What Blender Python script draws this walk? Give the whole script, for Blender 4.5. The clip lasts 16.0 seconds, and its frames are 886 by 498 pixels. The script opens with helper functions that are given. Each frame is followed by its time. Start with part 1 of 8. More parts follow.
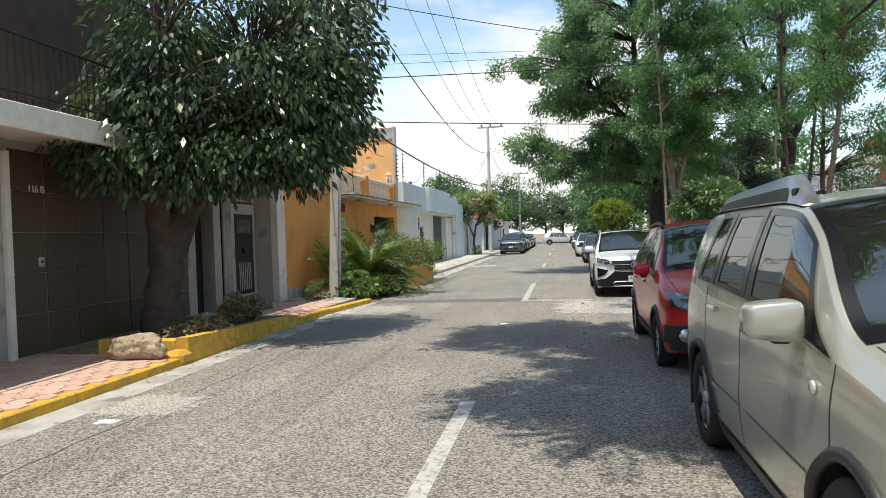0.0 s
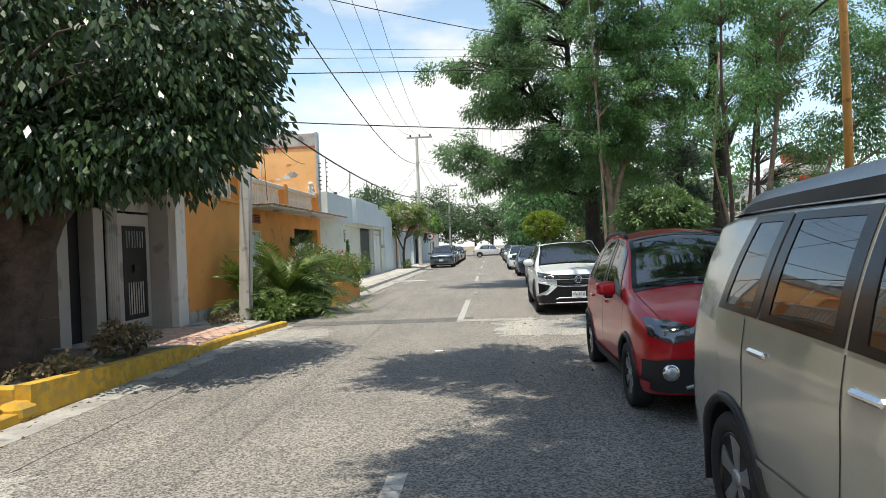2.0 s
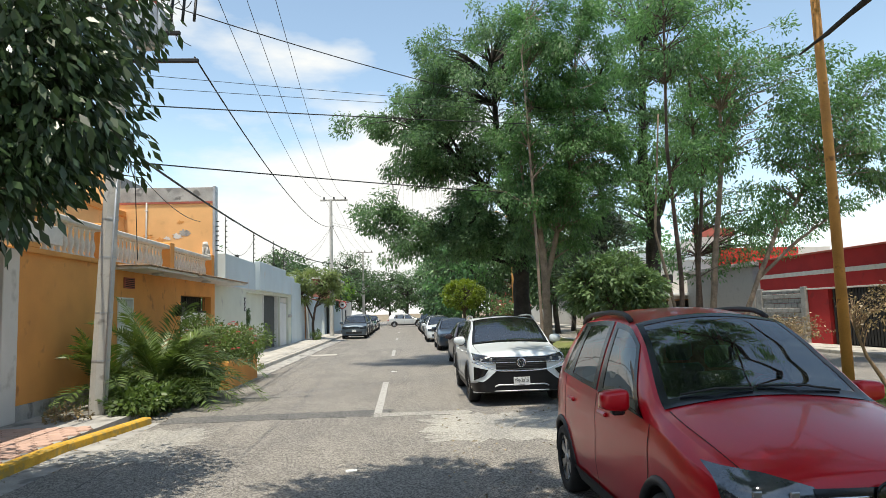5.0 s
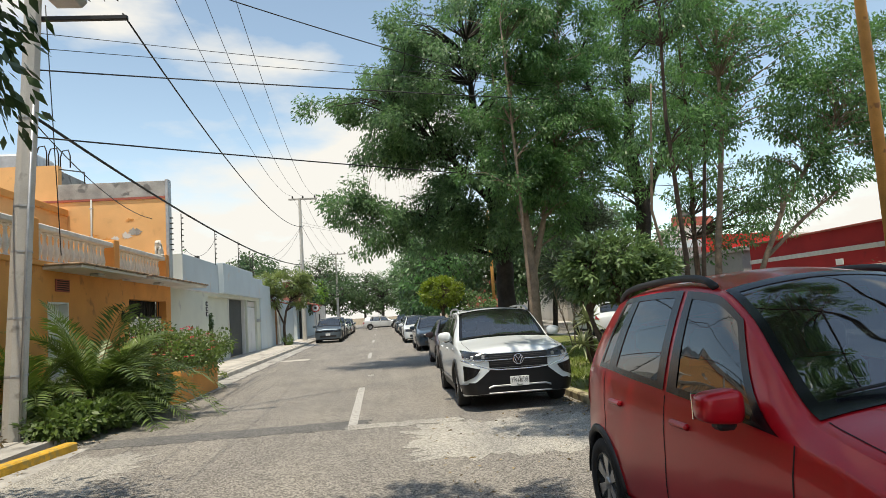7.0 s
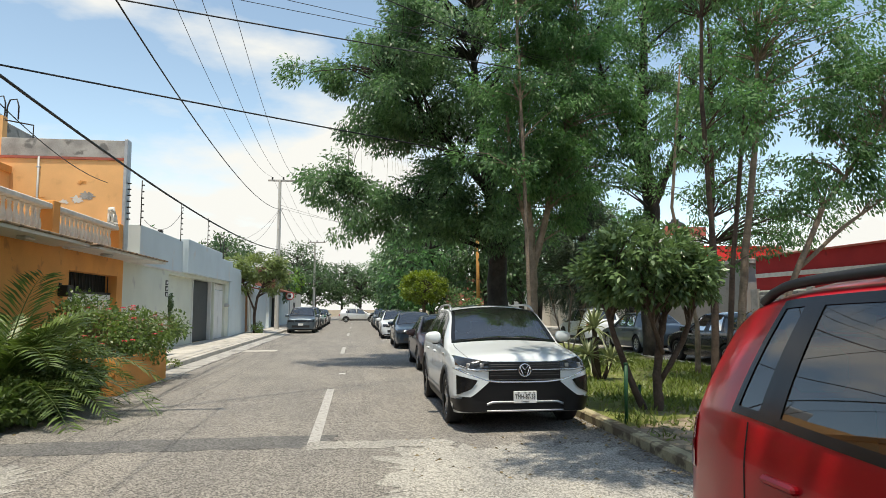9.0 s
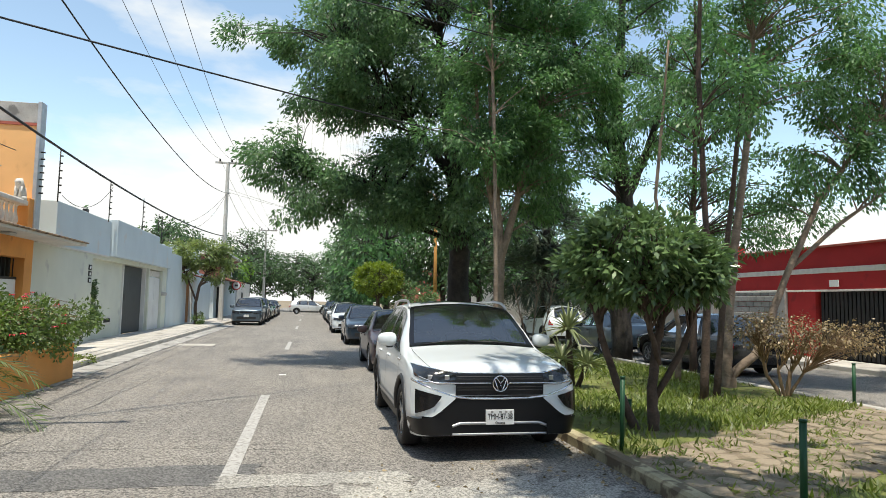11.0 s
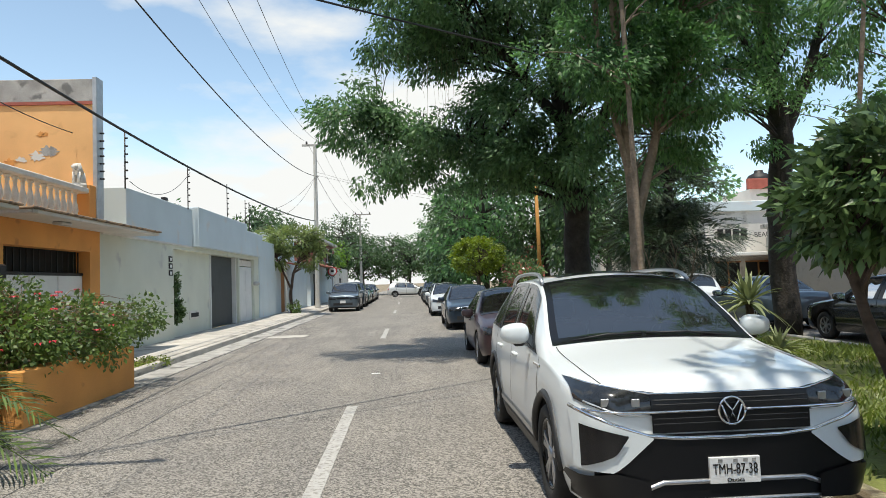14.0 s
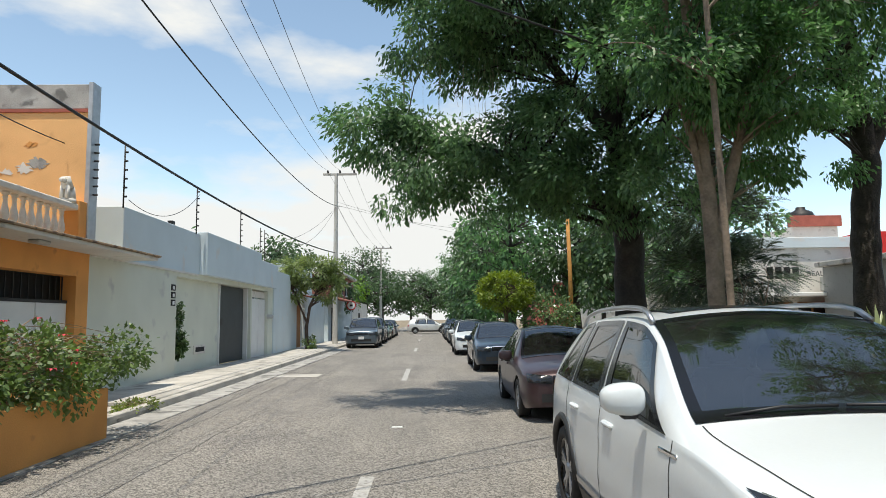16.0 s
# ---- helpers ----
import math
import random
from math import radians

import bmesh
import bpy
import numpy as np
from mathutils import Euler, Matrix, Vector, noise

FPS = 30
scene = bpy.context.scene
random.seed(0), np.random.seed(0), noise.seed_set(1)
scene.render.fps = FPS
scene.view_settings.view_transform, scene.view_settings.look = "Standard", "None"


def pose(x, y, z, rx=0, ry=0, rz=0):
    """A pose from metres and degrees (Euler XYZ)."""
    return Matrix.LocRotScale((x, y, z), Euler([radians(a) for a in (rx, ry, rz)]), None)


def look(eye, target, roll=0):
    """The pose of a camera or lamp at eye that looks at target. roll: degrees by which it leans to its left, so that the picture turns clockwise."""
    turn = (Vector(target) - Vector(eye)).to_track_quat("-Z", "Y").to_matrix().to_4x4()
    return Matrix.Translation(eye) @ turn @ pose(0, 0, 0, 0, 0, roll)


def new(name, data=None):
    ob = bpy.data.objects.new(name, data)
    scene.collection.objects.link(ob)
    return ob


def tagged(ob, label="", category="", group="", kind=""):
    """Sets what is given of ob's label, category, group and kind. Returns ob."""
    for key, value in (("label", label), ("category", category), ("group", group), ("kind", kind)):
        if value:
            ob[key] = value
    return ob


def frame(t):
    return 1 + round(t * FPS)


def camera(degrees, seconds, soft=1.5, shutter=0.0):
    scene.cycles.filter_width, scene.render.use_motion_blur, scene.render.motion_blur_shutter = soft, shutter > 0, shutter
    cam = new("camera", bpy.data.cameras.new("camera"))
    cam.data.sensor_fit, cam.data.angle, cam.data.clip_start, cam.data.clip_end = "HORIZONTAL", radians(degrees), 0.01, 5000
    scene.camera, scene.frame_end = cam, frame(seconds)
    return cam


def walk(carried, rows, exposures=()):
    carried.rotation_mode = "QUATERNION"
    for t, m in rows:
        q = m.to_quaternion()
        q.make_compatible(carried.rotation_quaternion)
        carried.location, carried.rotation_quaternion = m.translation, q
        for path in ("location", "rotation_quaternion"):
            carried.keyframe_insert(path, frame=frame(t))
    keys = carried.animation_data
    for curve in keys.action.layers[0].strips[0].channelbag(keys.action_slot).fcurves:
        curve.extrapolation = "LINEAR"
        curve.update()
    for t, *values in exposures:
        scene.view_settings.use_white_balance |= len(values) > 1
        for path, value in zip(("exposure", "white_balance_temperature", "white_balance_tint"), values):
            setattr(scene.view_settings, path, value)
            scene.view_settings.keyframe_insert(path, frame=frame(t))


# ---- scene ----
cam = camera(68.0, 16.0, soft=0.5)
PATH = [
    (0, (0.526, -0.318, 1.637), (0.166, 1.649, 1.596), -1.9),
    (0.5, (0.469, 0.089, 1.646), (0.325, 2.082, 1.731), -1.9),
    (1, (0.4, 0.519, 1.653), (0.103, 2.497, 1.675), -2.9),
    (1.5, (0.322, 0.972, 1.638), (0.261, 2.97, 1.57), -2.0),
    (2, (0.306, 1.325, 1.637), (0.16, 3.319, 1.628), -2.3),
    (2.5, (0.224, 1.86, 1.644), (0.188, 3.86, 1.6), -0.7),
    (3, (0.154, 2.201, 1.672), (0.336, 4.189, 1.559), -1.2),
    (3.5, (0.143, 2.565, 1.689), (0.125, 4.565, 1.716), -1.4),
    (4, (0.053, 2.996, 1.705), (0.021, 4.996, 1.688), -0.5),
    (4.5, (0.026, 3.485, 1.765), (0.173, 5.473, 1.932), -1.1),
    (4.7, (0.066, 3.653, 1.774), (0.188, 5.641, 1.959), -1.7),
    (6.8, (0.08, 5.408, 1.575), (0.228, 7.393, 1.776), -1.7),
    (7, (0.062, 5.643, 1.605), (0.264, 7.624, 1.794), -3.7),
    (7.5, (0.082, 6.212, 1.592), (-0.006, 8.189, 1.883), -1.0),
    (8, (0.1, 6.705, 1.58), (0.083, 8.699, 1.729), 0.6),
    (8.5, (0.098, 7.203, 1.585), (0.166, 9.193, 1.763), 1.1),
    (9, (0.056, 7.695, 1.574), (0.315, 9.67, 1.754), -0.1),
    (9.2, (0.058, 7.877, 1.574), (0.391, 9.841, 1.751), 0.0),
    (11.3, (0.257, 9.692, 1.612), (0.654, 11.645, 1.773), 1.0),
    (11.5, (0.265, 9.903, 1.602), (0.679, 11.852, 1.771), 0.1),
    (12, (0.356, 10.319, 1.596), (0.926, 12.236, 1.625), 0.0),
    (12.5, (0.427, 10.806, 1.6), (0.897, 12.747, 1.706), -0.1),
    (13, (0.388, 11.271, 1.594), (0.828, 13.22, 1.671), -0.7),
    (13.5, (0.345, 11.734, 1.59), (0.567, 13.716, 1.73), -2.8),
    (14, (0.349, 12.239, 1.59), (0.457, 14.234, 1.687), -1.9),
    (14.5, (0.286, 12.713, 1.59), (0.414, 14.709, 1.572), -1.5),
    (14.8, (0.285, 12.996, 1.586), (0.197, 14.992, 1.692), -0.8),
    (15, (0.31, 13.24, 1.598), (0.218, 15.232, 1.746), -0.6),
    (15.5, (0.228, 13.67, 1.615), (0.299, 15.661, 1.794), -1.6),
    (15.8, (0.253, 13.922, 1.593), (0.295, 15.914, 1.766), -2.3),
    (16, (0.192, 14.119, 1.573), (0.241, 16.107, 1.783), -0.8),
]
walk(cam, [(t, look(eye, target, roll)) for t, eye, target, roll in PATH], exposures=[(0, 0.22, 6900, 7), (4.5, 0.2, 6900, 7), (7, 0.03, 7300, 8), (9, 0.06, 7100, 7), (11.5, 0.2, 6850, 7), (13, 0.18, 6850, 7), (14, 0.06, 6800, 7), (15, -0.03, 6800, 7), (16, -0.01, 6800, 7)])

# ---- world, sun ----
SUN = Vector((-0.06, -0.25, 1.0)).normalized()
world = bpy.data.worlds.new("world")
scene.world = world
world.use_nodes = True
wn, wl = world.node_tree.nodes, world.node_tree.links
wn.clear()
w_out = wn.new("ShaderNodeOutputWorld")
w_bg = wn.new("ShaderNodeBackground")
w_bg.inputs["Strength"].default_value = 0.1
w_sky = wn.new("ShaderNodeTexSky")
w_sky.sky_type = "NISHITA"
w_sky.sun_disc = False
w_sky.sun_elevation = math.asin(SUN.z)
w_sky.sun_rotation = math.atan2(SUN.x, SUN.y)
w_sky.altitude = 1500
w_tc = wn.new("ShaderNodeTexCoord")
w_sep = wn.new("ShaderNodeSeparateXYZ")
w_map = wn.new("ShaderNodeMapping")
w_map.inputs["Scale"].default_value = (1.0, 1.0, 2.6)
w_map.inputs["Location"].default_value = (0.35, 0.1, 0.42)
w_noise = wn.new("ShaderNodeTexNoise")
w_noise.inputs["Scale"].default_value = 1.9
w_noise.inputs["Detail"].default_value = 9.0
w_noise.inputs["Roughness"].default_value = 0.52
w_ramp = wn.new("ShaderNodeValToRGB")
w_ramp.color_ramp.elements[0].position = 0.50
w_ramp.color_ramp.elements[1].position = 0.60
w_alt = wn.new("ShaderNodeMapRange")
for k, v in zip(("From Min", "From Max", "To Min", "To Max"), (0.02, 0.42, 0.16, -0.07)):
    w_alt.inputs[k].default_value = v
w_add = wn.new("ShaderNodeMath")
w_add.operation = "ADD"
w_tone = wn.new("ShaderNodeMix")
w_tone.data_type = "RGBA"
w_tone.blend_type = "MULTIPLY"
w_tone.inputs["Factor"].default_value = 1.0
w_tone.inputs[7].default_value = (2.8, 2.65, 2.3, 1)
w_mix = wn.new("ShaderNodeMix")
w_mix.data_type = "RGBA"
w_mix.inputs[7].default_value = (9.0, 9.2, 9.45, 1)
wl.new(w_tc.outputs["Generated"], w_map.inputs["Vector"])
wl.new(w_tc.outputs["Generated"], w_sep.inputs[0])
wl.new(w_sep.outputs["Z"], w_alt.inputs["Value"])
wl.new(w_map.outputs[0], w_noise.inputs["Vector"])
wl.new(w_noise.outputs[0], w_add.inputs[0])
wl.new(w_alt.outputs[0], w_add.inputs[1])
wl.new(w_add.outputs[0], w_ramp.inputs[0])
wl.new(w_sky.outputs[0], w_tone.inputs[6])
wl.new(w_tone.outputs[2], w_mix.inputs[6])
wl.new(w_ramp.outputs[0], w_mix.inputs["Factor"])
wl.new(w_mix.outputs[2], w_bg.inputs["Color"])
wl.new(w_bg.outputs[0], w_out.inputs[0])
sun = new("sun", bpy.data.lights.new("sun", "SUN"))
sun.data.energy, sun.data.angle, sun.data.color = 4.6, radians(0.53), (1.0, 0.95, 0.87)
sun.matrix_world = look(SUN * 60, (0, 0, 0))

# ---- materials ----
MATS = {}


def mat(name, color, rough=0.8, metal=0.0, vary=0.18, scale=3.0, bump=0.15, fine=60.0, stain=None, coat=0.0, island=0.0, rnd=0.0, spec=0.5):
    """A surface with two scales of colour change and a fine relief. stain: a second colour that comes through in patches."""
    if name in MATS:
        return MATS[name]
    m = bpy.data.materials.new(name)
    m.use_nodes = True
    n, l = m.node_tree.nodes, m.node_tree.links
    b = n["Principled BSDF"]
    b.inputs["Roughness"].default_value = rough
    b.inputs["Metallic"].default_value = metal
    b.inputs["Coat Weight"].default_value = coat
    b.inputs["Coat Roughness"].default_value = 0.04
    b.inputs["Specular IOR Level"].default_value = spec
    tc = n.new("ShaderNodeTexCoord")
    big = n.new("ShaderNodeTexNoise")
    big.inputs["Scale"].default_value = scale
    big.inputs["Detail"].default_value = 6
    small = n.new("ShaderNodeTexNoise")
    small.inputs["Scale"].default_value = fine
    small.inputs["Detail"].default_value = 3
    l.new(tc.outputs["Object"], big.inputs["Vector"])
    l.new(tc.outputs["Object"], small.inputs["Vector"])
    mix = n.new("ShaderNodeMath")
    mix.operation = "MULTIPLY_ADD"
    mix.inputs[1].default_value = 0.45
    l.new(small.outputs[0], mix.inputs[0])
    l.new(big.outputs[0], mix.inputs[2])
    last = mix.outputs[0]
    for amount, node, socket in ((island, "ShaderNodeNewGeometry", "Random Per Island"), (rnd, "ShaderNodeObjectInfo", "Random")):
        if amount:
            r = n.new(node)
            a = n.new("ShaderNodeMath")
            a.operation = "MULTIPLY_ADD"
            a.inputs[1].default_value = amount
            l.new(r.outputs[socket], a.inputs[0])
            l.new(last, a.inputs[2])
            last = a.outputs[0]
    ramp = n.new("ShaderNodeValToRGB")
    e = ramp.color_ramp.elements
    c = Vector(color)
    mid = 0.72 + 0.5 * (island + rnd)
    span = 0.22 + 0.5 * (island + rnd)
    e[0].position, e[1].position = max(0.0, mid - span), min(1.0, mid + span)
    e[0].color = (*(c * (1 - vary)), 1)
    e[1].color = (*(c * (1 + vary)), 1)
    l.new(last, ramp.inputs[0])
    col = ramp.outputs[0]
    if stain:
        patch = n.new("ShaderNodeTexNoise")
        patch.inputs["Scale"].default_value = stain[1]
        patch.inputs["Detail"].default_value = 7
        pr = n.new("ShaderNodeValToRGB")
        pr.color_ramp.elements[0].position = stain[2]
        pr.color_ramp.elements[1].position = min(1.0, stain[2] + 0.08)
        l.new(tc.outputs["Object"], patch.inputs["Vector"])
        l.new(patch.outputs[0], pr.inputs[0])
        mx = n.new("ShaderNodeMix")
        mx.data_type = "RGBA"
        mx.inputs[7].default_value = (*stain[0], 1)
        l.new(pr.outputs[0], mx.inputs["Factor"])
        l.new(col, mx.inputs[6])
        col = mx.outputs[2]
    l.new(col, b.inputs["Base Color"])
    if bump:
        bp = n.new("ShaderNodeBump")
        bp.inputs["Strength"].default_value = bump
        bp.inputs["Distance"].default_value = 0.02
        l.new(small.outputs[0], bp.inputs["Height"])
        l.new(bp.outputs[0], b.inputs["Normal"])
    MATS[name] = m
    return m


def asphalt_mat(name, color, speck):
    """Worn asphalt: pale chippings in a dark binder, with broad wear and stains."""
    m = bpy.data.materials.new(name)
    m.use_nodes = True
    n, l = m.node_tree.nodes, m.node_tree.links
    b = n["Principled BSDF"]
    b.inputs["Roughness"].default_value = 0.85
    tc = n.new("ShaderNodeTexCoord")
    vo = n.new("ShaderNodeTexVoronoi")
    vo.inputs["Scale"].default_value = 70
    big = n.new("ShaderNodeTexNoise")
    big.inputs["Scale"].default_value = 0.55
    big.inputs["Detail"].default_value = 8
    mp = n.new("ShaderNodeMapping")
    mp.inputs["Scale"].default_value = (1.6, 0.22, 1)
    long = n.new("ShaderNodeTexNoise")
    long.inputs["Scale"].default_value = 1.1
    long.inputs["Detail"].default_value = 5
    for a, c in ((tc.outputs["Object"], vo), (tc.outputs["Object"], big), (tc.outputs["Object"], mp), (mp.outputs[0], long)):
        l.new(a, c.inputs["Vector"])
    r1 = n.new("ShaderNodeValToRGB")
    r1.color_ramp.elements[0].position, r1.color_ramp.elements[1].position = 0.15, 0.85
    c = Vector(color)
    r1.color_ramp.elements[0].color = (*(c * 0.48), 1)
    r1.color_ramp.elements[1].color = (*(c * speck), 1)
    sep = n.new("ShaderNodeSeparateColor")
    l.new(vo.outputs["Color"], sep.inputs[0])
    l.new(sep.outputs[0], r1.inputs[0])
    r2 = n.new("ShaderNodeValToRGB")
    r2.color_ramp.elements[0].position, r2.color_ramp.elements[1].position = 0.32, 0.68
    r2.color_ramp.elements[0].color, r2.color_ramp.elements[1].color = (0.74, 0.74, 0.75, 1), (1.16, 1.14, 1.1, 1)
    add = n.new("ShaderNodeMath")
    add.operation = "MULTIPLY_ADD"
    add.inputs[1].default_value = 0.5
    half = n.new("ShaderNodeMath")
    half.operation = "MULTIPLY"
    half.inputs[1].default_value = 0.5
    l.new(big.outputs[0], half.inputs[0])
    l.new(long.outputs[0], add.inputs[0])
    l.new(half.outputs[0], add.inputs[2])
    l.new(add.outputs[0], r2.inputs[0])
    mx = n.new("ShaderNodeMix")
    mx.data_type, mx.blend_type = "RGBA", "MULTIPLY"
    mx.inputs["Factor"].default_value = 1
    l.new(r1.outputs[0], mx.inputs[6])
    l.new(r2.outputs[0], mx.inputs[7])
    l.new(mx.outputs[2], b.inputs["Base Color"])
    bp = n.new("ShaderNodeBump")
    bp.inputs["Strength"].default_value, bp.inputs["Distance"].default_value = 0.6, 0.008
    l.new(vo.outputs["Distance"], bp.inputs["Height"])
    l.new(bp.outputs[0], b.inputs["Normal"])
    MATS[name] = m
    return m


def leaf_mat(name, color, light=0.35, rough=0.45):
    """Leaves: each leaf its own tone, some light through them."""
    m = bpy.data.materials.new(name)
    m.use_nodes = True
    n, l = m.node_tree.nodes, m.node_tree.links
    b = n["Principled BSDF"]
    b.inputs["Roughness"].default_value = rough
    g = n.new("ShaderNodeNewGeometry")
    tc = n.new("ShaderNodeTexCoord")
    no = n.new("ShaderNodeTexNoise")
    no.inputs["Scale"].default_value = 0.9
    l.new(tc.outputs["Object"], no.inputs["Vector"])
    a = n.new("ShaderNodeMath")
    a.operation = "MULTIPLY_ADD"
    a.inputs[1].default_value = 0.55
    l.new(g.outputs["Random Per Island"], a.inputs[0])
    l.new(no.outputs[0], a.inputs[2])
    r = n.new("ShaderNodeValToRGB")
    c = Vector(color)
    r.color_ramp.elements[0].position, r.color_ramp.elements[1].position = 0.4, 1.05
    r.color_ramp.elements[0].color = (*(c * 0.55), 1)
    r.color_ramp.elements[1].color = (c.x * 1.6, c.y * 1.45, c.z * 1.2, 1)
    l.new(a.outputs[0], r.inputs[0])
    l.new(r.outputs[0], b.inputs["Base Color"])
    t = n.new("ShaderNodeBsdfTranslucent")
    h = n.new("ShaderNodeHueSaturation")
    h.inputs["Saturation"].default_value, h.inputs["Value"].default_value = 1.15, 1.5
    l.new(r.outputs[0], h.inputs["Color"])
    l.new(h.outputs[0], t.inputs[0])
    mx = n.new("ShaderNodeMixShader")
    mx.inputs[0].default_value = light
    l.new(b.outputs[0], mx.inputs[1])
    l.new(t.outputs[0], mx.inputs[2])
    l.new(mx.outputs[0], n["Material Output"].inputs[0])
    MATS[name] = m
    return m


def glass_mat(name, tint, gloss_ior=1.5):
    """Tinted car glass: sharp reflections by Fresnel, dark see-through body."""
    m = bpy.data.materials.new(name)
    m.use_nodes = True
    n, l = m.node_tree.nodes, m.node_tree.links
    tr = n.new("ShaderNodeBsdfTransparent")
    tr.inputs[0].default_value = (*tint, 1)
    gl = n.new("ShaderNodeBsdfGlossy")
    gl.inputs["Roughness"].default_value = 0.015
    fr = n.new("ShaderNodeFresnel")
    fr.inputs[0].default_value = gloss_ior
    mx = n.new("ShaderNodeMixShader")
    l.new(fr.outputs[0], mx.inputs[0])
    l.new(tr.outputs[0], mx.inputs[1])
    l.new(gl.outputs[0], mx.inputs[2])
    du = n.new("ShaderNodeBsdfDiffuse")
    du.inputs[0].default_value = (0.55, 0.55, 0.52, 1)
    m2 = n.new("ShaderNodeMixShader")
    m2.inputs[0].default_value = 0.018
    l.new(mx.outputs[0], m2.inputs[1])
    l.new(du.outputs[0], m2.inputs[2])
    l.new(m2.outputs[0], n["Material Output"].inputs[0])
    MATS[name] = m
    return m


ASPHALT = asphalt_mat("asphalt", (0.188, 0.175, 0.158), 1.9)
ASPHALT_DARK = asphalt_mat("asphalt_repair", (0.135, 0.132, 0.128), 1.5)
ASPHALT_PALE = asphalt_mat("cement_dust", (0.395, 0.378, 0.342), 1.25)
CONCRETE = mat("concrete", (0.46, 0.43, 0.385), 0.9, vary=0.25, scale=1.3, bump=0.3, stain=((0.27, 0.25, 0.22), 1.7, 0.58))
CONCRETE_OLD = mat("weathered_concrete", (0.36, 0.345, 0.32), 0.92, vary=0.3, scale=2.2, bump=0.4, stain=((0.17, 0.165, 0.155), 2.6, 0.55))
POLE = mat("pole_concrete", (0.48, 0.46, 0.42), 0.88, vary=0.16, scale=1.6, bump=0.3, stain=((0.30, 0.28, 0.25), 3.2, 0.62))
LINE = mat("road_paint", (0.415, 0.40, 0.375), 0.8, vary=0.15, scale=9, stain=((0.27, 0.255, 0.235), 22, 0.52))
YELLOW = mat("yellow_paint", (0.61, 0.345, 0.035), 0.8, vary=0.25, scale=4, stain=((0.44, 0.29, 0.07), 9, 0.5))
BRICK_FAR = mat("far_brick", (0.30, 0.12, 0.09), 0.9, vary=0.2, scale=2, bump=0.3)
KERB_DIRTY = mat("dirty_kerb", (0.40, 0.35, 0.22), 0.9, vary=0.3, scale=3, bump=0.5, stain=((0.16, 0.125, 0.08), 4, 0.48))
CANOPY_EDGE = mat("canopy_edge", (0.36, 0.25, 0.16), 0.9, vary=0.2, scale=3, bump=0.3, stain=((0.14, 0.10, 0.07), 4, 0.5))
ORANGE = mat("orange_render", (0.73, 0.325, 0.09), 0.9, vary=0.12, scale=1.1, bump=0.25, stain=((0.50, 0.21, 0.07), 2.3, 0.62))
ORANGE_PALE = mat("pale_orange_render", (0.83, 0.46, 0.19), 0.9, vary=0.1, scale=1.2, bump=0.25, stain=((0.72, 0.39, 0.16), 3.0, 0.62))
WHITE = mat("white_render", (0.585, 0.655, 0.68), 0.9, vary=0.06, scale=0.8, bump=0.15, stain=((0.62, 0.62, 0.60), 1.4, 0.63))
GREENWHITE = mat("pale_green_render", (0.63, 0.645, 0.55), 0.9, vary=0.07, scale=0.8, bump=0.15, stain=((0.50, 0.50, 0.46), 1.4, 0.63))
# cream render with the shade under balcony and tree darkened into its colour
SHADED_CREAM = mat("shaded_cream_render", (0.36, 0.335, 0.30), 0.9, vary=0.15, scale=1.0, bump=0.2, stain=((0.26, 0.24, 0.21), 2.0, 0.58))
CREAM = mat("cream_render", (0.66, 0.63, 0.58), 0.9, vary=0.1, scale=1.0, bump=0.2, stain=((0.5, 0.47, 0.42), 2.0, 0.6))
STONEWHITE = mat("cast_stone", (0.68, 0.64, 0.57), 0.85, vary=0.12, scale=6, bump=0.2)
BROWN_TILE = mat("brown_tile", (0.06, 0.038, 0.026), 0.5, vary=0.3, scale=2.5, bump=0.12, rnd=0.35)
PINK_TILE = mat("pink_paver", (0.48, 0.315, 0.25), 0.9, vary=0.18, scale=5, bump=0.3, rnd=0.4)
GROUT = mat("grout", (0.20, 0.17, 0.15), 0.95, vary=0.2)
WOOD = mat("varnished_wood", (0.20, 0.075, 0.03), 0.45, vary=0.3, scale=7, bump=0.1)
TIMBER = mat("weathered_timber", (0.34, 0.16, 0.06), 0.8, vary=0.3, scale=9, bump=0.3)
IRON = mat("black_iron", (0.025, 0.023, 0.022), 0.55, 0.3, vary=0.2)
STEEL_GREY = mat("grey_gate_paint", (0.16, 0.165, 0.165), 0.55, vary=0.12, scale=2)
STEEL_WHITE = mat("white_gate_paint", (0.72, 0.72, 0.70), 0.5, vary=0.06, scale=2)
GALV = mat("galvanised_steel", (0.46, 0.47, 0.48), 0.5, 0.6, vary=0.15, scale=6)
RED_WALL = mat("red_render", (0.42, 0.022, 0.022), 0.85, vary=0.14, scale=1.2, bump=0.2, stain=((0.30, 0.02, 0.02), 2.2, 0.62))
BRICK_RED = mat("brick_red_render", (0.36, 0.105, 0.075), 0.9, vary=0.2, scale=2, bump=0.3)
# near-black: painted shade behind openings, also seams, print and dark parts
DARK = mat("black_and_unlit", (0.018, 0.017, 0.016), 0.9, vary=0.2)
GREY_STONE = mat("grey_stone", (0.24, 0.235, 0.22), 0.9, vary=0.3, scale=4, bump=0.5, rnd=0.35)
SOIL = mat("dry_soil", (0.24, 0.185, 0.125), 0.95, vary=0.3, scale=2.2, bump=0.7, fine=35, stain=((0.10, 0.115, 0.04), 1.6, 0.55))
GRASSBED = mat("grass_floor", (0.140, 0.156, 0.039), 0.95, vary=0.4, scale=3.0, bump=0.8, fine=30, stain=((0.235, 0.19, 0.115), 1.1, 0.58))
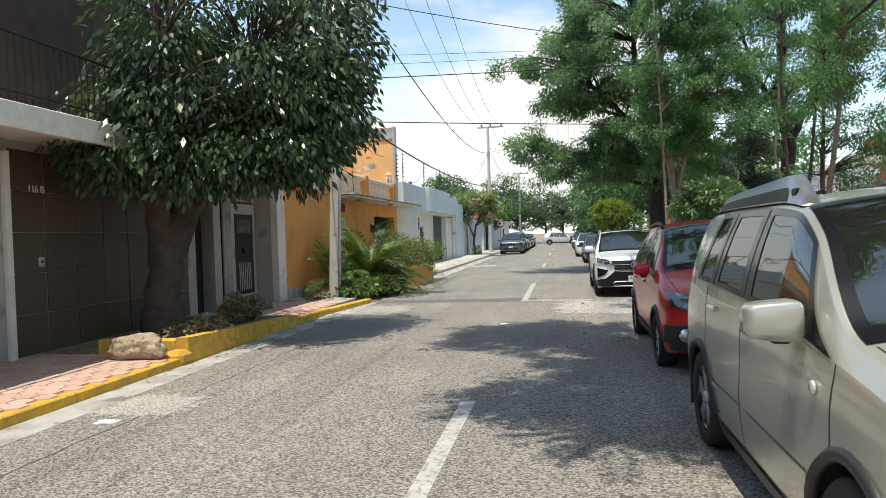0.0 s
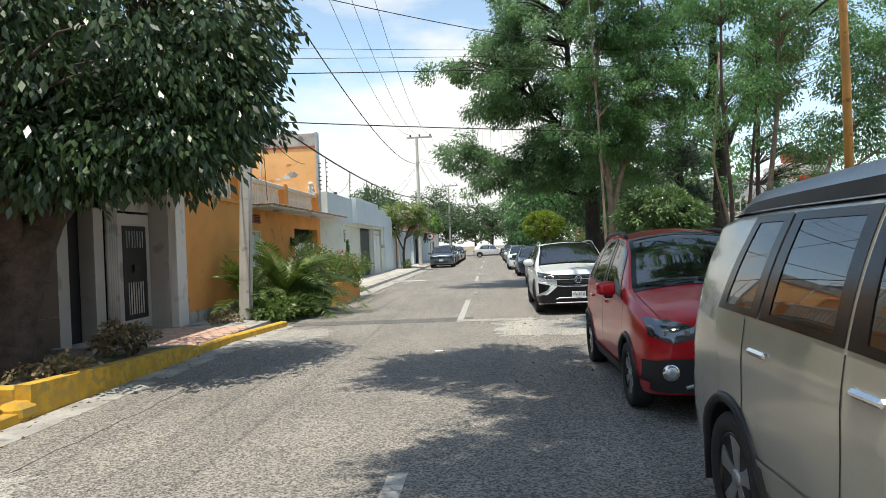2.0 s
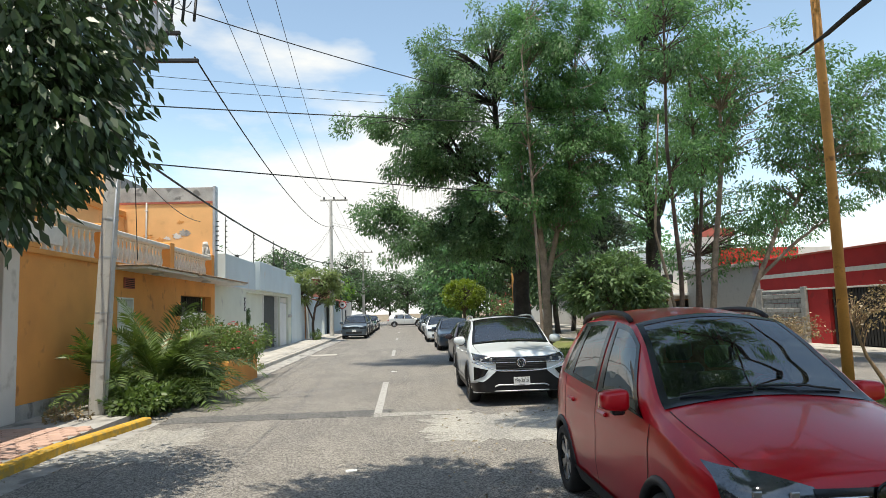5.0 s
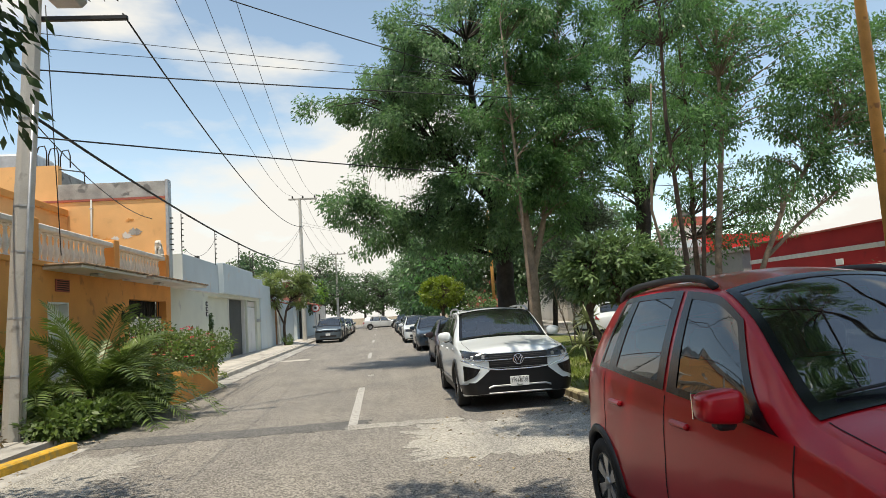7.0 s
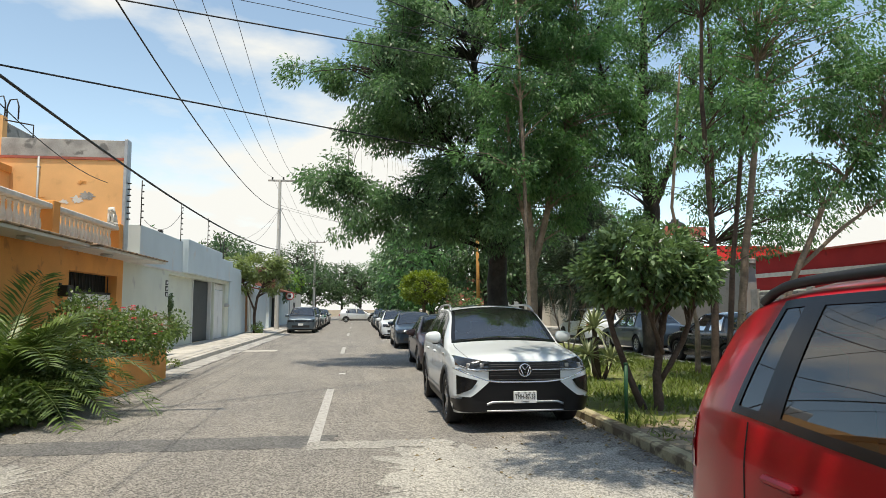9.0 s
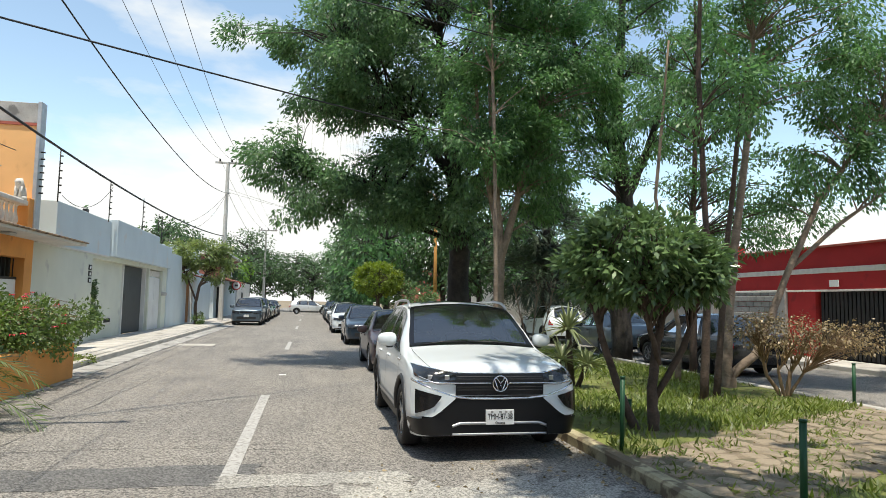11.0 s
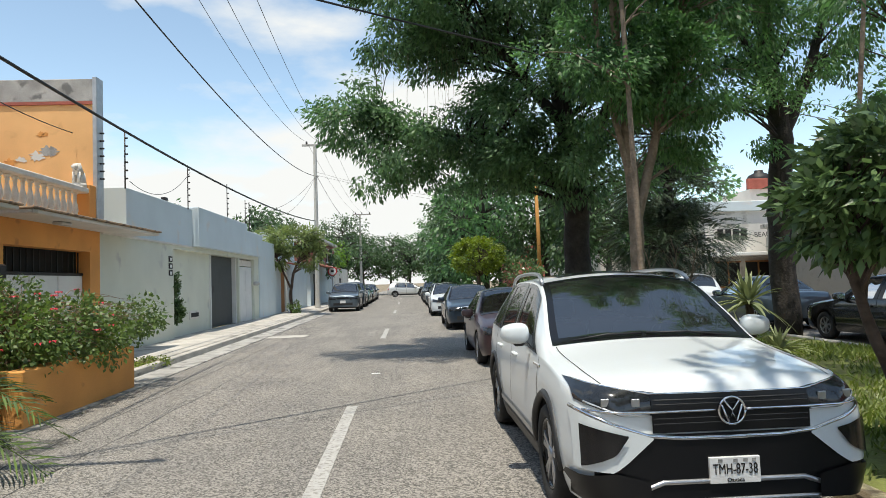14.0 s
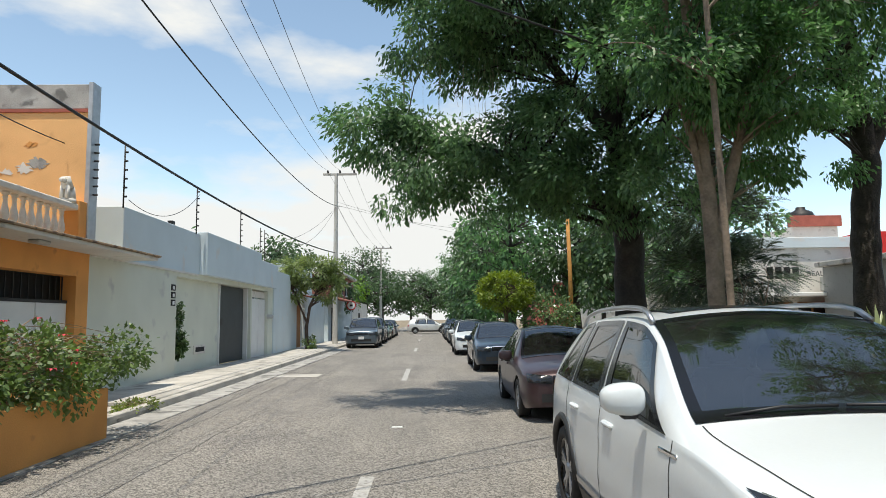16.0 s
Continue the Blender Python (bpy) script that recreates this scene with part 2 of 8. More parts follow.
SOIL_BROWN = mat("trodden_soil", (0.20, 0.155, 0.105), 0.95, vary=0.3, scale=2.6, bump=0.7, fine=35, stain=((0.12, 0.105, 0.06), 2.2, 0.5))
BARK = mat("bark", (0.082, 0.056, 0.042), 0.95, vary=0.4, scale=6, bump=0.9, fine=26)
BARK_PALE = mat("pale_bark", (0.23, 0.175, 0.13), 0.95, vary=0.35, scale=5, bump=0.8, fine=24)
BARK_DARK = mat("dark_bark", (0.048, 0.04, 0.034), 0.95, vary=0.4, scale=5, bump=0.9, fine=24)
TWIG = mat("dry_twig", (0.25, 0.165, 0.095), 0.95, vary=0.3, scale=8)
CABLE = mat("cable", (0.018, 0.018, 0.019), 0.6, vary=0.1)
RUST = mat("rusty_pole_paint", (0.54, 0.25, 0.06), 0.7, vary=0.2, scale=3, stain=((0.28, 0.12, 0.04), 6, 0.6))
GREENPAINT = mat("green_paint", (0.012, 0.075, 0.025), 0.5, vary=0.15)
PLASTIC_GREY = mat("grey_plastic", (0.42, 0.42, 0.40), 0.5, vary=0.06)
SIGNWHITE = mat("sign_white", (0.78, 0.78, 0.76), 0.5, vary=0.04)
ROCK = mat("rough_rock", (0.36, 0.28, 0.20), 0.9, vary=0.25, scale=5, bump=0.8, fine=22, stain=((0.20, 0.135, 0.085), 7, 0.52))
L_LEFT = leaf_mat("broad_leaf", (0.045, 0.082, 0.04), 0.2, 0.33)
L_JAC = leaf_mat("feather_leaf", (0.09, 0.19, 0.085), 0.42)
L_FAR = leaf_mat("far_leaf", (0.06, 0.115, 0.055), 0.3)
L_DULL = leaf_mat("dull_leaf", (0.165, 0.225, 0.10), 0.38)
L_JACDARK = leaf_mat("dark_feather_leaf", (0.095, 0.18, 0.095), 0.45)
L_LIGHT = leaf_mat("young_leaf", (0.10, 0.19, 0.04), 0.45)
L_MAG = leaf_mat("leathery_leaf", (0.105, 0.175, 0.085), 0.22, 0.26)
L_PALM = leaf_mat("palm_leaf", (0.105, 0.165, 0.05), 0.25, 0.4)
L_BUSH = leaf_mat("shrub_leaf", (0.095, 0.155, 0.05), 0.3)
L_AGAVE = leaf_mat("aloe_leaf", (0.19, 0.235, 0.13), 0.1, 0.4)
L_ROUND = leaf_mat("clipped_leaf", (0.135, 0.195, 0.035), 0.35)
L_CONE = leaf_mat("needle", (0.035, 0.06, 0.035), 0.1)
L_DRY = leaf_mat("dry_leaf", (0.205, 0.165, 0.095), 0.12)
L_GRASS = leaf_mat("grass_blade", (0.13, 0.18, 0.05), 0.35)
FLOWER = mat("red_petals", (0.55, 0.03, 0.05), 0.6, vary=0.2)

# ---- mesh helpers ----


def link(name, verts, faces, material, parent=None, label="", smooth=False):
    """One mesh object out of vertices and faces."""
    me = bpy.data.meshes.new(name)
    me.from_pydata(verts, [], faces)
    me.materials.append(material)
    if smooth:
        me.shade_smooth()
    me.update()
    ob = new(name, me)
    if parent:
        ob.parent = parent
    if label:
        tagged(ob, label)
    return ob


def part(name, bm, material, parent=None, label="", smooth=False):
    """A bmesh as one mesh object, under a thing or a part."""
    me = bpy.data.meshes.new(name)
    bm.to_mesh(me)
    bm.free()
    me.materials.append(material)
    if smooth:
        me.shade_smooth()
    ob = new(name, me)
    if parent:
        ob.parent = parent
    if label:
        tagged(ob, label)
    return ob


def thing(name, label, category, group="", kind="", at=(0, 0, 0)):
    ob = new(name)
    ob.empty_display_size = 0.1
    ob.location = at
    return tagged(ob, label, category, group, kind)


def box(lo, hi, bevel=0.0, bm=None, turn=None):
    """A box between two corners, with rounded edges."""
    bm = bm or bmesh.new()
    lo, hi = Vector(lo), Vector(hi)
    r = bmesh.ops.create_cube(bm, size=1.0)
    m = Matrix.Translation((lo + hi) / 2) @ Matrix.Diagonal((*(hi - lo), 1))
    if turn:
        m = turn @ m
    bmesh.ops.transform(bm, matrix=m, verts=r["verts"])
    if bevel:
        es = list({e for v in r["verts"] for e in v.link_edges})
        bmesh.ops.bevel(bm, geom=es, offset=bevel, segments=1, affect="EDGES")
    return bm


def boxes(rows, bevel=0.0):
    bm = bmesh.new()
    for lo, hi in rows:
        box(lo, hi, bevel, bm)
    return bm


def tube_data(pts, radii, sides=8, verts=None, faces=None, cap=True):
    """A tapered tube along points, added to lists of vertices and faces."""
    verts = [] if verts is None else verts
    faces = [] if faces is None else faces
    pts = [Vector(p) for p in pts]
    if not hasattr(radii, "__len__"):
        radii = [radii] * len(pts)
    base = len(verts)
    ref = None
    for i, p in enumerate(pts):
        d = (pts[min(i + 1, len(pts) - 1)] - pts[max(i - 1, 0)]).normalized()
        if ref is None:
            ref = d.orthogonal().normalized()
        ref = (ref - d * ref.dot(d))
        ref = ref.normalized() if ref.length > 1e-6 else d.orthogonal().normalized()
        bi = d.cross(ref)
        for k in range(sides):
            a = 2 * math.pi * k / sides
            verts.append(tuple(p + (ref * math.cos(a) + bi * math.sin(a)) * radii[i]))
    for i in range(len(pts) - 1):
        for k in range(sides):
            a, b = base + i * sides + k, base + i * sides + (k + 1) % sides
            faces.append((a, b, b + sides, a + sides))
    if cap:
        faces.append(tuple(base + k for k in reversed(range(sides))))
        faces.append(tuple(base + (len(pts) - 1) * sides + k for k in range(sides)))
    return verts, faces


def tube(name, pts, radii, material, parent=None, label="", sides=8, smooth=True):
    v, f = tube_data(pts, radii, sides)
    return link(name, v, f, material, parent, label, smooth)


def lathe(rows, sides=12):
    """A turned solid about z out of (radius, height) rows."""
    v, f = [], []
    for r, z in rows:
        for k in range(sides):
            a = 2 * math.pi * k / sides
            v.append((r * math.cos(a), r * math.sin(a), z))
    for i in range(len(rows) - 1):
        for k in range(sides):
            a, b = i * sides + k, i * sides + (k + 1) % sides
            f.append((a, b, b + sides, a + sides))
    f.append(tuple(reversed(range(sides))))
    f.append(tuple((len(rows) - 1) * sides + k for k in range(sides)))
    return v, f


def bez(p, q, sag, n=14):
    """Points of a hanging cable."""
    p, q = Vector(p), Vector(q)
    return [p.lerp(q, i / n) - Vector((0, 0, sag * 4 * (i / n) * (1 - i / n))) for i in range(n + 1)]


def writing(name, text, size, place, turn, material, parent, depth=0.004):
    """Raised letters in the built-in font, turned into a mesh."""
    cu = bpy.data.curves.new(name, "FONT")
    cu.body, cu.size, cu.extrude, cu.align_x, cu.align_y = text, size, depth, "CENTER", "CENTER"
    tmp = bpy.data.objects.new(name, cu)
    scene.collection.objects.link(tmp)
    me = bpy.data.meshes.new_from_object(tmp.evaluated_get(bpy.context.evaluated_depsgraph_get()))
    bpy.data.objects.remove(tmp)
    bpy.data.curves.remove(cu)
    me.transform(Matrix.Translation(place) @ turn)
    me.materials.clear()
    me.materials.append(material)
    ob = new(name, me)
    ob.parent = parent
    return ob


def structure(name, bm, material, label, category):
    return tagged(part(name, bm, material), label, category, "", "structure")

# ---- ground, road, kerbs ----
XL, XR = -4.5, 3.25          # faces of the kerbs
FAC = -6.5                   # face of the houses
structure("ground", box((-400, -300, -0.5), (400, 700, -0.03)), SOIL, "flat dry earth reaching the horizon", "ground")
structure("road", box((-4.6, -40, -0.3), (3.4, 140, 0.0)), ASPHALT, "worn grey asphalt street with pale chippings", "road")
structure("cross_road", box((-60, 88, -0.2), (60, 98, 0.004)), ASPHALT, "worn asphalt cross street at the end", "road")
structure("service_road", box((8.95, -40, -0.3), (13.9, 88, 0.03)), ASPHALT, "grey asphalt service lane beyond the grass", "road")
for i, (y0, y1) in enumerate(((0.9, 6.05), (15.62, 20.93), (31.2, 35.2), (46.2, 50.2), (60.6, 64.6), (75.0, 79.0))):
    structure("lane_line", box((-0.5, y0, -0.01), (-0.36, y1, 0.005), 0.002), LINE, "worn white dash of the centre line", "road marking")


def ragged(name, x0, x1, y0, y1, z, material, label, seed, rough=0.12, n=26):
    """A thin patch with an uneven outline on the road."""
    rng = random.Random(seed)
    pts = []
    for i in range(n):
        pts.append((x0 + (x1 - x0) * i / n, y0 + rng.uniform(-rough, rough)))
    for i in range(n):
        pts.append((x1 + rng.uniform(-rough, rough), y0 + (y1 - y0) * i / n))
    for i in range(n):
        pts.append((x1 + (x0 - x1) * i / n, y1 + rng.uniform(-rough, rough)))
    for i in range(n):
        pts.append((x0 + rng.uniform(-rough, rough), y1 + (y0 - y1) * i / n))
    pts.sort(key=lambda q: math.atan2(q[1] - (y0 + y1) / 2, q[0] - (x0 + x1) / 2))
    v = [(x, y, z) for x, y in pts] + [(x, y, -0.01) for x, y in pts]
    k = len(pts)
    v.append(((x0 + x1) / 2, (y0 + y1) / 2, z))
    f = [(i, (i + 1) % k, 2 * k) for i in range(k)] + [(i + k, (i + 1) % k + k, (i + 1) % k, i) for i in range(k)]
    return tagged(link(name, v, f, material), label, "road patch", "", "structure")


ragged("asphalt_patch", -4.1, -0.2, 15.45, 16.15, 0.004, ASPHALT_DARK, "dark repaired trench strip across the asphalt", 3, 0.05)
ragged("cement_patch", -0.5, 1.2, 15.35, 15.75, 0.006, ASPHALT_PALE, "pale cement smear beside the dash", 4, 0.06)
ragged("cement_patch", 0.4, 3.0, 12.9, 15.3, 0.004, ASPHALT_PALE, "pale cement dust spread over the asphalt", 5, 0.18)
ragged("cement_patch", -4.1, -3.2, 5.3, 6.15, 0.004, ASPHALT_PALE, "pale cement spill near the yellow kerb", 6, 0.12)
ragged("cement_patch", -4.35, -3.0, 12.6, 14.9, 0.004, ASPHALT_PALE, "pale dusty asphalt by the kerb end", 8, 0.2)
ragged("cement_patch", -4.1, -2.9, 32.8, 33.7, 0.005, CONCRETE, "pale concrete slab in the gutter", 9, 0.04)


def crack(pts, width, seed):
    rng = random.Random(seed)
    dense = []
    for (a, b), (c, d) in zip(pts, pts[1:]):
        m = max(2, int(math.hypot(c - a, d - b) / 0.25))
        dense += [(a + (c - a) * i / m + rng.uniform(-0.03, 0.03), b + (d - b) * i / m) for i in range(m)]
    v, f = [], []
    for i, (x, y) in enumerate(dense):
        w = width * rng.uniform(0.4, 1.0)
        dx, dy = (dense[min(i + 1, len(dense) - 1)][0] - dense[max(i - 1, 0)][0], dense[min(i + 1, len(dense) - 1)][1] - dense[max(i - 1, 0)][1])
        k = math.hypot(dx, dy) or 1
        v += [(x - dy / k * w, y + dx / k * w, 0.003), (x + dy / k * w, y - dx / k * w, 0.003)]
        if i:
            f.append((2 * i - 2, 2 * i - 1, 2 * i + 1, 2 * i))
    tagged(link("crack", v, f, mat("crack_filler", (0.075, 0.073, 0.07), 0.9, vary=0.3)), "dark sealed crack along the asphalt", "road crack", "", "structure")


crack([(-3.55, -2), (-3.5, 6), (-3.45, 15), (-3.4, 30), (-3.35, 55)], 0.011, 1)
crack([(-2.95, 16.2), (-2.75, 22), (-2.8, 34), (-2.9, 50)], 0.009, 2)
crack([(-0.9, 17), (0.2, 17.1), (1.0, 17.0)], 0.006, 3)
crack([(-3.0, 16.9), (-1.4, 17.0), (0.5, 16.7)], 0.006, 4)
# gutter and kerbs of the house side
structure("gutter", box((-4.55, -40, -0.05), (-4.12, 15.6, 0.006), 0.003), CONCRETE_OLD, "narrow weathered concrete gutter strip", "gutter")
structure("kerb", box((-4.72, -40, -0.05), (-4.55, 7.85, 0.115), 0.015), YELLOW, "low kerb with worn yellow paint", "kerb")
structure("kerb", box((-4.72, 11.6, -0.05), (-4.55, 13.4, 0.13), 0.02), YELLOW, "low kerb with worn yellow paint", "kerb")
bm = bmesh.new()
box((-0.09, -1.1, -0.05), (0.09, 1.1, 0.12), 0.02, bm, Matrix.Translation((-4.48, 14.45, 0)) @ Matrix.Rotation(radians(-8), 4, "Z"))
structure("kerb", bm, YELLOW, "end of the yellow kerb, bending to the street", "kerb")
structure("sidewalk_base", box((-7.2, -40, -0.05), (-4.72, 7.9, 0.10)), GROUT, "grout bed of the paved footway", "sidewalk")
structure("sidewalk", box((-7.4, 11.6, -0.05), (-4.72, 20.0, 0.12)), CONCRETE_OLD, "cracked concrete footway under the tree", "sidewalk")
structure("sidewalk", box((-6.7, 26.2, -0.05), (-4.85, 88, 0.17), 0.015), CONCRETE, "pale concrete footway along white walls", "sidewalk")
structure("kerb", box((-4.85, 24.0, -0.05), (-4.68, 88, 0.15), 0.015), CONCRETE, "bare concrete kerb", "kerb")
structure("gutter", box((-4.68, 20.0, -0.05), (-4.1, 88, 0.02), 0.008), CONCRETE_OLD, "stepped concrete gutter beside the street", "gutter")
structure("sidewalk", box((-6.7, 20.0, -0.05), (-4.68, 26.2, 0.08)), CONCRETE_OLD, "lowered concrete driveway crossing", "sidewalk")
for i in range(8):
    structure("driveway_slab", box((-6.4, 23.1 + i * 0.38, 0.05), (-4.75, 23.44 + i * 0.38, 0.10), 0.012), CONCRETE, "pale concrete driveway slab", "slab")
# kerb and green strip of the park side
structure("kerb", box((3.25, -40, -0.05), (3.42, 88, 0.125), 0.025), KERB_DIRTY, "bare concrete kerb of the green strip", "kerb")
structure("kerb", box((8.82, -40, -0.05), (8.97, 88, 0.13), 0.02), CONCRETE, "bare concrete kerb of the green strip", "kerb")
structure("lawn", box((3.42, -40, -0.05), (8.82, 88, 0.10)), GRASSBED, "patchy grass strip with bare earth", "lawn")
structure("sidewalk", box((13.9, -40, -0.05), (15.6, 88, 0.16), 0.02), CONCRETE, "pale concrete footway before red house", "sidewalk")

# ---- brown house with the balcony ----
AX = -7.0
# wall, post and door colour carries the shade of balcony and tree
wall_a = structure("wall_west_brown_house", boxes([((-7.3, -14, 0.1), (AX, 5.9, 3.2)), ((-7.3, 6.98, 0.1), (AX, 12.2, 3.2)), ((-7.3, 5.9, 2.35), (AX, 6.98, 3.2)),
                                                  ((-7.3, 12.95, 0.1), (AX, 13.25, 3.2)), ((-7.3, 12.2, 2.6), (AX, 15.35, 3.2)), ((-7.3, 14.95, 0.1), (-6.6, 15.38, 3.05))]),
                   SHADED_CREAM, "cream house wall with openings, colour darkened for shade", "wall")
# near-black sheet, the hall's shade put into its colour
structure("wall_behind_brown_house", box((-7.6, 5.5, 0.1), (-7.32, 15.3, 3.2)), DARK, "near-black sheet standing for the unlit hall behind the openings", "wall")
structure("upper_storey", box((-12, -14, 3.35), (-7.6, 15.0, 6.4)), mat("dark_brown_render", (0.055, 0.036, 0.028), 0.8, vary=0.3), "dark brown upper storey", "wall")
balc = tagged(new("balcony"), "white concrete balcony with black iron railing", "balcony")
part("balcony_slab", box((-7.6, -14, 3.17), (-5.75, 15.35, 3.33), 0.01), CREAM, balc)
part("fascia", box((-5.78, -14, 3.05), (-5.68, 15.35, 3.36), 0.01), STONEWHITE, balc)
tube("rail", [(-5.8, -14, 4.2), (-5.8, 15.3, 4.2)], 0.022, IRON, balc, sides=6)
tube("rail", [(-5.8, -14, 3.5), (-5.8, 15.3, 3.5)], 0.016, IRON, balc, sides=6)
tube("rail", [(-5.8, 15.3, 4.2), (-7.5, 15.3, 4.2)], 0.022, IRON, balc, sides=6)
v, f = tube_data([(0, 0, 0), (0, 0, 0.86)], 0.009, 4)
bar_mesh = bpy.data.meshes.new("baluster")
bar_mesh.from_pydata(v, [], f)
bar_mesh.materials.append(IRON)
for x, y in [(-5.8, 15.25 - i * 0.12) for i in range(110)] + [(-5.9 - i * 0.13, 15.3) for i in range(12)]:
    ob = new("baluster", bar_mesh)
    ob.parent = balc
    ob.location = (x, y, 3.34)
# brown tiles on the wall, in courses
tiles = tagged(new("tile_cladding"), "dark brown stone tiles on the house wall", "wall tiles", "", "structure")
tmesh = None
for r in range(5):
    for c in range(7):
        y0 = 7.55 + c * 0.62
        w, h = 0.60, 0.58
        if tmesh is None:
            b = box((0, 0.006, 0.006), (0.022, w, h), 0.004)
            tmesh = bpy.data.meshes.new("tile")
            b.to_mesh(tmesh)
            b.free()
            tmesh.materials.append(BROWN_TILE)
        t = new("tile", tmesh)
        t.parent = tiles
        t.location = (AX + 0.001, y0, 0.12 + r * 0.585)
part("edge_strip", box((AX, 7.43, 0.1), (AX + 0.07, 7.53, 3.0), 0.005), STONEWHITE, tiles, "white rendered edge strip")
# house number, bell, wooden door
sign = tagged(new("house_number"), "cream house number letters 116 B on brown tiles", "house number")
for ch, dy in (("1", -0.12), ("1", -0.055), ("6", 0.01), ("B", 0.12)):
    writing("character", ch, 0.15, (AX + 0.03, 8.015 + dy, 2.5), Matrix.Rotation(radians(90), 4, "Z") @ Matrix.Rotation(radians(90), 4, "X"), STONEWHITE, sign)
bell = tagged(new("doorbell"), "small grey doorbell panel on brown tiles", "doorbell")
part("plate", box((AX + 0.02, 8.0, 1.38), (AX + 0.05, 8.1, 1.52), 0.008), GALV, bell)
part("button", box((AX + 0.05, 8.03, 1.43), (AX + 0.058, 8.07, 1.47), 0.004), DARK, bell)
door = tagged(new("door_1"), "varnished brown wooden entrance door", "door", "", "structure")
part("leaf", box((-7.2, 5.96, 0.12), (-7.12, 6.92, 2.3), 0.01), WOOD, door)
for z in (0.35, 1.3):
    part("panel", box((-7.13, 6.1, z), (-7.1, 6.78, z + 0.8), 0.015), WOOD, door)
part("door_frame", boxes([((-7.22, 5.9, 0.1), (-6.97, 5.98, 2.36)), ((-7.22, 6.9, 0.1), (-6.97, 6.98, 2.36)), ((-7.22, 5.98, 2.28), (-6.97, 6.9, 2.36))], 0.005), WOOD, door)
# entrance with fluted post, grille door and white pier
post = tagged(new("fluted_post"), "fluted post beside the entrance, colour darkened for shade", "post", "", "structure")
for i in range(5):
    tube("flute", [(-6.97, 13.32 + i * 0.075, 0.1), (-6.97, 13.32 + i * 0.075, 2.6)], 0.04, SHADED_CREAM, post, sides=8)
gdoor = tagged(new("door_2"), "pale metal door with dark iron grilles, colour darkened for shade", "door", "", "structure")
part("leaf", box((-7.04, 13.72, 0.12), (-7.0, 14.92, 2.55), 0.006), SHADED_CREAM, gdoor)
part("insert", box((-7.0, 13.88, 0.4), (-6.985, 14.76, 2.3), 0.004), IRON, gdoor, "dark iron insert")
part("lower_panel", box((-6.985, 14.02, 0.5), (-6.975, 14.62, 1.15), 0.004), SHADED_CREAM, gdoor)
for i in range(7):
    part("bar", box((-6.974, 14.05 + i * 0.09, 0.5), (-6.96, 14.065 + i * 0.09, 1.15)), IRON, gdoor)
    part("bar", box((-6.985, 14.0 + i * 0.1, 1.85), (-6.968, 14.012 + i * 0.1, 2.2)), GALV, gdoor)
part("box", box((-6.985, 14.2, 1.35), (-6.93, 14.45, 1.5), 0.005), IRON, gdoor)
structure("pier", box((-6.6, 14.97, 0.12), (-6.42, 15.42, 3.02), 0.01), CREAM, "pale rendered pier between the houses", "pier")

# ---- orange house ----
structure("wall_west_orange_house", boxes([((-6.8, 15.42, 0.1), (FAC, 19.45, 3.0)), ((-6.8, 20.3, 0.1), (FAC, 23.75, 3.0)), ((-6.8, 19.45, 2.3), (FAC, 20.3, 3.0)),
                                           ((-6.8, 23.75, 2.47), (FAC, 26.8, 3.0)), ((-6.8, 26.8, 0.1), (FAC, 27.25, 3.0))]), ORANGE, "orange rendered house wall, slightly stained", "wall")
structure("orange_house_roof", box((-11.5, 15.42, 2.8), (-6.8, 27.25, 3.02)), CONCRETE_OLD, "flat roof terrace of the orange house", "roof")
# near-black sheet painted as the shade behind door and garage
structure("inner_dark", box((-7.3, 15.5, 0.1), (-6.95, 27.2, 2.8)), DARK, "near-black sheet standing for the unlit space behind the openings", "wall")
structure("plinth", box((FAC, 15.44, 0.1), (FAC + 0.035, 19.4, 0.38), 0.006), CONCRETE_OLD, "weathered cement plinth", "baseboard")
structure("parapet_base", box((-6.85, 15.42, 3.0), (FAC + 0.06, 27.25, 3.1), 0.012), ORANGE, "orange ledge below the balustrade", "trim")
structure("wall_north_orange_house", boxes([((-9.75, 27.0, 3.0), (FAC, 27.25, 5.82)), ((-13.5, 27.0, 3.0), (-9.75, 27.25, 6.95))]), ORANGE_PALE, "sunlit pale orange gable wall with flaking paint", "wall")
structure("gable_cap", box((-9.745, 26.97, 5.82), (FAC + 0.03, 27.27, 6.32), 0.01), CONCRETE_OLD, "raw grey concrete cap on the orange wall", "trim")
structure("gable_edge", box((FAC, 26.95, 3.0), (FAC + 0.09, 27.27, 6.36), 0.006), GALV, "grey flashing on the wall's edge", "trim")
structure("gable_line", box((-13.4, 26.965, 5.75), (FAC, 27.0, 5.82), 0.004), BRICK_RED, "thin rust red line under the cap", "trim")
for i, (x, z, s) in enumerate(((-7.45, 4.72, 0.17), (-7.72, 4.62, 0.16), (-8.3, 4.5, 0.12), (-8.05, 4.55, 0.1), (-8.7, 4.62, 0.14), (-7.6, 5.1, 0.1))):
    rng = random.Random(i)
    pts = [(x + s * math.cos(a) * rng.uniform(0.45, 1.5), z + 0.62 * s * math.sin(a) * rng.uniform(0.4, 1.4)) for a in [k * 0.2244 for k in range(28)]]
    k = len(pts)
    v = [(px, 26.992, pz) for px, pz in pts] + [(px, 27.01, pz) for px, pz in pts]
    tagged(link("flaked_patch", v, [tuple(range(k))] + [((j + 1) % k, j, j + k, (j + 1) % k + k) for j in range(k)], CONCRETE_OLD if i == 0 else CREAM if i in (1, 3) else ORANGE), "flaked patch of bare render", "wall stain", "", "structure")
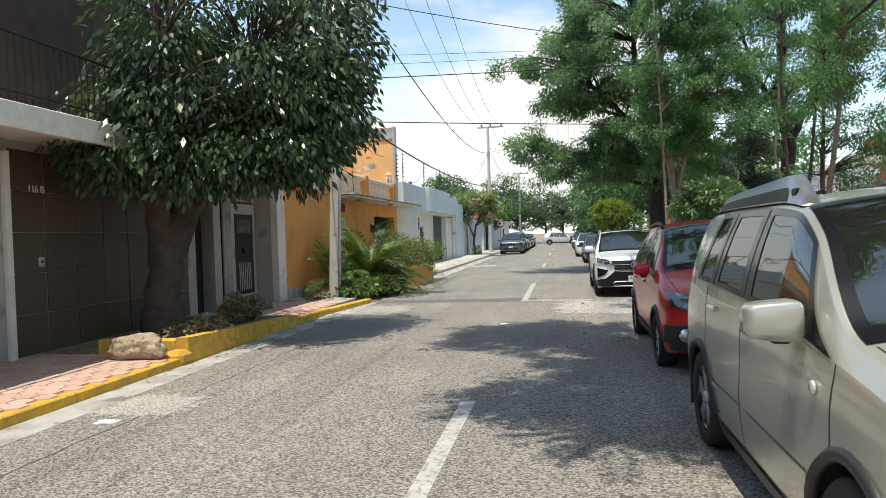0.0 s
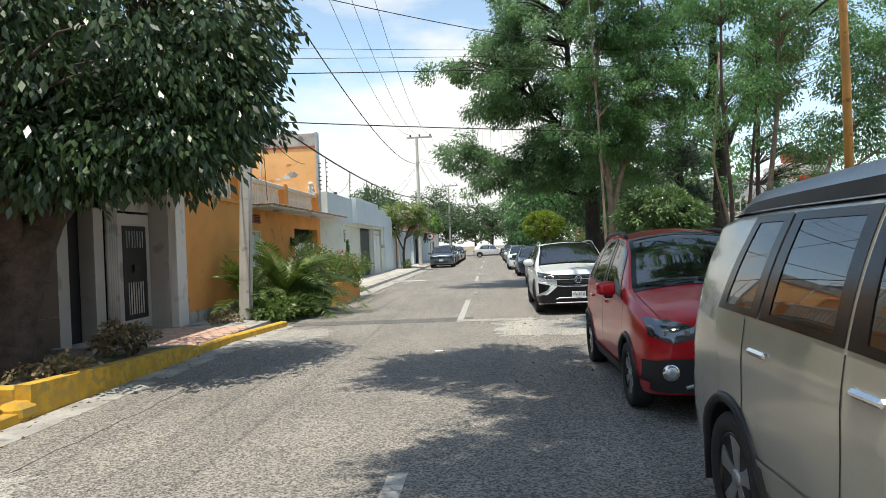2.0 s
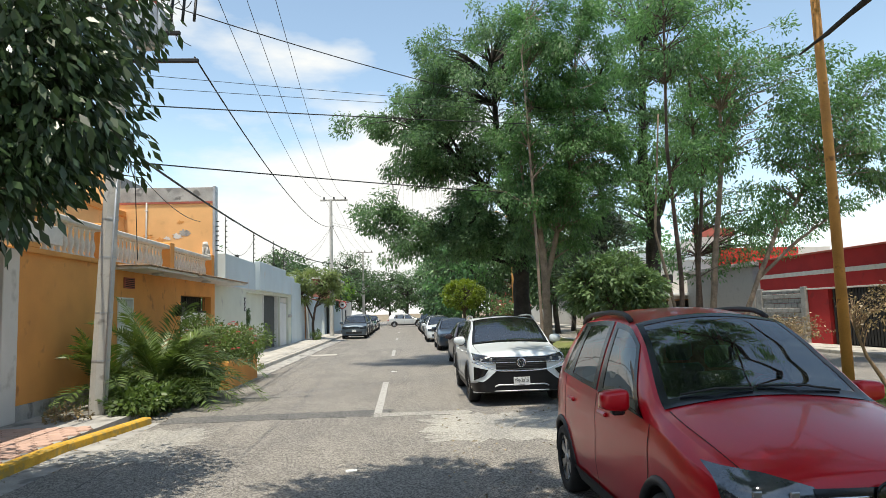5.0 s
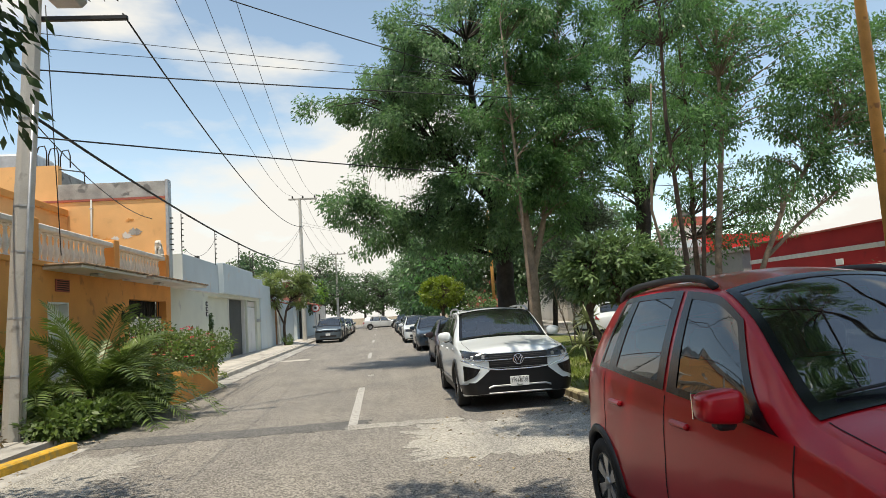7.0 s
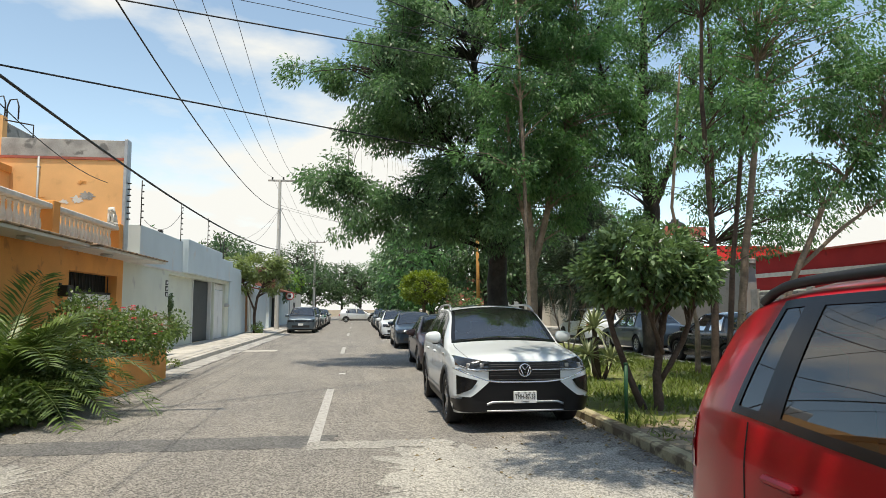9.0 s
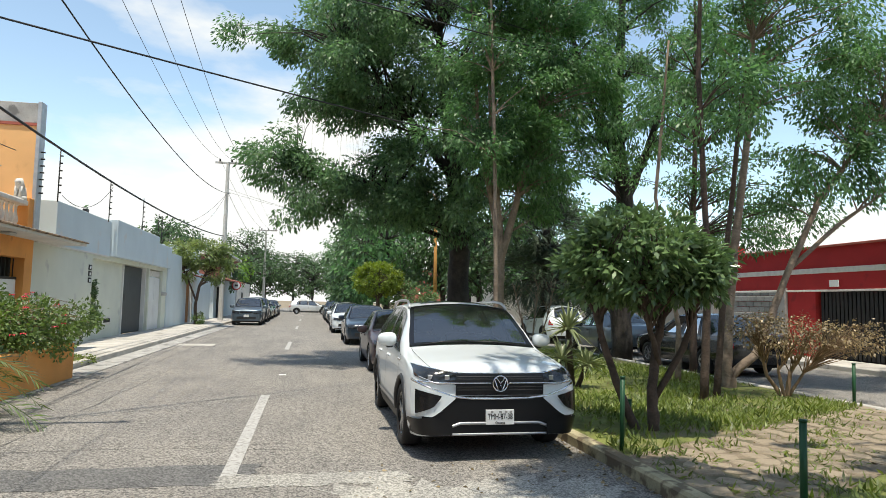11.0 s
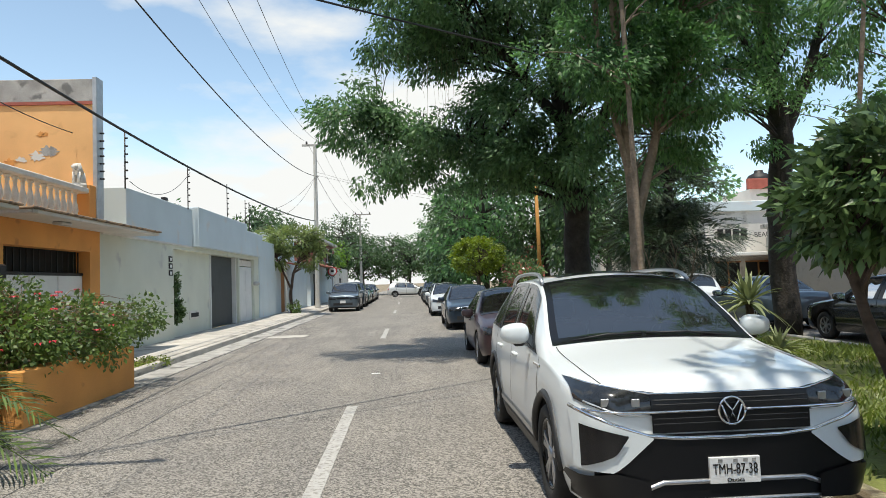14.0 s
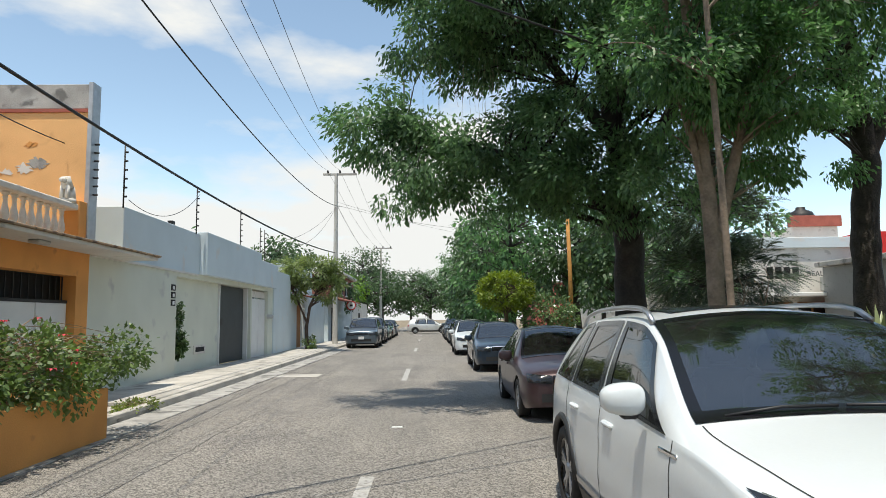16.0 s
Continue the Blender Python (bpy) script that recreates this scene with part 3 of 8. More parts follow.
# balustrade
bal = tagged(new("balustrade"), "cream cast stone balustrade with orange piers", "balustrade")
part("top_rail", box((-6.78, 15.42, 3.72), (-6.46, 27.0, 3.84), 0.02), STONEWHITE, bal)
for y in (15.9, 18.85, 22.85, 26.85):
    part("pier", box((-6.76, y - 0.17, 3.1), (FAC + 0.06, y + 0.17, 3.92), 0.015), ORANGE, bal)
prof = [(0.055, 0), (0.055, 0.05), (0.035, 0.08), (0.045, 0.13), (0.068, 0.22), (0.062, 0.30), (0.036, 0.42), (0.03, 0.5), (0.045, 0.53), (0.03, 0.55), (0.055, 0.58), (0.055, 0.62)]
v, f = lathe(prof, 10)
bmesh_ = bpy.data.meshes.new("baluster")
bmesh_.from_pydata(v, [], f)
bmesh_.materials.append(STONEWHITE)
bmesh_.shade_smooth()
y = 15.6
while y < 26.7:
    y += 0.235
    if min(abs(y - p) for p in (15.9, 18.85, 22.85, 26.85)) < 0.24:
        continue
    ob = new("baluster", bmesh_)
    ob.parent = bal
    ob.location = (-6.62, y, 3.1)
# canopies
for y0, y1, lab in ((19.25, 22.9, "thin concrete canopy over the door"), (23.3, 28.75, "thin concrete canopy over the garage")):
    can = tagged(new("canopy"), lab, "canopy")
    part("slab", box((-6.5, y0, 2.93), (-5.75, y1, 3.0), 0.01), CREAM, can)
    part("tiles", box((-6.5, y0 - 0.05, 3.0), (-5.7, y1 + 0.05, 3.04), 0.012), CANOPY_EDGE, can)
    part("lamp", box((-6.2, y0 + 1.4, 2.87), (-6.0, y0 + 1.75, 2.93), 0.02), PLASTIC_GREY, can)
d3 = tagged(new("door_3"), "white metal side door", "door", "", "structure")
part("leaf", box((-6.7, 19.5, 0.12), (-6.66, 20.25, 2.26), 0.006), STEEL_WHITE, d3)
part("door_frame", boxes([((-6.72, 19.45, 0.1), (-6.47, 19.5, 2.3)), ((-6.72, 20.25, 0.1), (-6.47, 20.3, 2.3)), ((-6.72, 19.5, 2.26), (-6.47, 20.25, 2.3))], 0.004), STEEL_WHITE, d3)
vent = tagged(new("wall_vent"), "small brick vent panel in the orange wall", "vent")
part("frame", box((FAC, 19.75, 2.52), (FAC + 0.03, 20.35, 2.78), 0.006), BRICK_RED, vent)
for i in range(5):
    part("slat", box((FAC + 0.03, 19.8, 2.55 + i * 0.045), (FAC + 0.04, 20.3, 2.57 + i * 0.045)), DARK, vent)
gar = tagged(new("garage_door"), "white sheet metal garage door with dark fan light", "door", "", "structure")
for i in range(3):
    part("panel", box((-6.7, 23.8 + i * 1.0, 0.12), (-6.65, 24.77 + i * 1.0, 1.95), 0.008), STEEL_WHITE, gar)
part("transom", box((-6.7, 23.8, 1.95), (-6.64, 26.78, 2.01), 0.006), IRON, gar)
for i in range(14):
    part("scroll_bar", box((-6.69, 23.9 + i * 0.21, 2.01), (-6.67, 23.92 + i * 0.21, 2.45)), IRON, gar)
# statuette on the parapet
v, f = [], []
for (a, b, c), (ra, rb) in ((((-6.6, 26.55, 3.84), (-6.6, 26.55, 3.92), None), (0.16, 0.15)), (((-6.6, 26.58, 3.92), (-6.6, 26.6, 4.15), None), (0.14, 0.1)), (((-6.6, 26.52, 4.12), (-6.6, 26.45, 4.33), None), (0.12, 0.08)),
                            (((-6.55, 26.42, 3.92), (-6.55, 26.45, 4.15), None), (0.035, 0.04)), (((-6.65, 26.42, 3.92), (-6.65, 26.45, 4.15), None), (0.035, 0.04)), (((-6.6, 26.4, 4.25), (-6.6, 26.3, 4.24), None), (0.06, 0.045))):
    tube_data([a, b], [ra, rb], 8, v, f)
tagged(link("statue", v, f, STONEWHITE, smooth=True), "small seated animal statue of cast stone on the parapet", "statue")
# roof tank and ironwork
tank = tagged(new("roof_tank"), "grey water tank base on the orange roof", "water tank")
part("base", box((-12.6, 27.3, 6.3), (-9.9, 29.4, 6.9), 0.02), CONCRETE_OLD, tank)
part("tank", box((-12.0, 27.6, 6.9), (-10.7, 28.9, 7.55), 0.08), GALV, tank)
structure("upper_roof", box((-13.5, 27.25, 6.1), (-9.9, 33.0, 6.3)), CONCRETE_OLD, "flat upper roof behind the gable wall", "roof")
structure("wall_terrace", box((-9.75, 15.42, 3.02), (-9.5, 27.0, 5.3)), ORANGE_PALE, "pale orange set-back wall of the roof terrace", "wall")
structure("wall_terrace_cap", box((-9.8, 15.42, 5.3), (-9.42, 26.96, 5.5), 0.015), ORANGE, "darker orange coping on the terrace wall", "trim")
stair_rail = tagged(new("roof_railing"), "bent iron ladder hoops on the roof", "railing")
for i in range(3):
    x = -10.55 + i * 0.36
    tube("hoop", [(x, 27.35, 6.3), (x, 27.35, 7.45 - i * 0.08), (x + 0.06, 27.36, 7.66 - i * 0.08), (x + 0.22, 27.4, 7.7 - i * 0.08), (x + 0.28, 27.4, 7.5 - i * 0.08), (x + 0.28, 27.4, 6.95)], 0.022, IRON, stair_rail, sides=6)
tube("rail", [(-9.8, 27.12, 6.9), (-9.75, 27.12, 6.85), (-9.0, 27.12, 6.72), (-9.0, 27.12, 6.31)], 0.02, IRON, stair_rail, sides=6)

# ---- white walls ----
structure("wall_west_white", boxes([((-6.8, 27.25, 0.1), (FAC, 31.85, 2.95)), ((-7.2, 31.85, 0.1), (-6.72, 36.0, 2.8)), ((-7.2, 31.85, 2.8), (FAC, 42.75, 2.95)),
                                    ((-7.2, 39.22, 0.1), (FAC, 39.4, 2.8)), ((-6.8, 41.9, 0.1), (FAC, 42.75, 2.8))]), GREENWHITE, "pale greenish white street wall in shade", "wall")
structure("wall_west_white_upper", boxes([((-7.8, 28.7, 2.95), (FAC - 0.02, 33.62, 4.15)), ((-7.4, 33.62, 2.95), (FAC + 0.2, 40.0, 4.22)), ((-7.4, 40.0, 2.95), (FAC + 0.2, 42.75, 3.95)), ((-8.8, 27.27, 2.95), (-7.6, 28.7, 3.6))], 0.012),
          WHITE, "white rendered upper wall blocks", "wall")
structure("wall_trim", box((FAC, 27.3, 2.9), (FAC + 0.05, 33.4, 2.95), 0.004), CREAM, "thin ledge on the white wall", "trim")
# near-black sheet in place of real shade behind the gate
structure("wall_behind_gate", box((-7.6, 34.2, 0.1), (-7.25, 42.6, 2.8)), DARK, "near-black sheet standing for shade behind the gate", "wall")
STEEL_DARK = mat("dark_steel_sheet", (0.052, 0.058, 0.058), 0.6, vary=0.15, scale=2, bump=0.15)
gate = tagged(new("gate_1"), "dark grey sheet metal gate, shut", "gate", "", "structure")
part("leaf", box((-6.82, 36.08, 0.17), (-6.76, 39.14, 2.78), 0.006), STEEL_DARK, gate)
part("gate_frame", boxes([((-6.82, 36.003, 0.15), (-6.66, 36.08, 2.797)), ((-6.82, 39.14, 0.15), (-6.6, 39.217, 2.797))], 0.005), STEEL_WHITE, gate)
part("lock_box", box((-6.76, 36.12, 1.45), (-6.66, 36.36, 1.68), 0.01), IRON, gate)
d4 = tagged(new("door_4"), "white panelled metal door, shut", "door", "", "structure")
for i in range(2):
    part("leaf", box((-6.68, 39.41 + i * 1.245, 0.17), (-6.62, 40.64 + i * 1.245, 2.45), 0.008), STEEL_WHITE, d4)
    for z in (0.35, 1.45):
        part("panel", box((-6.62, 39.55 + i * 1.245, z), (-6.605, 40.5 + i * 1.245, z + 0.85), 0.012), STEEL_WHITE, d4)
part("fanlight", box((-6.70, 39.405, 2.5), (-6.64, 41.895, 2.75), 0.005), CREAM, d4)
box1 = tagged(new("letter_box"), "black letter box slot in the white wall", "letter box")
part("frame", box((-6.72, 33.8, 0.62), (-6.68, 34.75, 0.88), 0.008), CREAM, box1)
part("slot", box((-6.68, 33.9, 0.68), (-6.672, 34.65, 0.82), 0.004), DARK, box1)
plq = tagged(new("wall_plaque"), "white house number plaque with dark bars", "plaque")
for z in (2.0, 2.2, 2.4):
    part("tile", box((FAC, 31.45, z), (FAC + 0.02, 31.72, z + 0.16), 0.004), DARK, plq)
    part("figure", box((FAC + 0.02, 31.52, z + 0.03), (FAC + 0.024, 31.65, z + 0.12)), SIGNWHITE, plq)
meters = tagged(new("electric_meters"), "grey electricity meters on the white wall", "meter")
for i in range(3):
    v, f = lathe([(0.09, 0), (0.09, 0.08), (0.07, 0.13), (0.02, 0.15)], 10)
    ob = link("meter", v, f, PLASTIC_GREY, meters, smooth=True)
    ob.matrix_basis = pose(FAC, 41.8 + i * 0.25, 1.75, 0, 90, 0)
# electric fence posts
for i, (y, z) in enumerate(((28.6, 4.15), (33.2, 4.15), (37.7, 4.22), (40.5, 3.95), (41.2, 3.95))):
    fp = tagged(new("fence_post"), "thin black post with insulators for fence wire", "fence post", "electric fence posts")
    tube("rod", [(-6.5, y, z - 0.05), (-6.5, y, z + 1.35)], 0.018, IRON, fp, sides=6)
    for k in range(6):
        tube("insulator", [(-6.5, y, z + 0.2 + k * 0.2), (-6.43, y, z + 0.2 + k * 0.2)], 0.022, IRON, fp, sides=6)
ins = tagged(new("insulator_row"), "row of black wire insulators on the gable edge", "insulators")
for k in range(7):
    tube("insulator", [(FAC + 0.08, 27.1, 4.1 + k * 0.17), (FAC + 0.18, 27.1, 4.1 + k * 0.17)], 0.02, IRON, ins, sides=6)
brk = tagged(new("steel_bracket"), "black steel bracket on the white wall top", "bracket")
part("arm", boxes([((-7.3, 31.8, 4.28), (-7.15, 33.3, 4.36)), ((-7.3, 33.1, 4.1), (-7.15, 33.3, 4.5)), ((-7.3, 31.8, 4.1), (-7.2, 31.9, 4.3))], 0.01), IRON, brk)

# ---- far houses on the same side ----
structure("wall_west_far", boxes([((-6.9, 42.75, 0.1), (FAC + 0.05, 46.2, 3.75)), ((-6.9, 46.2, 0.1), (FAC, 48.0, 2.6)), ((-6.9, 50.2, 0.1), (FAC, 57.0, 3.1))]), WHITE, "white rendered wall further along", "wall")
structure("far_house_upper", box((-12, 49.0, 3.0), (-7.2, 56.5, 4.6), 0.02), WHITE, "white upper wall of a far house", "wall")
td = tagged(new("door_5"), "weathered brown timber gate under a tiled awning", "gate", "", "structure")
for i in range(8):
    part("board", box((-6.8, 48.0 + i * 0.27, 0.15), (-6.72, 48.25 + i * 0.27, 2.5), 0.008), TIMBER, td)
aw = tagged(new("tiled_awning"), "sloping red clay tile awning", "awning")
for i in range(16):
    part("clay_tile", box((-0.6, 0, 0), (0.6, 0.2, 0.05), 0.02, None, Matrix.Translation((-6.1, 47.6 + i * 0.22, 2.8)) @ Matrix.Rotation(radians(14), 4, "Y")), BRICK_RED, aw)
h2 = tagged(new("far_house"), "brick red two storey house with white trim", "house")
part("wall", box((-13, 58, 0), (-6.4, 72, 3.0)), WHITE, h2, "white rendered lower wall")
part("wall", box((-13, 62, 3.0), (-6.3, 72, 4.9)), BRICK_FAR, h2)
part("roof", box((-13.2, 61.8, 4.9), (-6.0, 72.2, 5.1), 0.02), CREAM, h2)
part("awning", box((-0.9, 0, 0), (0.9, 8, 0.09), 0.02, None, Matrix.Translation((-5.9, 57.5, 3.0)) @ Matrix.Rotation(radians(16), 4, "Y")), BRICK_FAR, h2)
for i in range(3):
    w = part("window", box((-6.31, 63 + i * 2.9, 3.4), (-6.25, 64.4 + i * 2.9, 4.5), 0.01), DARK, h2)
    part("frame", boxes([((-6.25, 62.95 + i * 2.9, 3.35), (-6.21, 64.45 + i * 2.9, 3.43)), ((-6.25, 62.95 + i * 2.9, 4.47), (-6.21, 64.45 + i * 2.9, 4.55)), ((-6.25, 63.68 + i * 2.9, 3.43), (-6.21, 63.74 + i * 2.9, 4.47))]), SIGNWHITE, w)
part("door", box((-6.4, 59.5, 0.1), (-6.34, 60.7, 2.4), 0.01), DARK, h2)
h3 = tagged(new("far_house"), "pale far house behind street trees", "house")
part("wall", box((-14, 73, 0), (-6.5, 87, 3.2)), CREAM, h3)
part("door", box((-6.52, 78, 0.1), (-6.46, 79.2, 2.2), 0.01), DARK, h3)
rs = tagged(new("road_sign"), "round white traffic sign with red rim", "sign")
tube("post", [(-5.1, 60, 0.1), (-5.1, 60, 2.9)], 0.035, GALV, rs, sides=8)
for r, yy, mm, nm in ((0.33, 59.95, mat("sign_red", (0.5, 0.02, 0.02), 0.5), "rim"), (0.26, 59.935, SIGNWHITE, "face")):
    v, f = lathe([(r, 0), (r, 0.012)], 24)
    ob = link(nm, v, f, mm, rs)
    ob.matrix_basis = pose(-5.1, yy, 2.55, 90, 0, 0)
part("bar", box((-5.2, 59.915, 2.48), (-5.0, 59.925, 2.62)), DARK, rs)

# ---- right side houses ----
rh = tagged(new("red_house"), "red rendered house with a white stripe and dark slatted gate", "house")
part("wall", boxes([((15.5, 8, 2.2), (16.0, 31.5, 3.5)), ((15.5, 27.0, 0.1), (16.0, 28.2, 2.2)), ((15.5, 8, 0.1), (16.0, 17.0, 2.2)), ((16.0, 8, 0.1), (24, 31.5, 3.2))]), RED_WALL, rh)
part("stripe", box((15.46, 8, 2.72), (15.5, 31.5, 2.88), 0.006), STONEWHITE, rh)
part("stripe", box((15.44, 8, 2.16), (15.5, 31.5, 2.22), 0.006), STONEWHITE, rh)
part("coping", box((15.4, 8, 3.5), (16.1, 31.5, 3.56), 0.01), BRICK_RED, rh)
for i in range(66):
    part("slat", box((15.6, 17.02 + i * 0.15, 0.2), (15.66, 17.13 + i * 0.15, 2.15)), IRON, rh)
part("gate_backing", box((15.72, 17.0, 0.15), (15.78, 27.0, 2.2)), DARK, rh)
part("number_plate", box((15.42, 26.0, 2.3), (15.45, 26.35, 2.5), 0.005), SIGNWHITE, rh)
sw = tagged(new("stone_wall"), "grey stacked stone wall panel", "wall", "", "structure")
smesh = None
for r in range(11):
    for c in range(8):
        if smesh is None:
            b = box((0, 0.006, 0.006), (0.06, 0.39, 0.185), 0.012)
            smesh = bpy.data.meshes.new("stone")
            b.to_mesh(smesh)
            b.free()
            smesh.materials.append(GREY_STONE)
        s = new("stone", smesh)
        s.parent = sw
        s.location = (15.43 + 0.02 * ((r * 7 + c * 3) % 3), 28.25 + c * 0.4 + 0.2 * (r % 2), 0.15 + r * 0.19)
structure("stone_pier", box((15.38, 28.2, 0.1), (15.6, 28.5, 2.3), 0.01), GREY_STONE, "grey stone pier by the red wall", "pier")
structure("stone_pier", box((15.38, 31.3, 0.1), (15.6, 31.75, 2.3), 0.01), GREY_STONE, "grey stone pier by the red wall", "pier")
heater = tagged(new("solar_heater"), "solar water heater frame on the red roof", "solar heater")
for y in (22.5, 24.3):
    tube("leg", [(17.5, y, 3.2), (17.5, y, 4.7)], 0.03, GALV, heater, sides=6)
    tube("leg", [(16.3, y, 3.2), (16.3, y, 4.1)], 0.03, GALV, heater, sides=6)
    tube("brace", [(16.3, y, 4.1), (17.5, y, 4.7)], 0.025, GALV, heater, sides=6)
for i in range(12):
    tube("vacuum_tube", [(16.25, 22.5 + i * 0.16, 4.15), (17.45, 22.5 + i * 0.16, 4.72)], 0.03, IRON, heater, sides=6)
tube("drum", [(17.6, 22.3, 4.85), (17.6, 24.5, 4.85)], 0.22, GALV, heater, sides=14)
shop = tagged(new("beauty_shop"), "white shop building with dark lettering and a canopy", "shop")
part("wall", boxes([((13.8, 41.2, 0.1), (18.4, 50, 2.3)), ((13.8, 41.2, 2.3), (18.4, 50, 4.3))]), CREAM, shop)
part("gable", box((13.75, 41.05, 4.3), (18.4, 41.4, 4.75), 0.02), WHITE, shop)
part("canopy", box((13.6, 39.8, 2.25), (18.1, 41.2, 2.4), 0.02), SIGNWHITE, shop)
for i in range(3):
    w = part("window", box((14.2 + i * 1.4, 41.14, 0.9), (15.3 + i * 1.4, 41.2, 2.0), 0.01), DARK, shop)
    part("frame", boxes([((14.15 + i * 1.4, 41.1, 0.85), (15.35 + i * 1.4, 41.14, 0.92)), ((14.15 + i * 1.4, 41.1, 1.98), (15.35 + i * 1.4, 41.14, 2.05)), ((14.72 + i * 1.4, 41.1, 0.92), (14.78 + i * 1.4, 41.14, 1.98))]), TIMBER, w)
part("logo", boxes([((14.3 + i * 0.36, 41.02, 3.0), (14.56 + i * 0.36, 41.05, 3.5)) for i in range(4)]), DARK, shop, "dark shop name drawn as bars")
writing("lettering", "BEAUTY BAR", 0.32, (16.9, 41.03, 3.2), Matrix.Rotation(radians(90), 4, "X"), DARK, shop)
part("air_conditioner", box((16.6, 40.8, 2.5), (17.5, 41.2, 3.1), 0.03), PLASTIC_GREY, shop)
part("red_block", boxes([((18.4, 40.6, 0.1), (23.0, 50, 4.9)), ((17.3, 39.2, 0.1), (17.5, 41.2, 2.6)), ((17.5, 39.2, 0.1), (18.6, 39.4, 2.6))]), mat("bright_red_render", (0.62, 0.025, 0.022), 0.8, vary=0.1), shop)
bk = tagged(new("back_building"), "far pale building with a black roof tank", "house")
part("wall", boxes([((17, 54, 0), (34, 64, 6.0)), ((24, 56, 6.0), (27, 60, 7.2))]), CREAM, bk)
part("parapet", box((23.8, 55.8, 7.2), (27.2, 56.1, 7.9), 0.02), BRICK_RED, bk)
v, f = lathe([(0.8, 0), (0.85, 0.1), (0.85, 0.9), (0.7, 1.15), (0.3, 1.35), (0.3, 1.5)], 16)
ob = link("tank", v, f, IRON, bk, smooth=True)
ob.location = (25.5, 57.5, 7.2)
for i in range(5):
    w = part("window", box((18 + i * 2.4, 53.95, 2.6), (19.2 + i * 2.4, 54.0, 4.0), 0.01), DARK, bk)
# houses that close the far end and the space behind the camera
for x0, x1, y0, y1, h, m_, lab in ((-40, -14, 99, 110, 5, CREAM, "pale far house across the end of the street"), (14, 40, 99, 110, 6, BRICK_RED, "far brick house across the end of the street"), (-13.5, -7.3, -40, -14.5, 6, CREAM, "plain house wall behind the start of the walk"), (16, 24, -40, 7, 4, CREAM, "plain house along the service lane"), (16, 26, 33, 40, 3.4, GREY_STONE, "low grey house along the service lane"), (16, 30, 65, 86, 5, CREAM, "far pale house along the service lane")):
    hh = tagged(new("far_house"), lab, "house")
    part("wall", box((x0, y0, 0), (x1, y1, h), 0.03), m_, hh)
    part("roof", box((x0 - 0.2, y0 - 0.2, h), (x1 + 0.2, y1 + 0.2, h + 0.2), 0.03), CONCRETE_OLD, hh)

# ---- cars ----
from mathutils.bvhtree import BVHTree

RUBBER = mat("tyre_rubber", (0.022, 0.022, 0.022), 0.8, vary=0.25, scale=8, bump=0.2)
BLACKPLASTIC = mat("black_plastic", (0.02, 0.02, 0.021), 0.5, vary=0.2, scale=6, bump=0.08, fine=200)
GLOSSBLACK = mat("gloss_black", (0.008, 0.008, 0.01), 0.2, vary=0.1, bump=0.0)
BUMPERBLACK = mat("satin_black", (0.007, 0.007, 0.008), 0.35, vary=0.15, scale=3, bump=0.0, spec=0.35)
CHROME = mat("chrome", (0.75, 0.75, 0.76), 0.12, 1.0, vary=0.05, bump=0)
ALLOY = mat("alloy", (0.50, 0.50, 0.51), 0.3, 0.85, vary=0.1)
LENS = mat("headlamp_lens", (0.02, 0.022, 0.025), 0.1, 0.0, vary=0.5, scale=16, coat=0.3, bump=0)
LENSCLEAR = mat("clear_headlamp", (0.13, 0.14, 0.15), 0.1, 0.6, vary=0.35, scale=5, coat=1.0, bump=0)
LENSWHITE = mat("lamp_reflector", (0.75, 0.77, 0.78), 0.1, 0.6, vary=0.2, scale=20, bump=0)
TAIL = mat("tail_lamp", (0.35, 0.01, 0.012), 0.15, vary=0.1, coat=1.0, bump=0.0)
AMBER = mat("amber_lens", (0.75, 0.30, 0.03), 0.2, vary=0.1)
SEAT = mat("seat_cloth", (0.07, 0.07, 0.072), 0.95, vary=0.2)
PLATEWHITE = mat("plate_white", (0.72, 0.72, 0.71), 0.5, vary=0.04)
GLASS = glass_mat("car_glass", (0.30, 0.36, 0.37), 2.9)
GLASSDARK = glass_mat("dark_car_glass", (0.13, 0.15, 0.155), 2.3)
P_SILVER = mat("champagne_paint", (0.50, 0.485, 0.415), 0.27, 0.52, vary=0.05, scale=1.2, bump=0.0, coat=0.7)
P_RED = mat("red_paint", (0.54, 0.007, 0.016), 0.28, 0.1, vary=0.06, scale=1.2, bump=0.0, coat=0.45, spec=0.35)
P_WHITE = mat("white_paint", (0.735, 0.775, 0.785), 0.3, 0.0, vary=0.03, scale=1.2, bump=0.0, coat=0.8)
P_MAROON = mat("faded_maroon_paint", (0.055, 0.03, 0.034), 0.4, 0.3, vary=0.2, scale=2, bump=0.0, coat=0.5)
P_BLUE = mat("dark_blue_paint", (0.018, 0.035, 0.06), 0.3, 0.4, vary=0.08, scale=2, bump=0.0, coat=0.8)
P_GREY = mat("blue_grey_paint", (0.10, 0.13, 0.155), 0.32, 0.5, vary=0.08, scale=2, bump=0.0, coat=0.8)
P_BLACK = mat("black_paint", (0.012, 0.012, 0.013), 0.25, 0.2, vary=0.1, scale=2, bump=0.0, coat=0.9)
P_GREEN = mat("green_paint_car", (0.02, 0.09, 0.06), 0.3, 0.3, vary=0.08, scale=2, bump=0.0, coat=0.8)


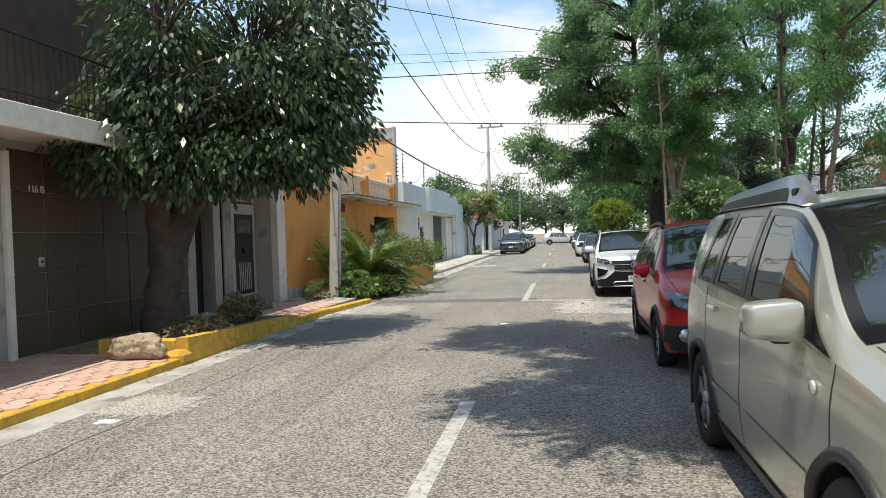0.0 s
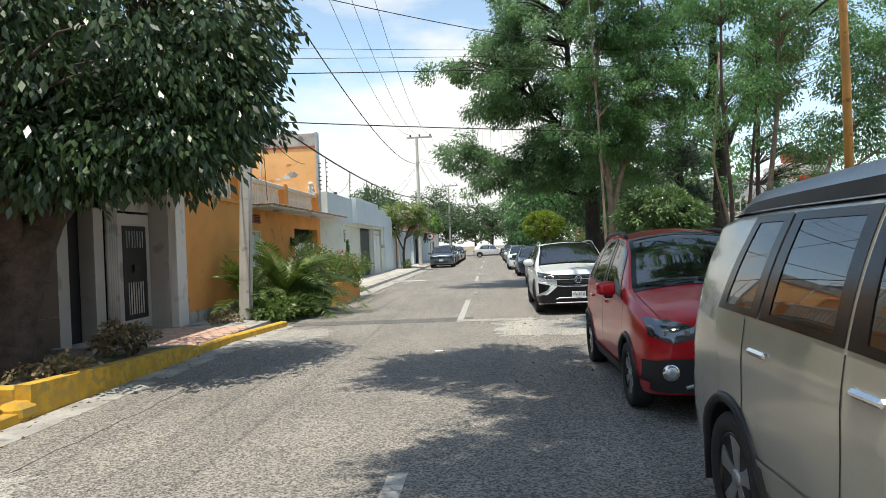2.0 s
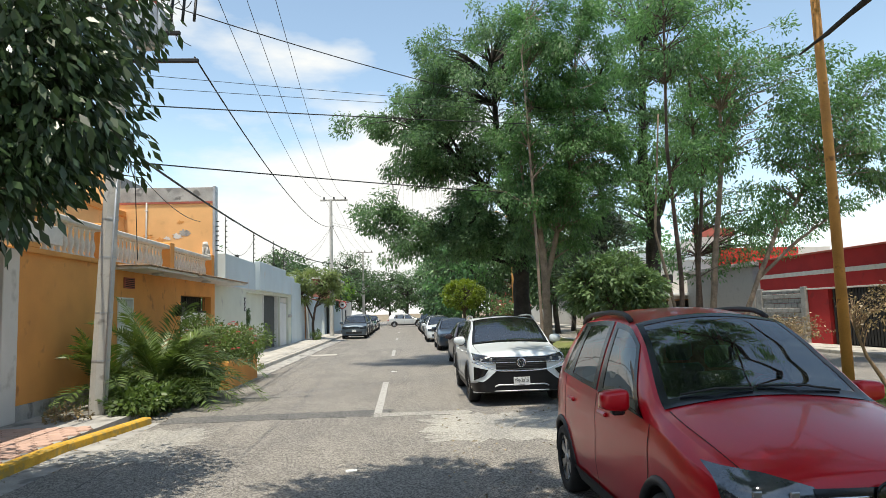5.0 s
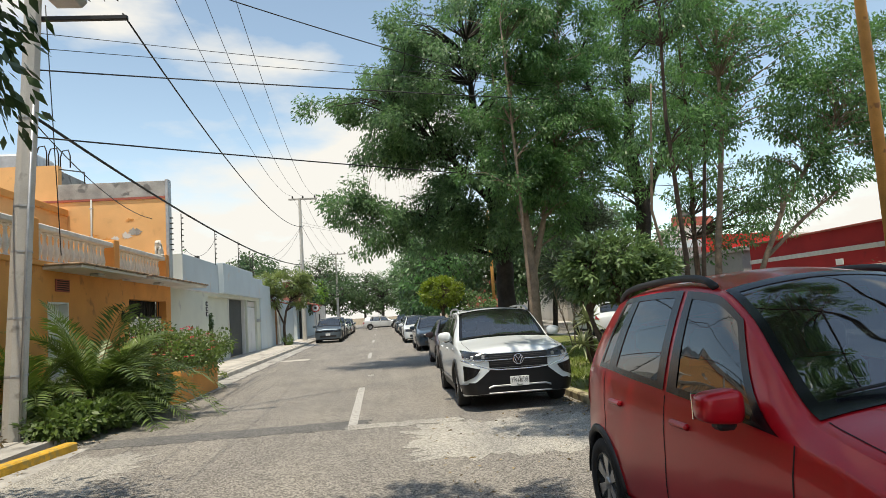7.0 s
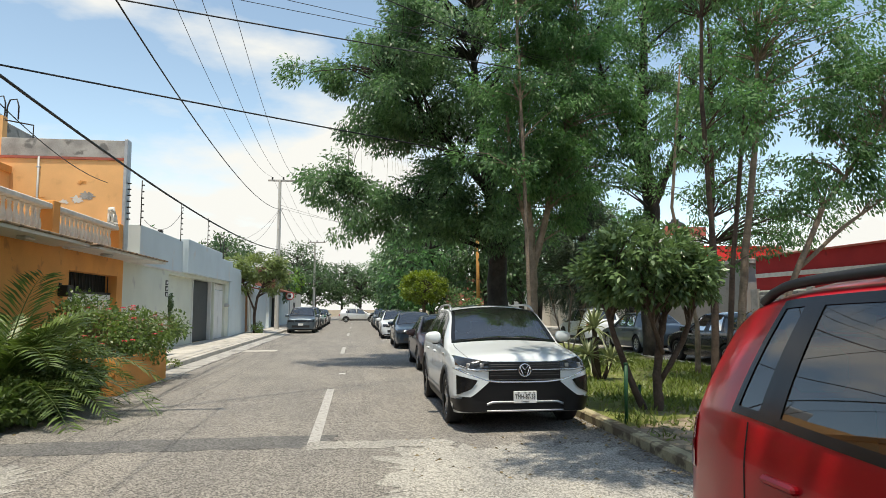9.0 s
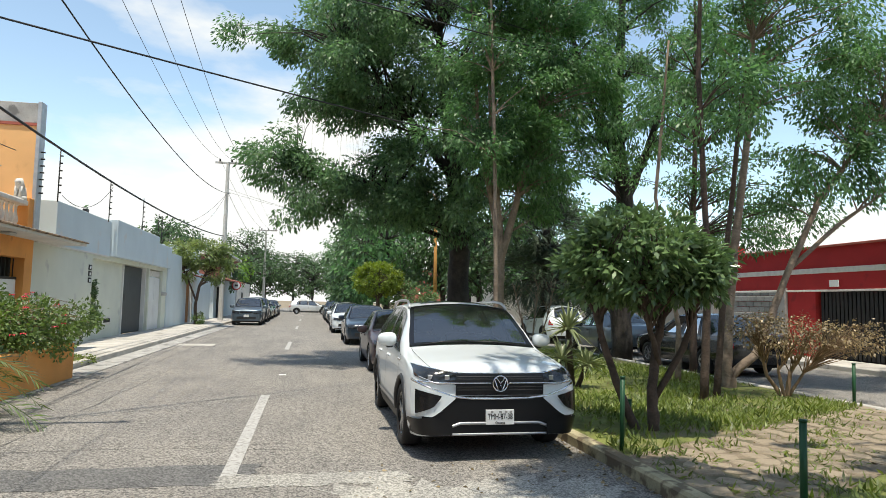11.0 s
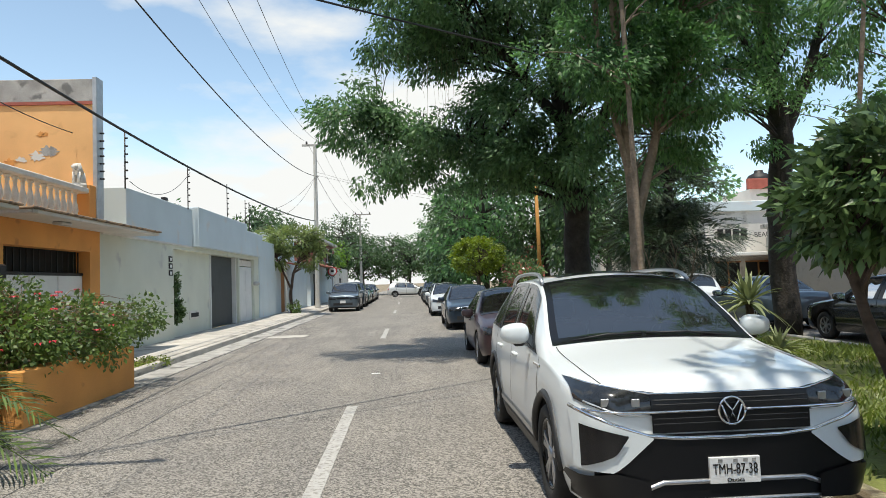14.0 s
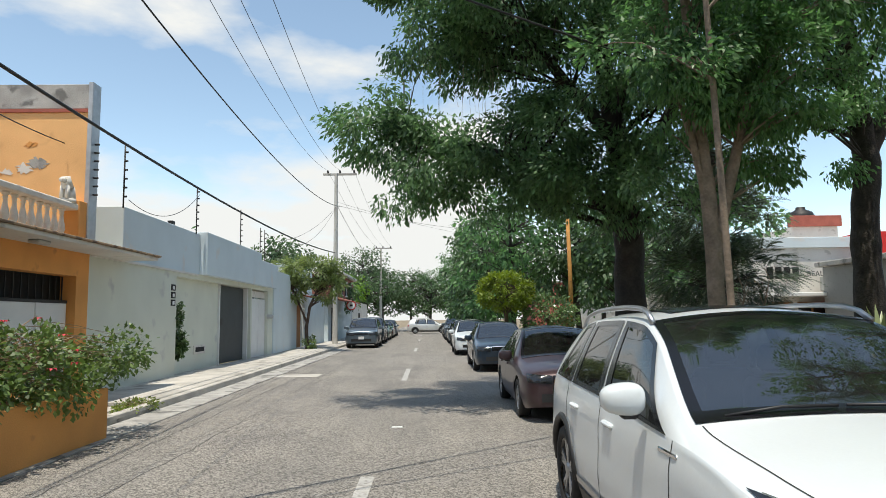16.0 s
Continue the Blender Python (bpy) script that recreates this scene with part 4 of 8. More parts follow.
def pch(keys):
    """A smooth curve through (u, value) keys that does not overshoot."""
    xs, ys = [k[0] for k in keys], [k[1] for k in keys]
    n = len(xs)
    d = [(ys[i + 1] - ys[i]) / (xs[i + 1] - xs[i]) for i in range(n - 1)]
    m = [d[0]] + [0 if d[i - 1] * d[i] <= 0 else 2 * d[i - 1] * d[i] / (d[i - 1] + d[i]) for i in range(1, n - 1)] + [d[-1]]

    def at(u):
        if u <= xs[0]:
            return ys[0]
        if u >= xs[-1]:
            return ys[-1]
        i = max(k for k in range(n - 1) if xs[k] <= u)
        h = xs[i + 1] - xs[i]
        t = (u - xs[i]) / h
        return ((1 + 2 * t) * (1 - t) ** 2) * ys[i] + (t * (1 - t) ** 2 * h) * m[i] + (t * t * (3 - 2 * t)) * ys[i + 1] + (t * t * (t - 1) * h) * m[i + 1]
    return at


class Shell:
    """The outer skin of a car: sections along u (nose at 0), half width y and height z."""

    def __init__(self, p):
        self.p = p
        self.c = {k: pch(p[k]) for k in ("zt", "zr", "zb", "hw", "hr", "zs")}
        self.g = pch([(0, 0.93), (0.15, 0.972), (0.42, 1.0), (0.62, 0.99), (0.8, 0.985), (1, 0.955)])
        self.L, self.axles, self.arch, self.zc = p["L"], p["axles"], p["arch"], p["R"]

    def low(self, u):
        z = self.c["zs"](u)
        for a in self.axles:
            if abs(u - a) < self.arch:
                z = max(z, self.zc + math.sqrt(self.arch ** 2 - (u - a) ** 2) * 1.02)
        return z

    def side(self, u, k):
        """k from 0 at the sill or arch to 1 at the belt line."""
        zs, zb, hw = self.c["zs"](u), self.c["zb"](u), self.c["hw"](u)
        zl = min(self.low(u), zb - 0.03)
        z = zl + (zb - zl) * k
        return Vector((hw * self.g(max(0, min(1, (z - zs) / max(0.05, zb - zs)))), u, z))

    def side_z(self, u, z):
        zl = min(self.low(u), self.c["zb"](u) - 0.03)
        return self.side(u, max(0, min(1, (z - zl) / (self.c["zb"](u) - zl))))

    def upper(self, u, t):
        """t from 0 at the belt line to 1 at the roof's edge."""
        a = self.side(u, 1)
        b = Vector((self.c["hr"](u), u, max(self.c["zr"](u), a.z + 0.004)))
        p = a.lerp(b, t)
        p.x += 0.018 * math.sin(math.pi * t) * min(1, (b.z - a.z) / 0.3)
        return p

    def roof(self, u, s):
        """s from -1 to 1 across the roof, bonnet or windscreen."""
        hr, zr, zt = self.c["hr"](u), max(self.c["zr"](u), self.c["zb"](u) + 0.004), self.c["zt"](u)
        zt = max(zt, zr + 0.003)
        return Vector((hr * s, u, zr + (zt - zr) * math.cos(abs(s) * math.pi / 2) ** 0.8))

    def stations(self):
        us = [0, 0.012, 0.03, 0.06, 0.1, 0.15]
        u = 0.2
        while u < self.L - 0.17:
            us.append(u)
            u += 0.03 if self.p.get("fine") else 0.045
        return us + [self.L - x for x in (0.15, 0.1, 0.06, 0.03, 0.012, 0)]

    def mesh(self, glass):
        """The painted shell, without the faces that lie behind a window. glass(u, band, v): whether a window is there."""
        K, T, S = 9, 20 if self.p.get("fine") else 10, 20
        us = self.stations()
        rows, tags = [], []
        for u in us:
            half = [self.side(u, k / K) for k in range(K + 1)] + [self.upper(u, t / T) for t in range(1, T + 1)]
            top = [self.roof(u, 1 - 2 * s / S) for s in range(1, S)]
            rows.append(half + top + [Vector((-p.x, p.y, p.z)) for p in reversed(half)])
        n = len(rows[0])
        bands = [("side", (k + 0.5) / K) for k in range(K)] + [("upper", (t + 0.5) / T) for t in range(T)] + [("roof", 1 - 2 * (s + 0.5) / S) for s in range(S)]
        bands += [("upper", (t + 0.5) / T) for t in reversed(range(T))] + [("side", (k + 0.5) / K) for k in reversed(range(K))]
        v = [tuple(p) for r in rows for p in r]
        f = []
        for i in range(len(us) - 1):
            um = (us[i] + us[i + 1]) / 2
            for j in range(n - 1):
                if not glass(um, *bands[j]):
                    f.append((i * n + j, i * n + j + 1, (i + 1) * n + j + 1, (i + 1) * n + j))
        full = f + [(i * n + j, i * n + j + 1, (i + 1) * n + j + 1, (i + 1) * n + j) for i in range(len(us) - 1) for j in range(n - 1) if glass((us[i] + us[i + 1]) / 2, *bands[j])]
        caps = [tuple(reversed(range(n))), tuple((len(us) - 1) * n + j for j in range(n))]
        self.tree = BVHTree.FromPolygons(v, full + caps)
        return v, f + caps


def patch(fn, us, vs, off=0.004, thick=0.0):
    """A sheet fn(u, v) over a grid, pushed outwards by off."""
    v, f = [], []
    for i, a in enumerate(us):
        for j, b in enumerate(vs):
            e = 1e-3
            p = fn(a, b)
            du, dv = fn(a + e, b) - fn(a - e, b), fn(a, b + e) - fn(a, b - e)
            n = du.cross(dv)
            n = n.normalized() if n.length > 1e-12 else Vector((0, 0, 1))
            if n.dot(Vector((p.x, 0, p.z - 0.9))) < 0:
                n = -n
            v.append(tuple(p + n * off))
    m = len(vs)
    for i in range(len(us) - 1):
        for j in range(m - 1):
            f.append((i * m + j, i * m + j + 1, (i + 1) * m + j + 1, (i + 1) * m + j))
    return v, f


def lin(a, b, n):
    return [a + (b - a) * i / n for i in range(n + 1)]


def mirror_v(v):
    return [(-x, y, z) for x, y, z in v]


def line2(keys):
    """A straight-sided line through (a, b) keys."""
    def at(x):
        for (a, b), (c, d) in zip(keys, keys[1:]):
            if x <= c or (c, d) == keys[-1]:
                t = max(0, min(1, (x - a) / (c - a)))
                return b + (d - b) * t
    return at


def front_strip(shell, upper, lower, n=18, m=5, off=0.006, sign=1):
    """A panel on the nose between two (y, z) lines, wrapped on the shell."""
    fu, fl = line2(upper), line2(lower)
    x0, x1 = upper[0][0], upper[-1][0]
    v, f = [], []
    for i in range(n + 1):
        x = x0 + (x1 - x0) * i / n
        for j in range(m + 1):
            z = fl(x) + (fu(x) - fl(x)) * j / m
            hit, nor, _, _ = shell.tree.ray_cast(Vector((x * sign, -2, z)), Vector((0, 1, 0)))
            if hit is None:
                hit, nor = Vector((x * sign, 0.3, z)), Vector((0, -1, 0))
            if nor.y > 0:
                nor = -nor
            v.append(tuple(hit + (nor * 0.5 + Vector((0, -0.5, 0))) * 2 * off))
    for i in range(n):
        for j in range(m):
            q = (i * (m + 1) + j, (i + 1) * (m + 1) + j, (i + 1) * (m + 1) + j + 1, i * (m + 1) + j + 1)
            f.append(q if sign > 0 else tuple(reversed(q)))
    return v, f


def front_tube(shell, pts, r, off=0.012, sign=1, sides=6):
    dense = []
    for (a, b), (c, d) in zip(pts, pts[1:]):
        k = max(2, int(math.hypot(c - a, d - b) / 0.03))
        dense += [(a + (c - a) * i / k, b + (d - b) * i / k) for i in range(k)]
    dense.append(pts[-1])
    out = []
    for x, z in dense:
        hit, nor, _, _ = shell.tree.ray_cast(Vector((x * sign, -2, z)), Vector((0, 1, 0)))
        out.append((hit if hit is not None else Vector((x * sign, 0.3, z))) + Vector((0, -off, 0)))
    return tube_data(out, r, sides)


def wheel(parent, R, width, style, x, u):
    """Tyre, rim, spokes and hub, with the outer face towards +x."""
    side = 1 if x > 0 else -1
    rim = R * style.get("rim", 0.66)
    w = width / 2
    turn = Matrix.Translation((x, u, R)) @ Matrix.Rotation(radians(90 * side), 4, "Y")
    v, f = lathe([(rim * 0.97, -w), (R * 0.93, -w), (R * 0.985, -w * 0.8), (R, -w * 0.5), (R, w * 0.5), (R * 0.985, w * 0.8), (R * 0.94, w * 0.98), (R * 0.8, w * 1.02), (rim * 1.03, w * 0.9), (rim * 0.98, w * 0.7)], 36)
    ty = link("wheel", [tuple(turn @ Vector(p)) for p in v], f, RUBBER, parent, "black rubber tyre on its rim", True)
    v, f = lathe([(rim * 0.9, -w * 0.6), (rim, w * 0.6), (rim * 1.02, w * 0.86), (rim * 0.95, w * 0.9), (rim * 0.9, w * 0.55), (rim * 0.88, w * 0.1), (0.03, w * 0.05)], 36)
    link("rim", [tuple(turn @ Vector(p)) for p in v], f, style.get("mat", ALLOY) if style.get("bright") else GLOSSBLACK, ty, "", True)
    k = style["spokes"]
    for i in range(k):
        a = 2 * math.pi * i / k
        for da in style.get("pair", (0,)):
            ca, sa = math.cos(a + da), math.sin(a + da)
            ww = style.get("w", 0.03)
            pts = []
            for r, z, hw_ in ((rim * 0.12, w * 0.72, ww * 0.9), (rim * 0.55, w * 0.78, ww * 0.8), (rim * 0.95, w * 0.80, ww * 1.25)):
                pts += [(r * ca - hw_ * sa, r * sa + hw_ * ca, z), (r * ca + hw_ * sa, r * sa - hw_ * ca, z), (r * ca + hw_ * 1.2 * sa, r * sa - hw_ * 1.2 * ca, z - 0.03), (r * ca - hw_ * 1.2 * sa, r * sa + hw_ * 1.2 * ca, z - 0.03)]
            ff = [(0, 1, 2, 3), (8, 11, 10, 9)]
            for s in (0, 4):
                ff += [(s + q, s + (q + 1) % 4, s + 4 + (q + 1) % 4, s + 4 + q) for q in range(4)]
            link("spoke", [tuple(turn @ Vector(p)) for p in pts], ff, style.get("mat", ALLOY), ty)
    v, f = lathe([(rim * 0.2, w * 0.5), (rim * 0.2, w * 0.8), (rim * 0.14, w * 0.88), (0.01, w * 0.9)], 16)
    link("hub", [tuple(turn @ Vector(p)) for p in v], f, style.get("mat", ALLOY), ty, "", True)
    return ty


def make_car(name, p, paint, label, place, turn=0.0, category="car", near=True):
    """A car out of its measures. Nose at u = 0, wheels on the ground."""
    car = thing(name, label, category, "parked cars")
    sh = Shell(p)
    L = p["L"]
    wins, cowl, header, rhead, rbot = p["windows"], p["cowl"], p["header"], p["rear"][0], p["rear"][1]

    def inside(u, t, w, shrink):
        (u0b, u0t, u1b, u1t) = w
        a, b = u0b + (u0t - u0b) * t, u1b + (u1t - u1b) * t
        return a + shrink < u < b - shrink

    def glass(u, band, v):
        if band == "upper":
            return 0.1 < v < 0.9 and any(inside(u, v, w, 0.025) for w in wins)
        if band == "roof":
            return (cowl + 0.09 < u < header - 0.07 or rhead + 0.07 < u < rbot - 0.07) and abs(v) < 0.92
        return False
    v, f = sh.mesh(glass)
    link("body", v, f, paint, car, p.get("body_label", ""), True)
    # windows
    for sgn in (1, -1):
        for w in wins:
            def fn(a, t, w=w):
                b0, b1 = w[0] + (w[1] - w[0]) * t, w[2] + (w[3] - w[2]) * t
                return sh.upper(b0 + (b1 - b0) * a, t)
            vv, ff = patch(fn, lin(-0.04, 1.04, 12), lin(0.02, 0.97, 6), 0.003)
            # surround: a frame of four strips
            edge = min(0.16, 0.075 / max(0.3, (w[2] + w[3] - w[0] - w[1]) / 2))
            fr_v, fr_f = [], []
            for us_, ts_ in ((lin(-0.02, 1.02, 12), (0.035, 0.07, 0.10)), (lin(-0.02, 1.02, 12), (0.9, 0.94, 0.97)), (lin(-0.02, edge, 2), lin(0.08, 0.92, 12)), (lin(1 - edge, 1.02, 2), lin(0.08, 0.92, 12))):
                a_, b_ = patch(fn, us_, ts_, 0.006)
                k0 = len(fr_v)
                fr_v += a_
                fr_f += [tuple(q + k0 for q in face) for face in b_]
            wv, wf = patch(fn, lin(0.0, 1.0, 12), lin(0.06, 0.94, 6), 0.002)
            ob = link("side_window", wv if sgn > 0 else mirror_v(wv), wf, GLASSDARK if p.get("tint") else GLASS, car, "", True)
            link("window_frame", fr_v if sgn > 0 else mirror_v(fr_v), fr_f, GLOSSBLACK, ob, "", True)
    wv, wf = patch(sh.roof, lin(cowl, header, 16), lin(-0.955, 0.955, 20), 0.004)
    ws = link("windscreen", wv, wf, GLASS, car, "", True)
    fr_v, fr_f = [], []
    for us_, ss_ in ((lin(cowl, cowl + 0.09, 3), lin(-0.95, 0.95, 20)), (lin(header - 0.07, header, 3), lin(-0.95, 0.95, 20)), (lin(cowl, header, 16), lin(-0.965, -0.89, 2)), (lin(cowl, header, 16), lin(0.89, 0.965, 2))):
        a_, b_ = patch(sh.roof, us_, ss_, 0.007)
        k0 = len(fr_v)
        fr_v += a_
        fr_f += [tuple(q + k0 for q in face) for face in b_]
    link("windscreen_seal", fr_v, fr_f, GLOSSBLACK, ws, "", True)
    wv, wf = patch(sh.roof, lin(rhead, rbot, 10), lin(-0.9, 0.9, 16), 0.004)
    link("rear_window", wv, wf, GLASSDARK, car, "", True)
    # underbody, arches
    part("underbody", box((-p["half"] * 0.86, 0.25, 0.2), (p["half"] * 0.86, L - 0.25, 0.5), 0.05), DARK, car)
    for a in p["axles"]:
        for sgn in (1, -1):
            vv, ff = [], []
            for i in range(15):
                th = math.pi * i / 14
                cy, cz = a + math.cos(th) * sh.arch * 1.0, p["R"] + math.sin(th) * sh.arch * 1.0
                vv += [(sgn * (p["half"] - 0.02), cy, cz), (sgn * (p["half"] - 0.32), cy, cz)]
                if i:
                    ff.append((2 * i - 2, 2 * i - 1, 2 * i + 1, 2 * i))
            vv += [(sgn * (p["half"] - 0.32), a, p["R"])]
            ff += [(2 * i + 1, 2 * i + 3, len(vv) - 1) for i in range(14)]
            link("arch_liner", vv, ff, DARK, car)
            wheel(car, p["R"], p.get("tyre", 0.215), p["wheel"], sgn * (p["half"] - p.get("tyre", 0.215) / 2 - 0.012), a)
    # seams, sills, cladding
    for sgn in (1, -1):
        for u in p["seams"]:
            vv, ff = patch(lambda a, k: sh.side(a, k), (u - 0.005, u + 0.005), lin(0.03, 1.0, 10), 0.0015)
            link("door_seam", vv if sgn > 0 else mirror_v(vv), ff, DARK, car)
        for u in p["handles"]:
            c = sh.side_z(u, p["hz"])
            part("door_handle", box((sgn * (c.x - 0.005) - 0.028, u - 0.1, p["hz"] - 0.016), (sgn * (c.x + 0.005) + 0.028, u + 0.1, p["hz"] + 0.018), 0.012), p.get("handle_mat", paint), car)
        if p.get("clad"):
            h = p["clad"]
            vv, ff = patch(lambda u, q: sh.side_z(u, sh.c["zs"](u) + q), lin(p["axles"][0] + sh.arch, p["axles"][1] - sh.arch, 20), lin(0.0, h, 4), 0.012)
            link("sill_cladding", vv if sgn > 0 else mirror_v(vv), ff, BLACKPLASTIC, car, "", True)
            for a in p["axles"]:
                pts = []
                for i in range(17):
                    th = math.pi * i / 16
                    uu = a + math.cos(th) * (sh.arch + 0.012)
                    zz = p["R"] + math.sin(th) * (sh.arch + 0.012) * 1.02
                    pts.append(Vector((sgn * (sh.side_z(uu, zz).x - 0.006), uu, zz)))
                vv, ff = tube_data(pts, 0.032, 6)
                link("arch_trim", vv, ff, BLACKPLASTIC, car, "", True)
        elif near:
            part("sill", box((sgn * p["half"] * 0.90 - 0.03, p["axles"][0] + sh.arch, 0.2), (sgn * p["half"] * 0.90 + 0.03, p["axles"][1] - sh.arch, 0.27), 0.02), BLACKPLASTIC, car)
        # mirror
        mu, mz = p["mirror"]
        mx = sh.side_z(mu, sh.c["zb"](mu)).x
        mk, me_ = p.get("mirror_k", 1), p.get("mirror_e", 0.6)
        vv, ff = [], []
        for a in range(13):
            la = -math.pi / 2 + math.pi * a / 12
            for b in range(24):
                lo_ = 2 * math.pi * b / 24
                q = [math.copysign(abs(w) ** me_, w) for w in (math.cos(la), math.sin(la), math.cos(lo_), math.sin(lo_))]
                vv.append((sgn * (mx + 0.075 + mk * (0.055 + 0.115 * q[0] * q[2])), mu + mk * (-0.0125 + 0.075 * q[0] * q[3]), mz + mk * (0.005 + 0.082 * q[1] * (1 - 0.12 * q[0] * q[2]))))
        for a in range(12):
            ff += [(a * 24 + b, a * 24 + (b + 1) % 24, a * 24 + 24 + (b + 1) % 24, a * 24 + 24 + b) for b in range(24)]
        mi = link("mirror", vv, ff if sgn > 0 else [tuple(reversed(q)) for q in ff], p.get("mirror_mat", paint), car, "", True)
        part("mirror_glass", box((min(sgn * (mx + 0.04), sgn * (mx + 0.215)), mu + mk * 0.058, mz - 0.055), (max(sgn * (mx + 0.04), sgn * (mx + 0.215)), mu + mk * 0.066, mz + 0.06), 0.003), CHROME, mi)
        part("mirror_base", box((sgn * mx - 0.05, mu - 0.03, mz - 0.1), (sgn * (mx + 0.14), mu + 0.05, mz - 0.055), 0.015), BLACKPLASTIC, mi)
        if p.get("rails"):
            u0, u1 = p["rails"]
            pts = [sh.roof(u, 0.97 * sgn) + Vector((0, 0, 0.012 + p.get("rail_h", 0.055) * min(1, math.sin(math.pi * (u - u0) / (u1 - u0)) * 4))) for u in lin(u0, u1, 18)]
            vv, ff = tube_data(pts, p.get("rail_r", 0.02), 8)
            link("roof_rail", vv, ff, p.get("rail_mat", BLACKPLASTIC), car, "", True)
    if near:
        for sgn in (1, -1):
            vv, ff = patch(lambda u, q: sh.roof(u, q), lin(0.16, cowl - 0.02, 16), (0.929 * sgn, 0.937 * sgn), 0.0015)
            link("bonnet_seam", vv, ff, DARK, car)
    # inside
    z0 = sh.c["zb"](cowl + 0.8)
    part("dashboard", box((-p["half"] * 0.82, cowl + 0.12, z0 - 0.3), (p["half"] * 0.82, cowl + 0.55, z0 + 0.0), 0.06), SEAT, car)
    part("cabin_floor", box((-p["half"] * 0.84, cowl + 0.1, 0.45), (p["half"] * 0.84, rbot - 0.1, 0.6), 0.03), SEAT, car)
    if near:
        ring = [(0.38 + 0.18 * math.cos(2 * math.pi * i / 20), cowl + 0.62 + 0.05 * math.sin(2 * math.pi * i / 20), z0 + 0.0 + 0.17 * math.sin(2 * math.pi * i / 20)) for i in range(21)]
        v, f = tube_data(ring, 0.014, 6)
        link("steering_wheel", v, f, SEAT, car, "", True)
    for yy in (-0.37, 0.37):
        for uu in (cowl + 1.35, cowl + 2.2):
            s_ = part("seat", boxes([((yy - 0.25, uu - 0.45, 0.55), (yy + 0.25, uu + 0.1, 0.75)), ((yy - 0.24, uu, 0.7), (yy + 0.24, uu + 0.14, z0 + 0.14))], 0.05), SEAT, car, "", True)
            part("headrest", box((yy - 0.13, uu + 0.02, z0 + 0.17), (yy + 0.13, uu + 0.12, z0 + 0.36), 0.04), SEAT, s_, "", True)
    # nose and tail lamps
    for sgn in (1, -1):
        up, lo = p["headlamp"]
        vv, ff = front_strip(sh, up, lo, 16, 5, 0.006, sgn)
        hl = link("headlamp", vv, ff, p.get("lens", LENS), car, "", True)
        if near:
            xm = (up[0][0] * 0.55 + up[-1][0] * 0.45)
            zm = (line2(up)(xm) + line2(lo)(xm)) / 2
            for dx in (-0.07, 0.1):
                hit, nor, _, _ = sh.tree.ray_cast(Vector(((xm + dx) * sgn, -2, zm)), Vector((0, 1, 0)))
                if hit is not None:
                    v2, f2 = lathe([(0.034, 0), (0.034, 0.008), (0.028, 0.012), (0.004, 0.012)], 4)
                    ob = link("reflector", v2, f2, ALLOY, hl)
                    ob.matrix_basis = Matrix.Translation(hit + Vector((0, -0.012, 0))) @ Matrix.Rotation(radians(90), 4, "X") @ Matrix.Rotation(radians(45), 4, "Z")
        tz0, tz1, tw = p["tail"]
        vv, ff = patch(lambda u, z: sh.side_z(u, z), lin(L - tw, L - 0.012, 8), lin(tz0, tz1, 5), 0.006)
        link("tail_lamp", vv if sgn > 0 else mirror_v(vv), ff, TAIL, car, "", True)
    car.matrix_world = Matrix.Translation(place) @ Matrix.Rotation(radians(turn), 4, "Z")
    return car, sh


def on_front(car, sh, name, upper, lower, material, off=0.006, label="", parent=None, sides=(1,), n=18, m=4):
    out = None
    for s in sides:
        v, f = front_strip(sh, upper, lower, n, m, off, s)
        out = link(name, v, f, material, parent or car, label, True)
    return out


def on_front_line(car, sh, name, pts, r, material, off=0.01, sides=(1,), parent=None):
    for s in sides:
        v, f = front_tube(sh, pts, r, off, s)
        link(name, v, f, material, parent or car, "", True)


def licence_plate(car, sh, z, text, place, w=0.30, h=0.15, u=None):
    hit = sh.tree.ray_cast(Vector((0, -2, z)), Vector((0, 1, 0)))[0]
    y = (hit.y if u is None else u) - 0.03
    pl = part("licence_plate", box((-w / 2, y - 0.004, z - h / 2), (w / 2, y + 0.03, z + h / 2), 0.003), PLATEWHITE, car, "white licence plate with dark characters")
    turn = Matrix.Rotation(radians(90), 4, "X")
    if text:
        writing("characters", text, 0.085, (0, y - 0.006, z + 0.005), turn @ Matrix.Diagonal((0.66, 1.0, 1, 1)), DARK, pl, 0.002)
        writing("state_name", place, 0.034, (0, y - 0.006, z - 0.055), turn, DARK, pl, 0.002)
    for x in (-0.1, -0.01, 0.05, 0.1):
        part("stamp", box((x, y - 0.007, z + 0.045), (x + 0.025, y - 0.003, z + 0.065)), GREY_STONE, pl)
    return pl


def taller(p, k):
    """The same car, k times as high."""
    q = dict(p)
    for key in ("zt", "zr", "zb"):
        q[key] = [(a, b * k) for a, b in p[key]]
    q.update(hz=p["hz"] * k, mirror=(p["mirror"][0], p["mirror"][1] * k), tail=(p["tail"][0] * k, p["tail"][1] * k, p["tail"][2]), headlamp=tuple([(a, b * k) for a, b in e] for e in p["headlamp"]))
    return q


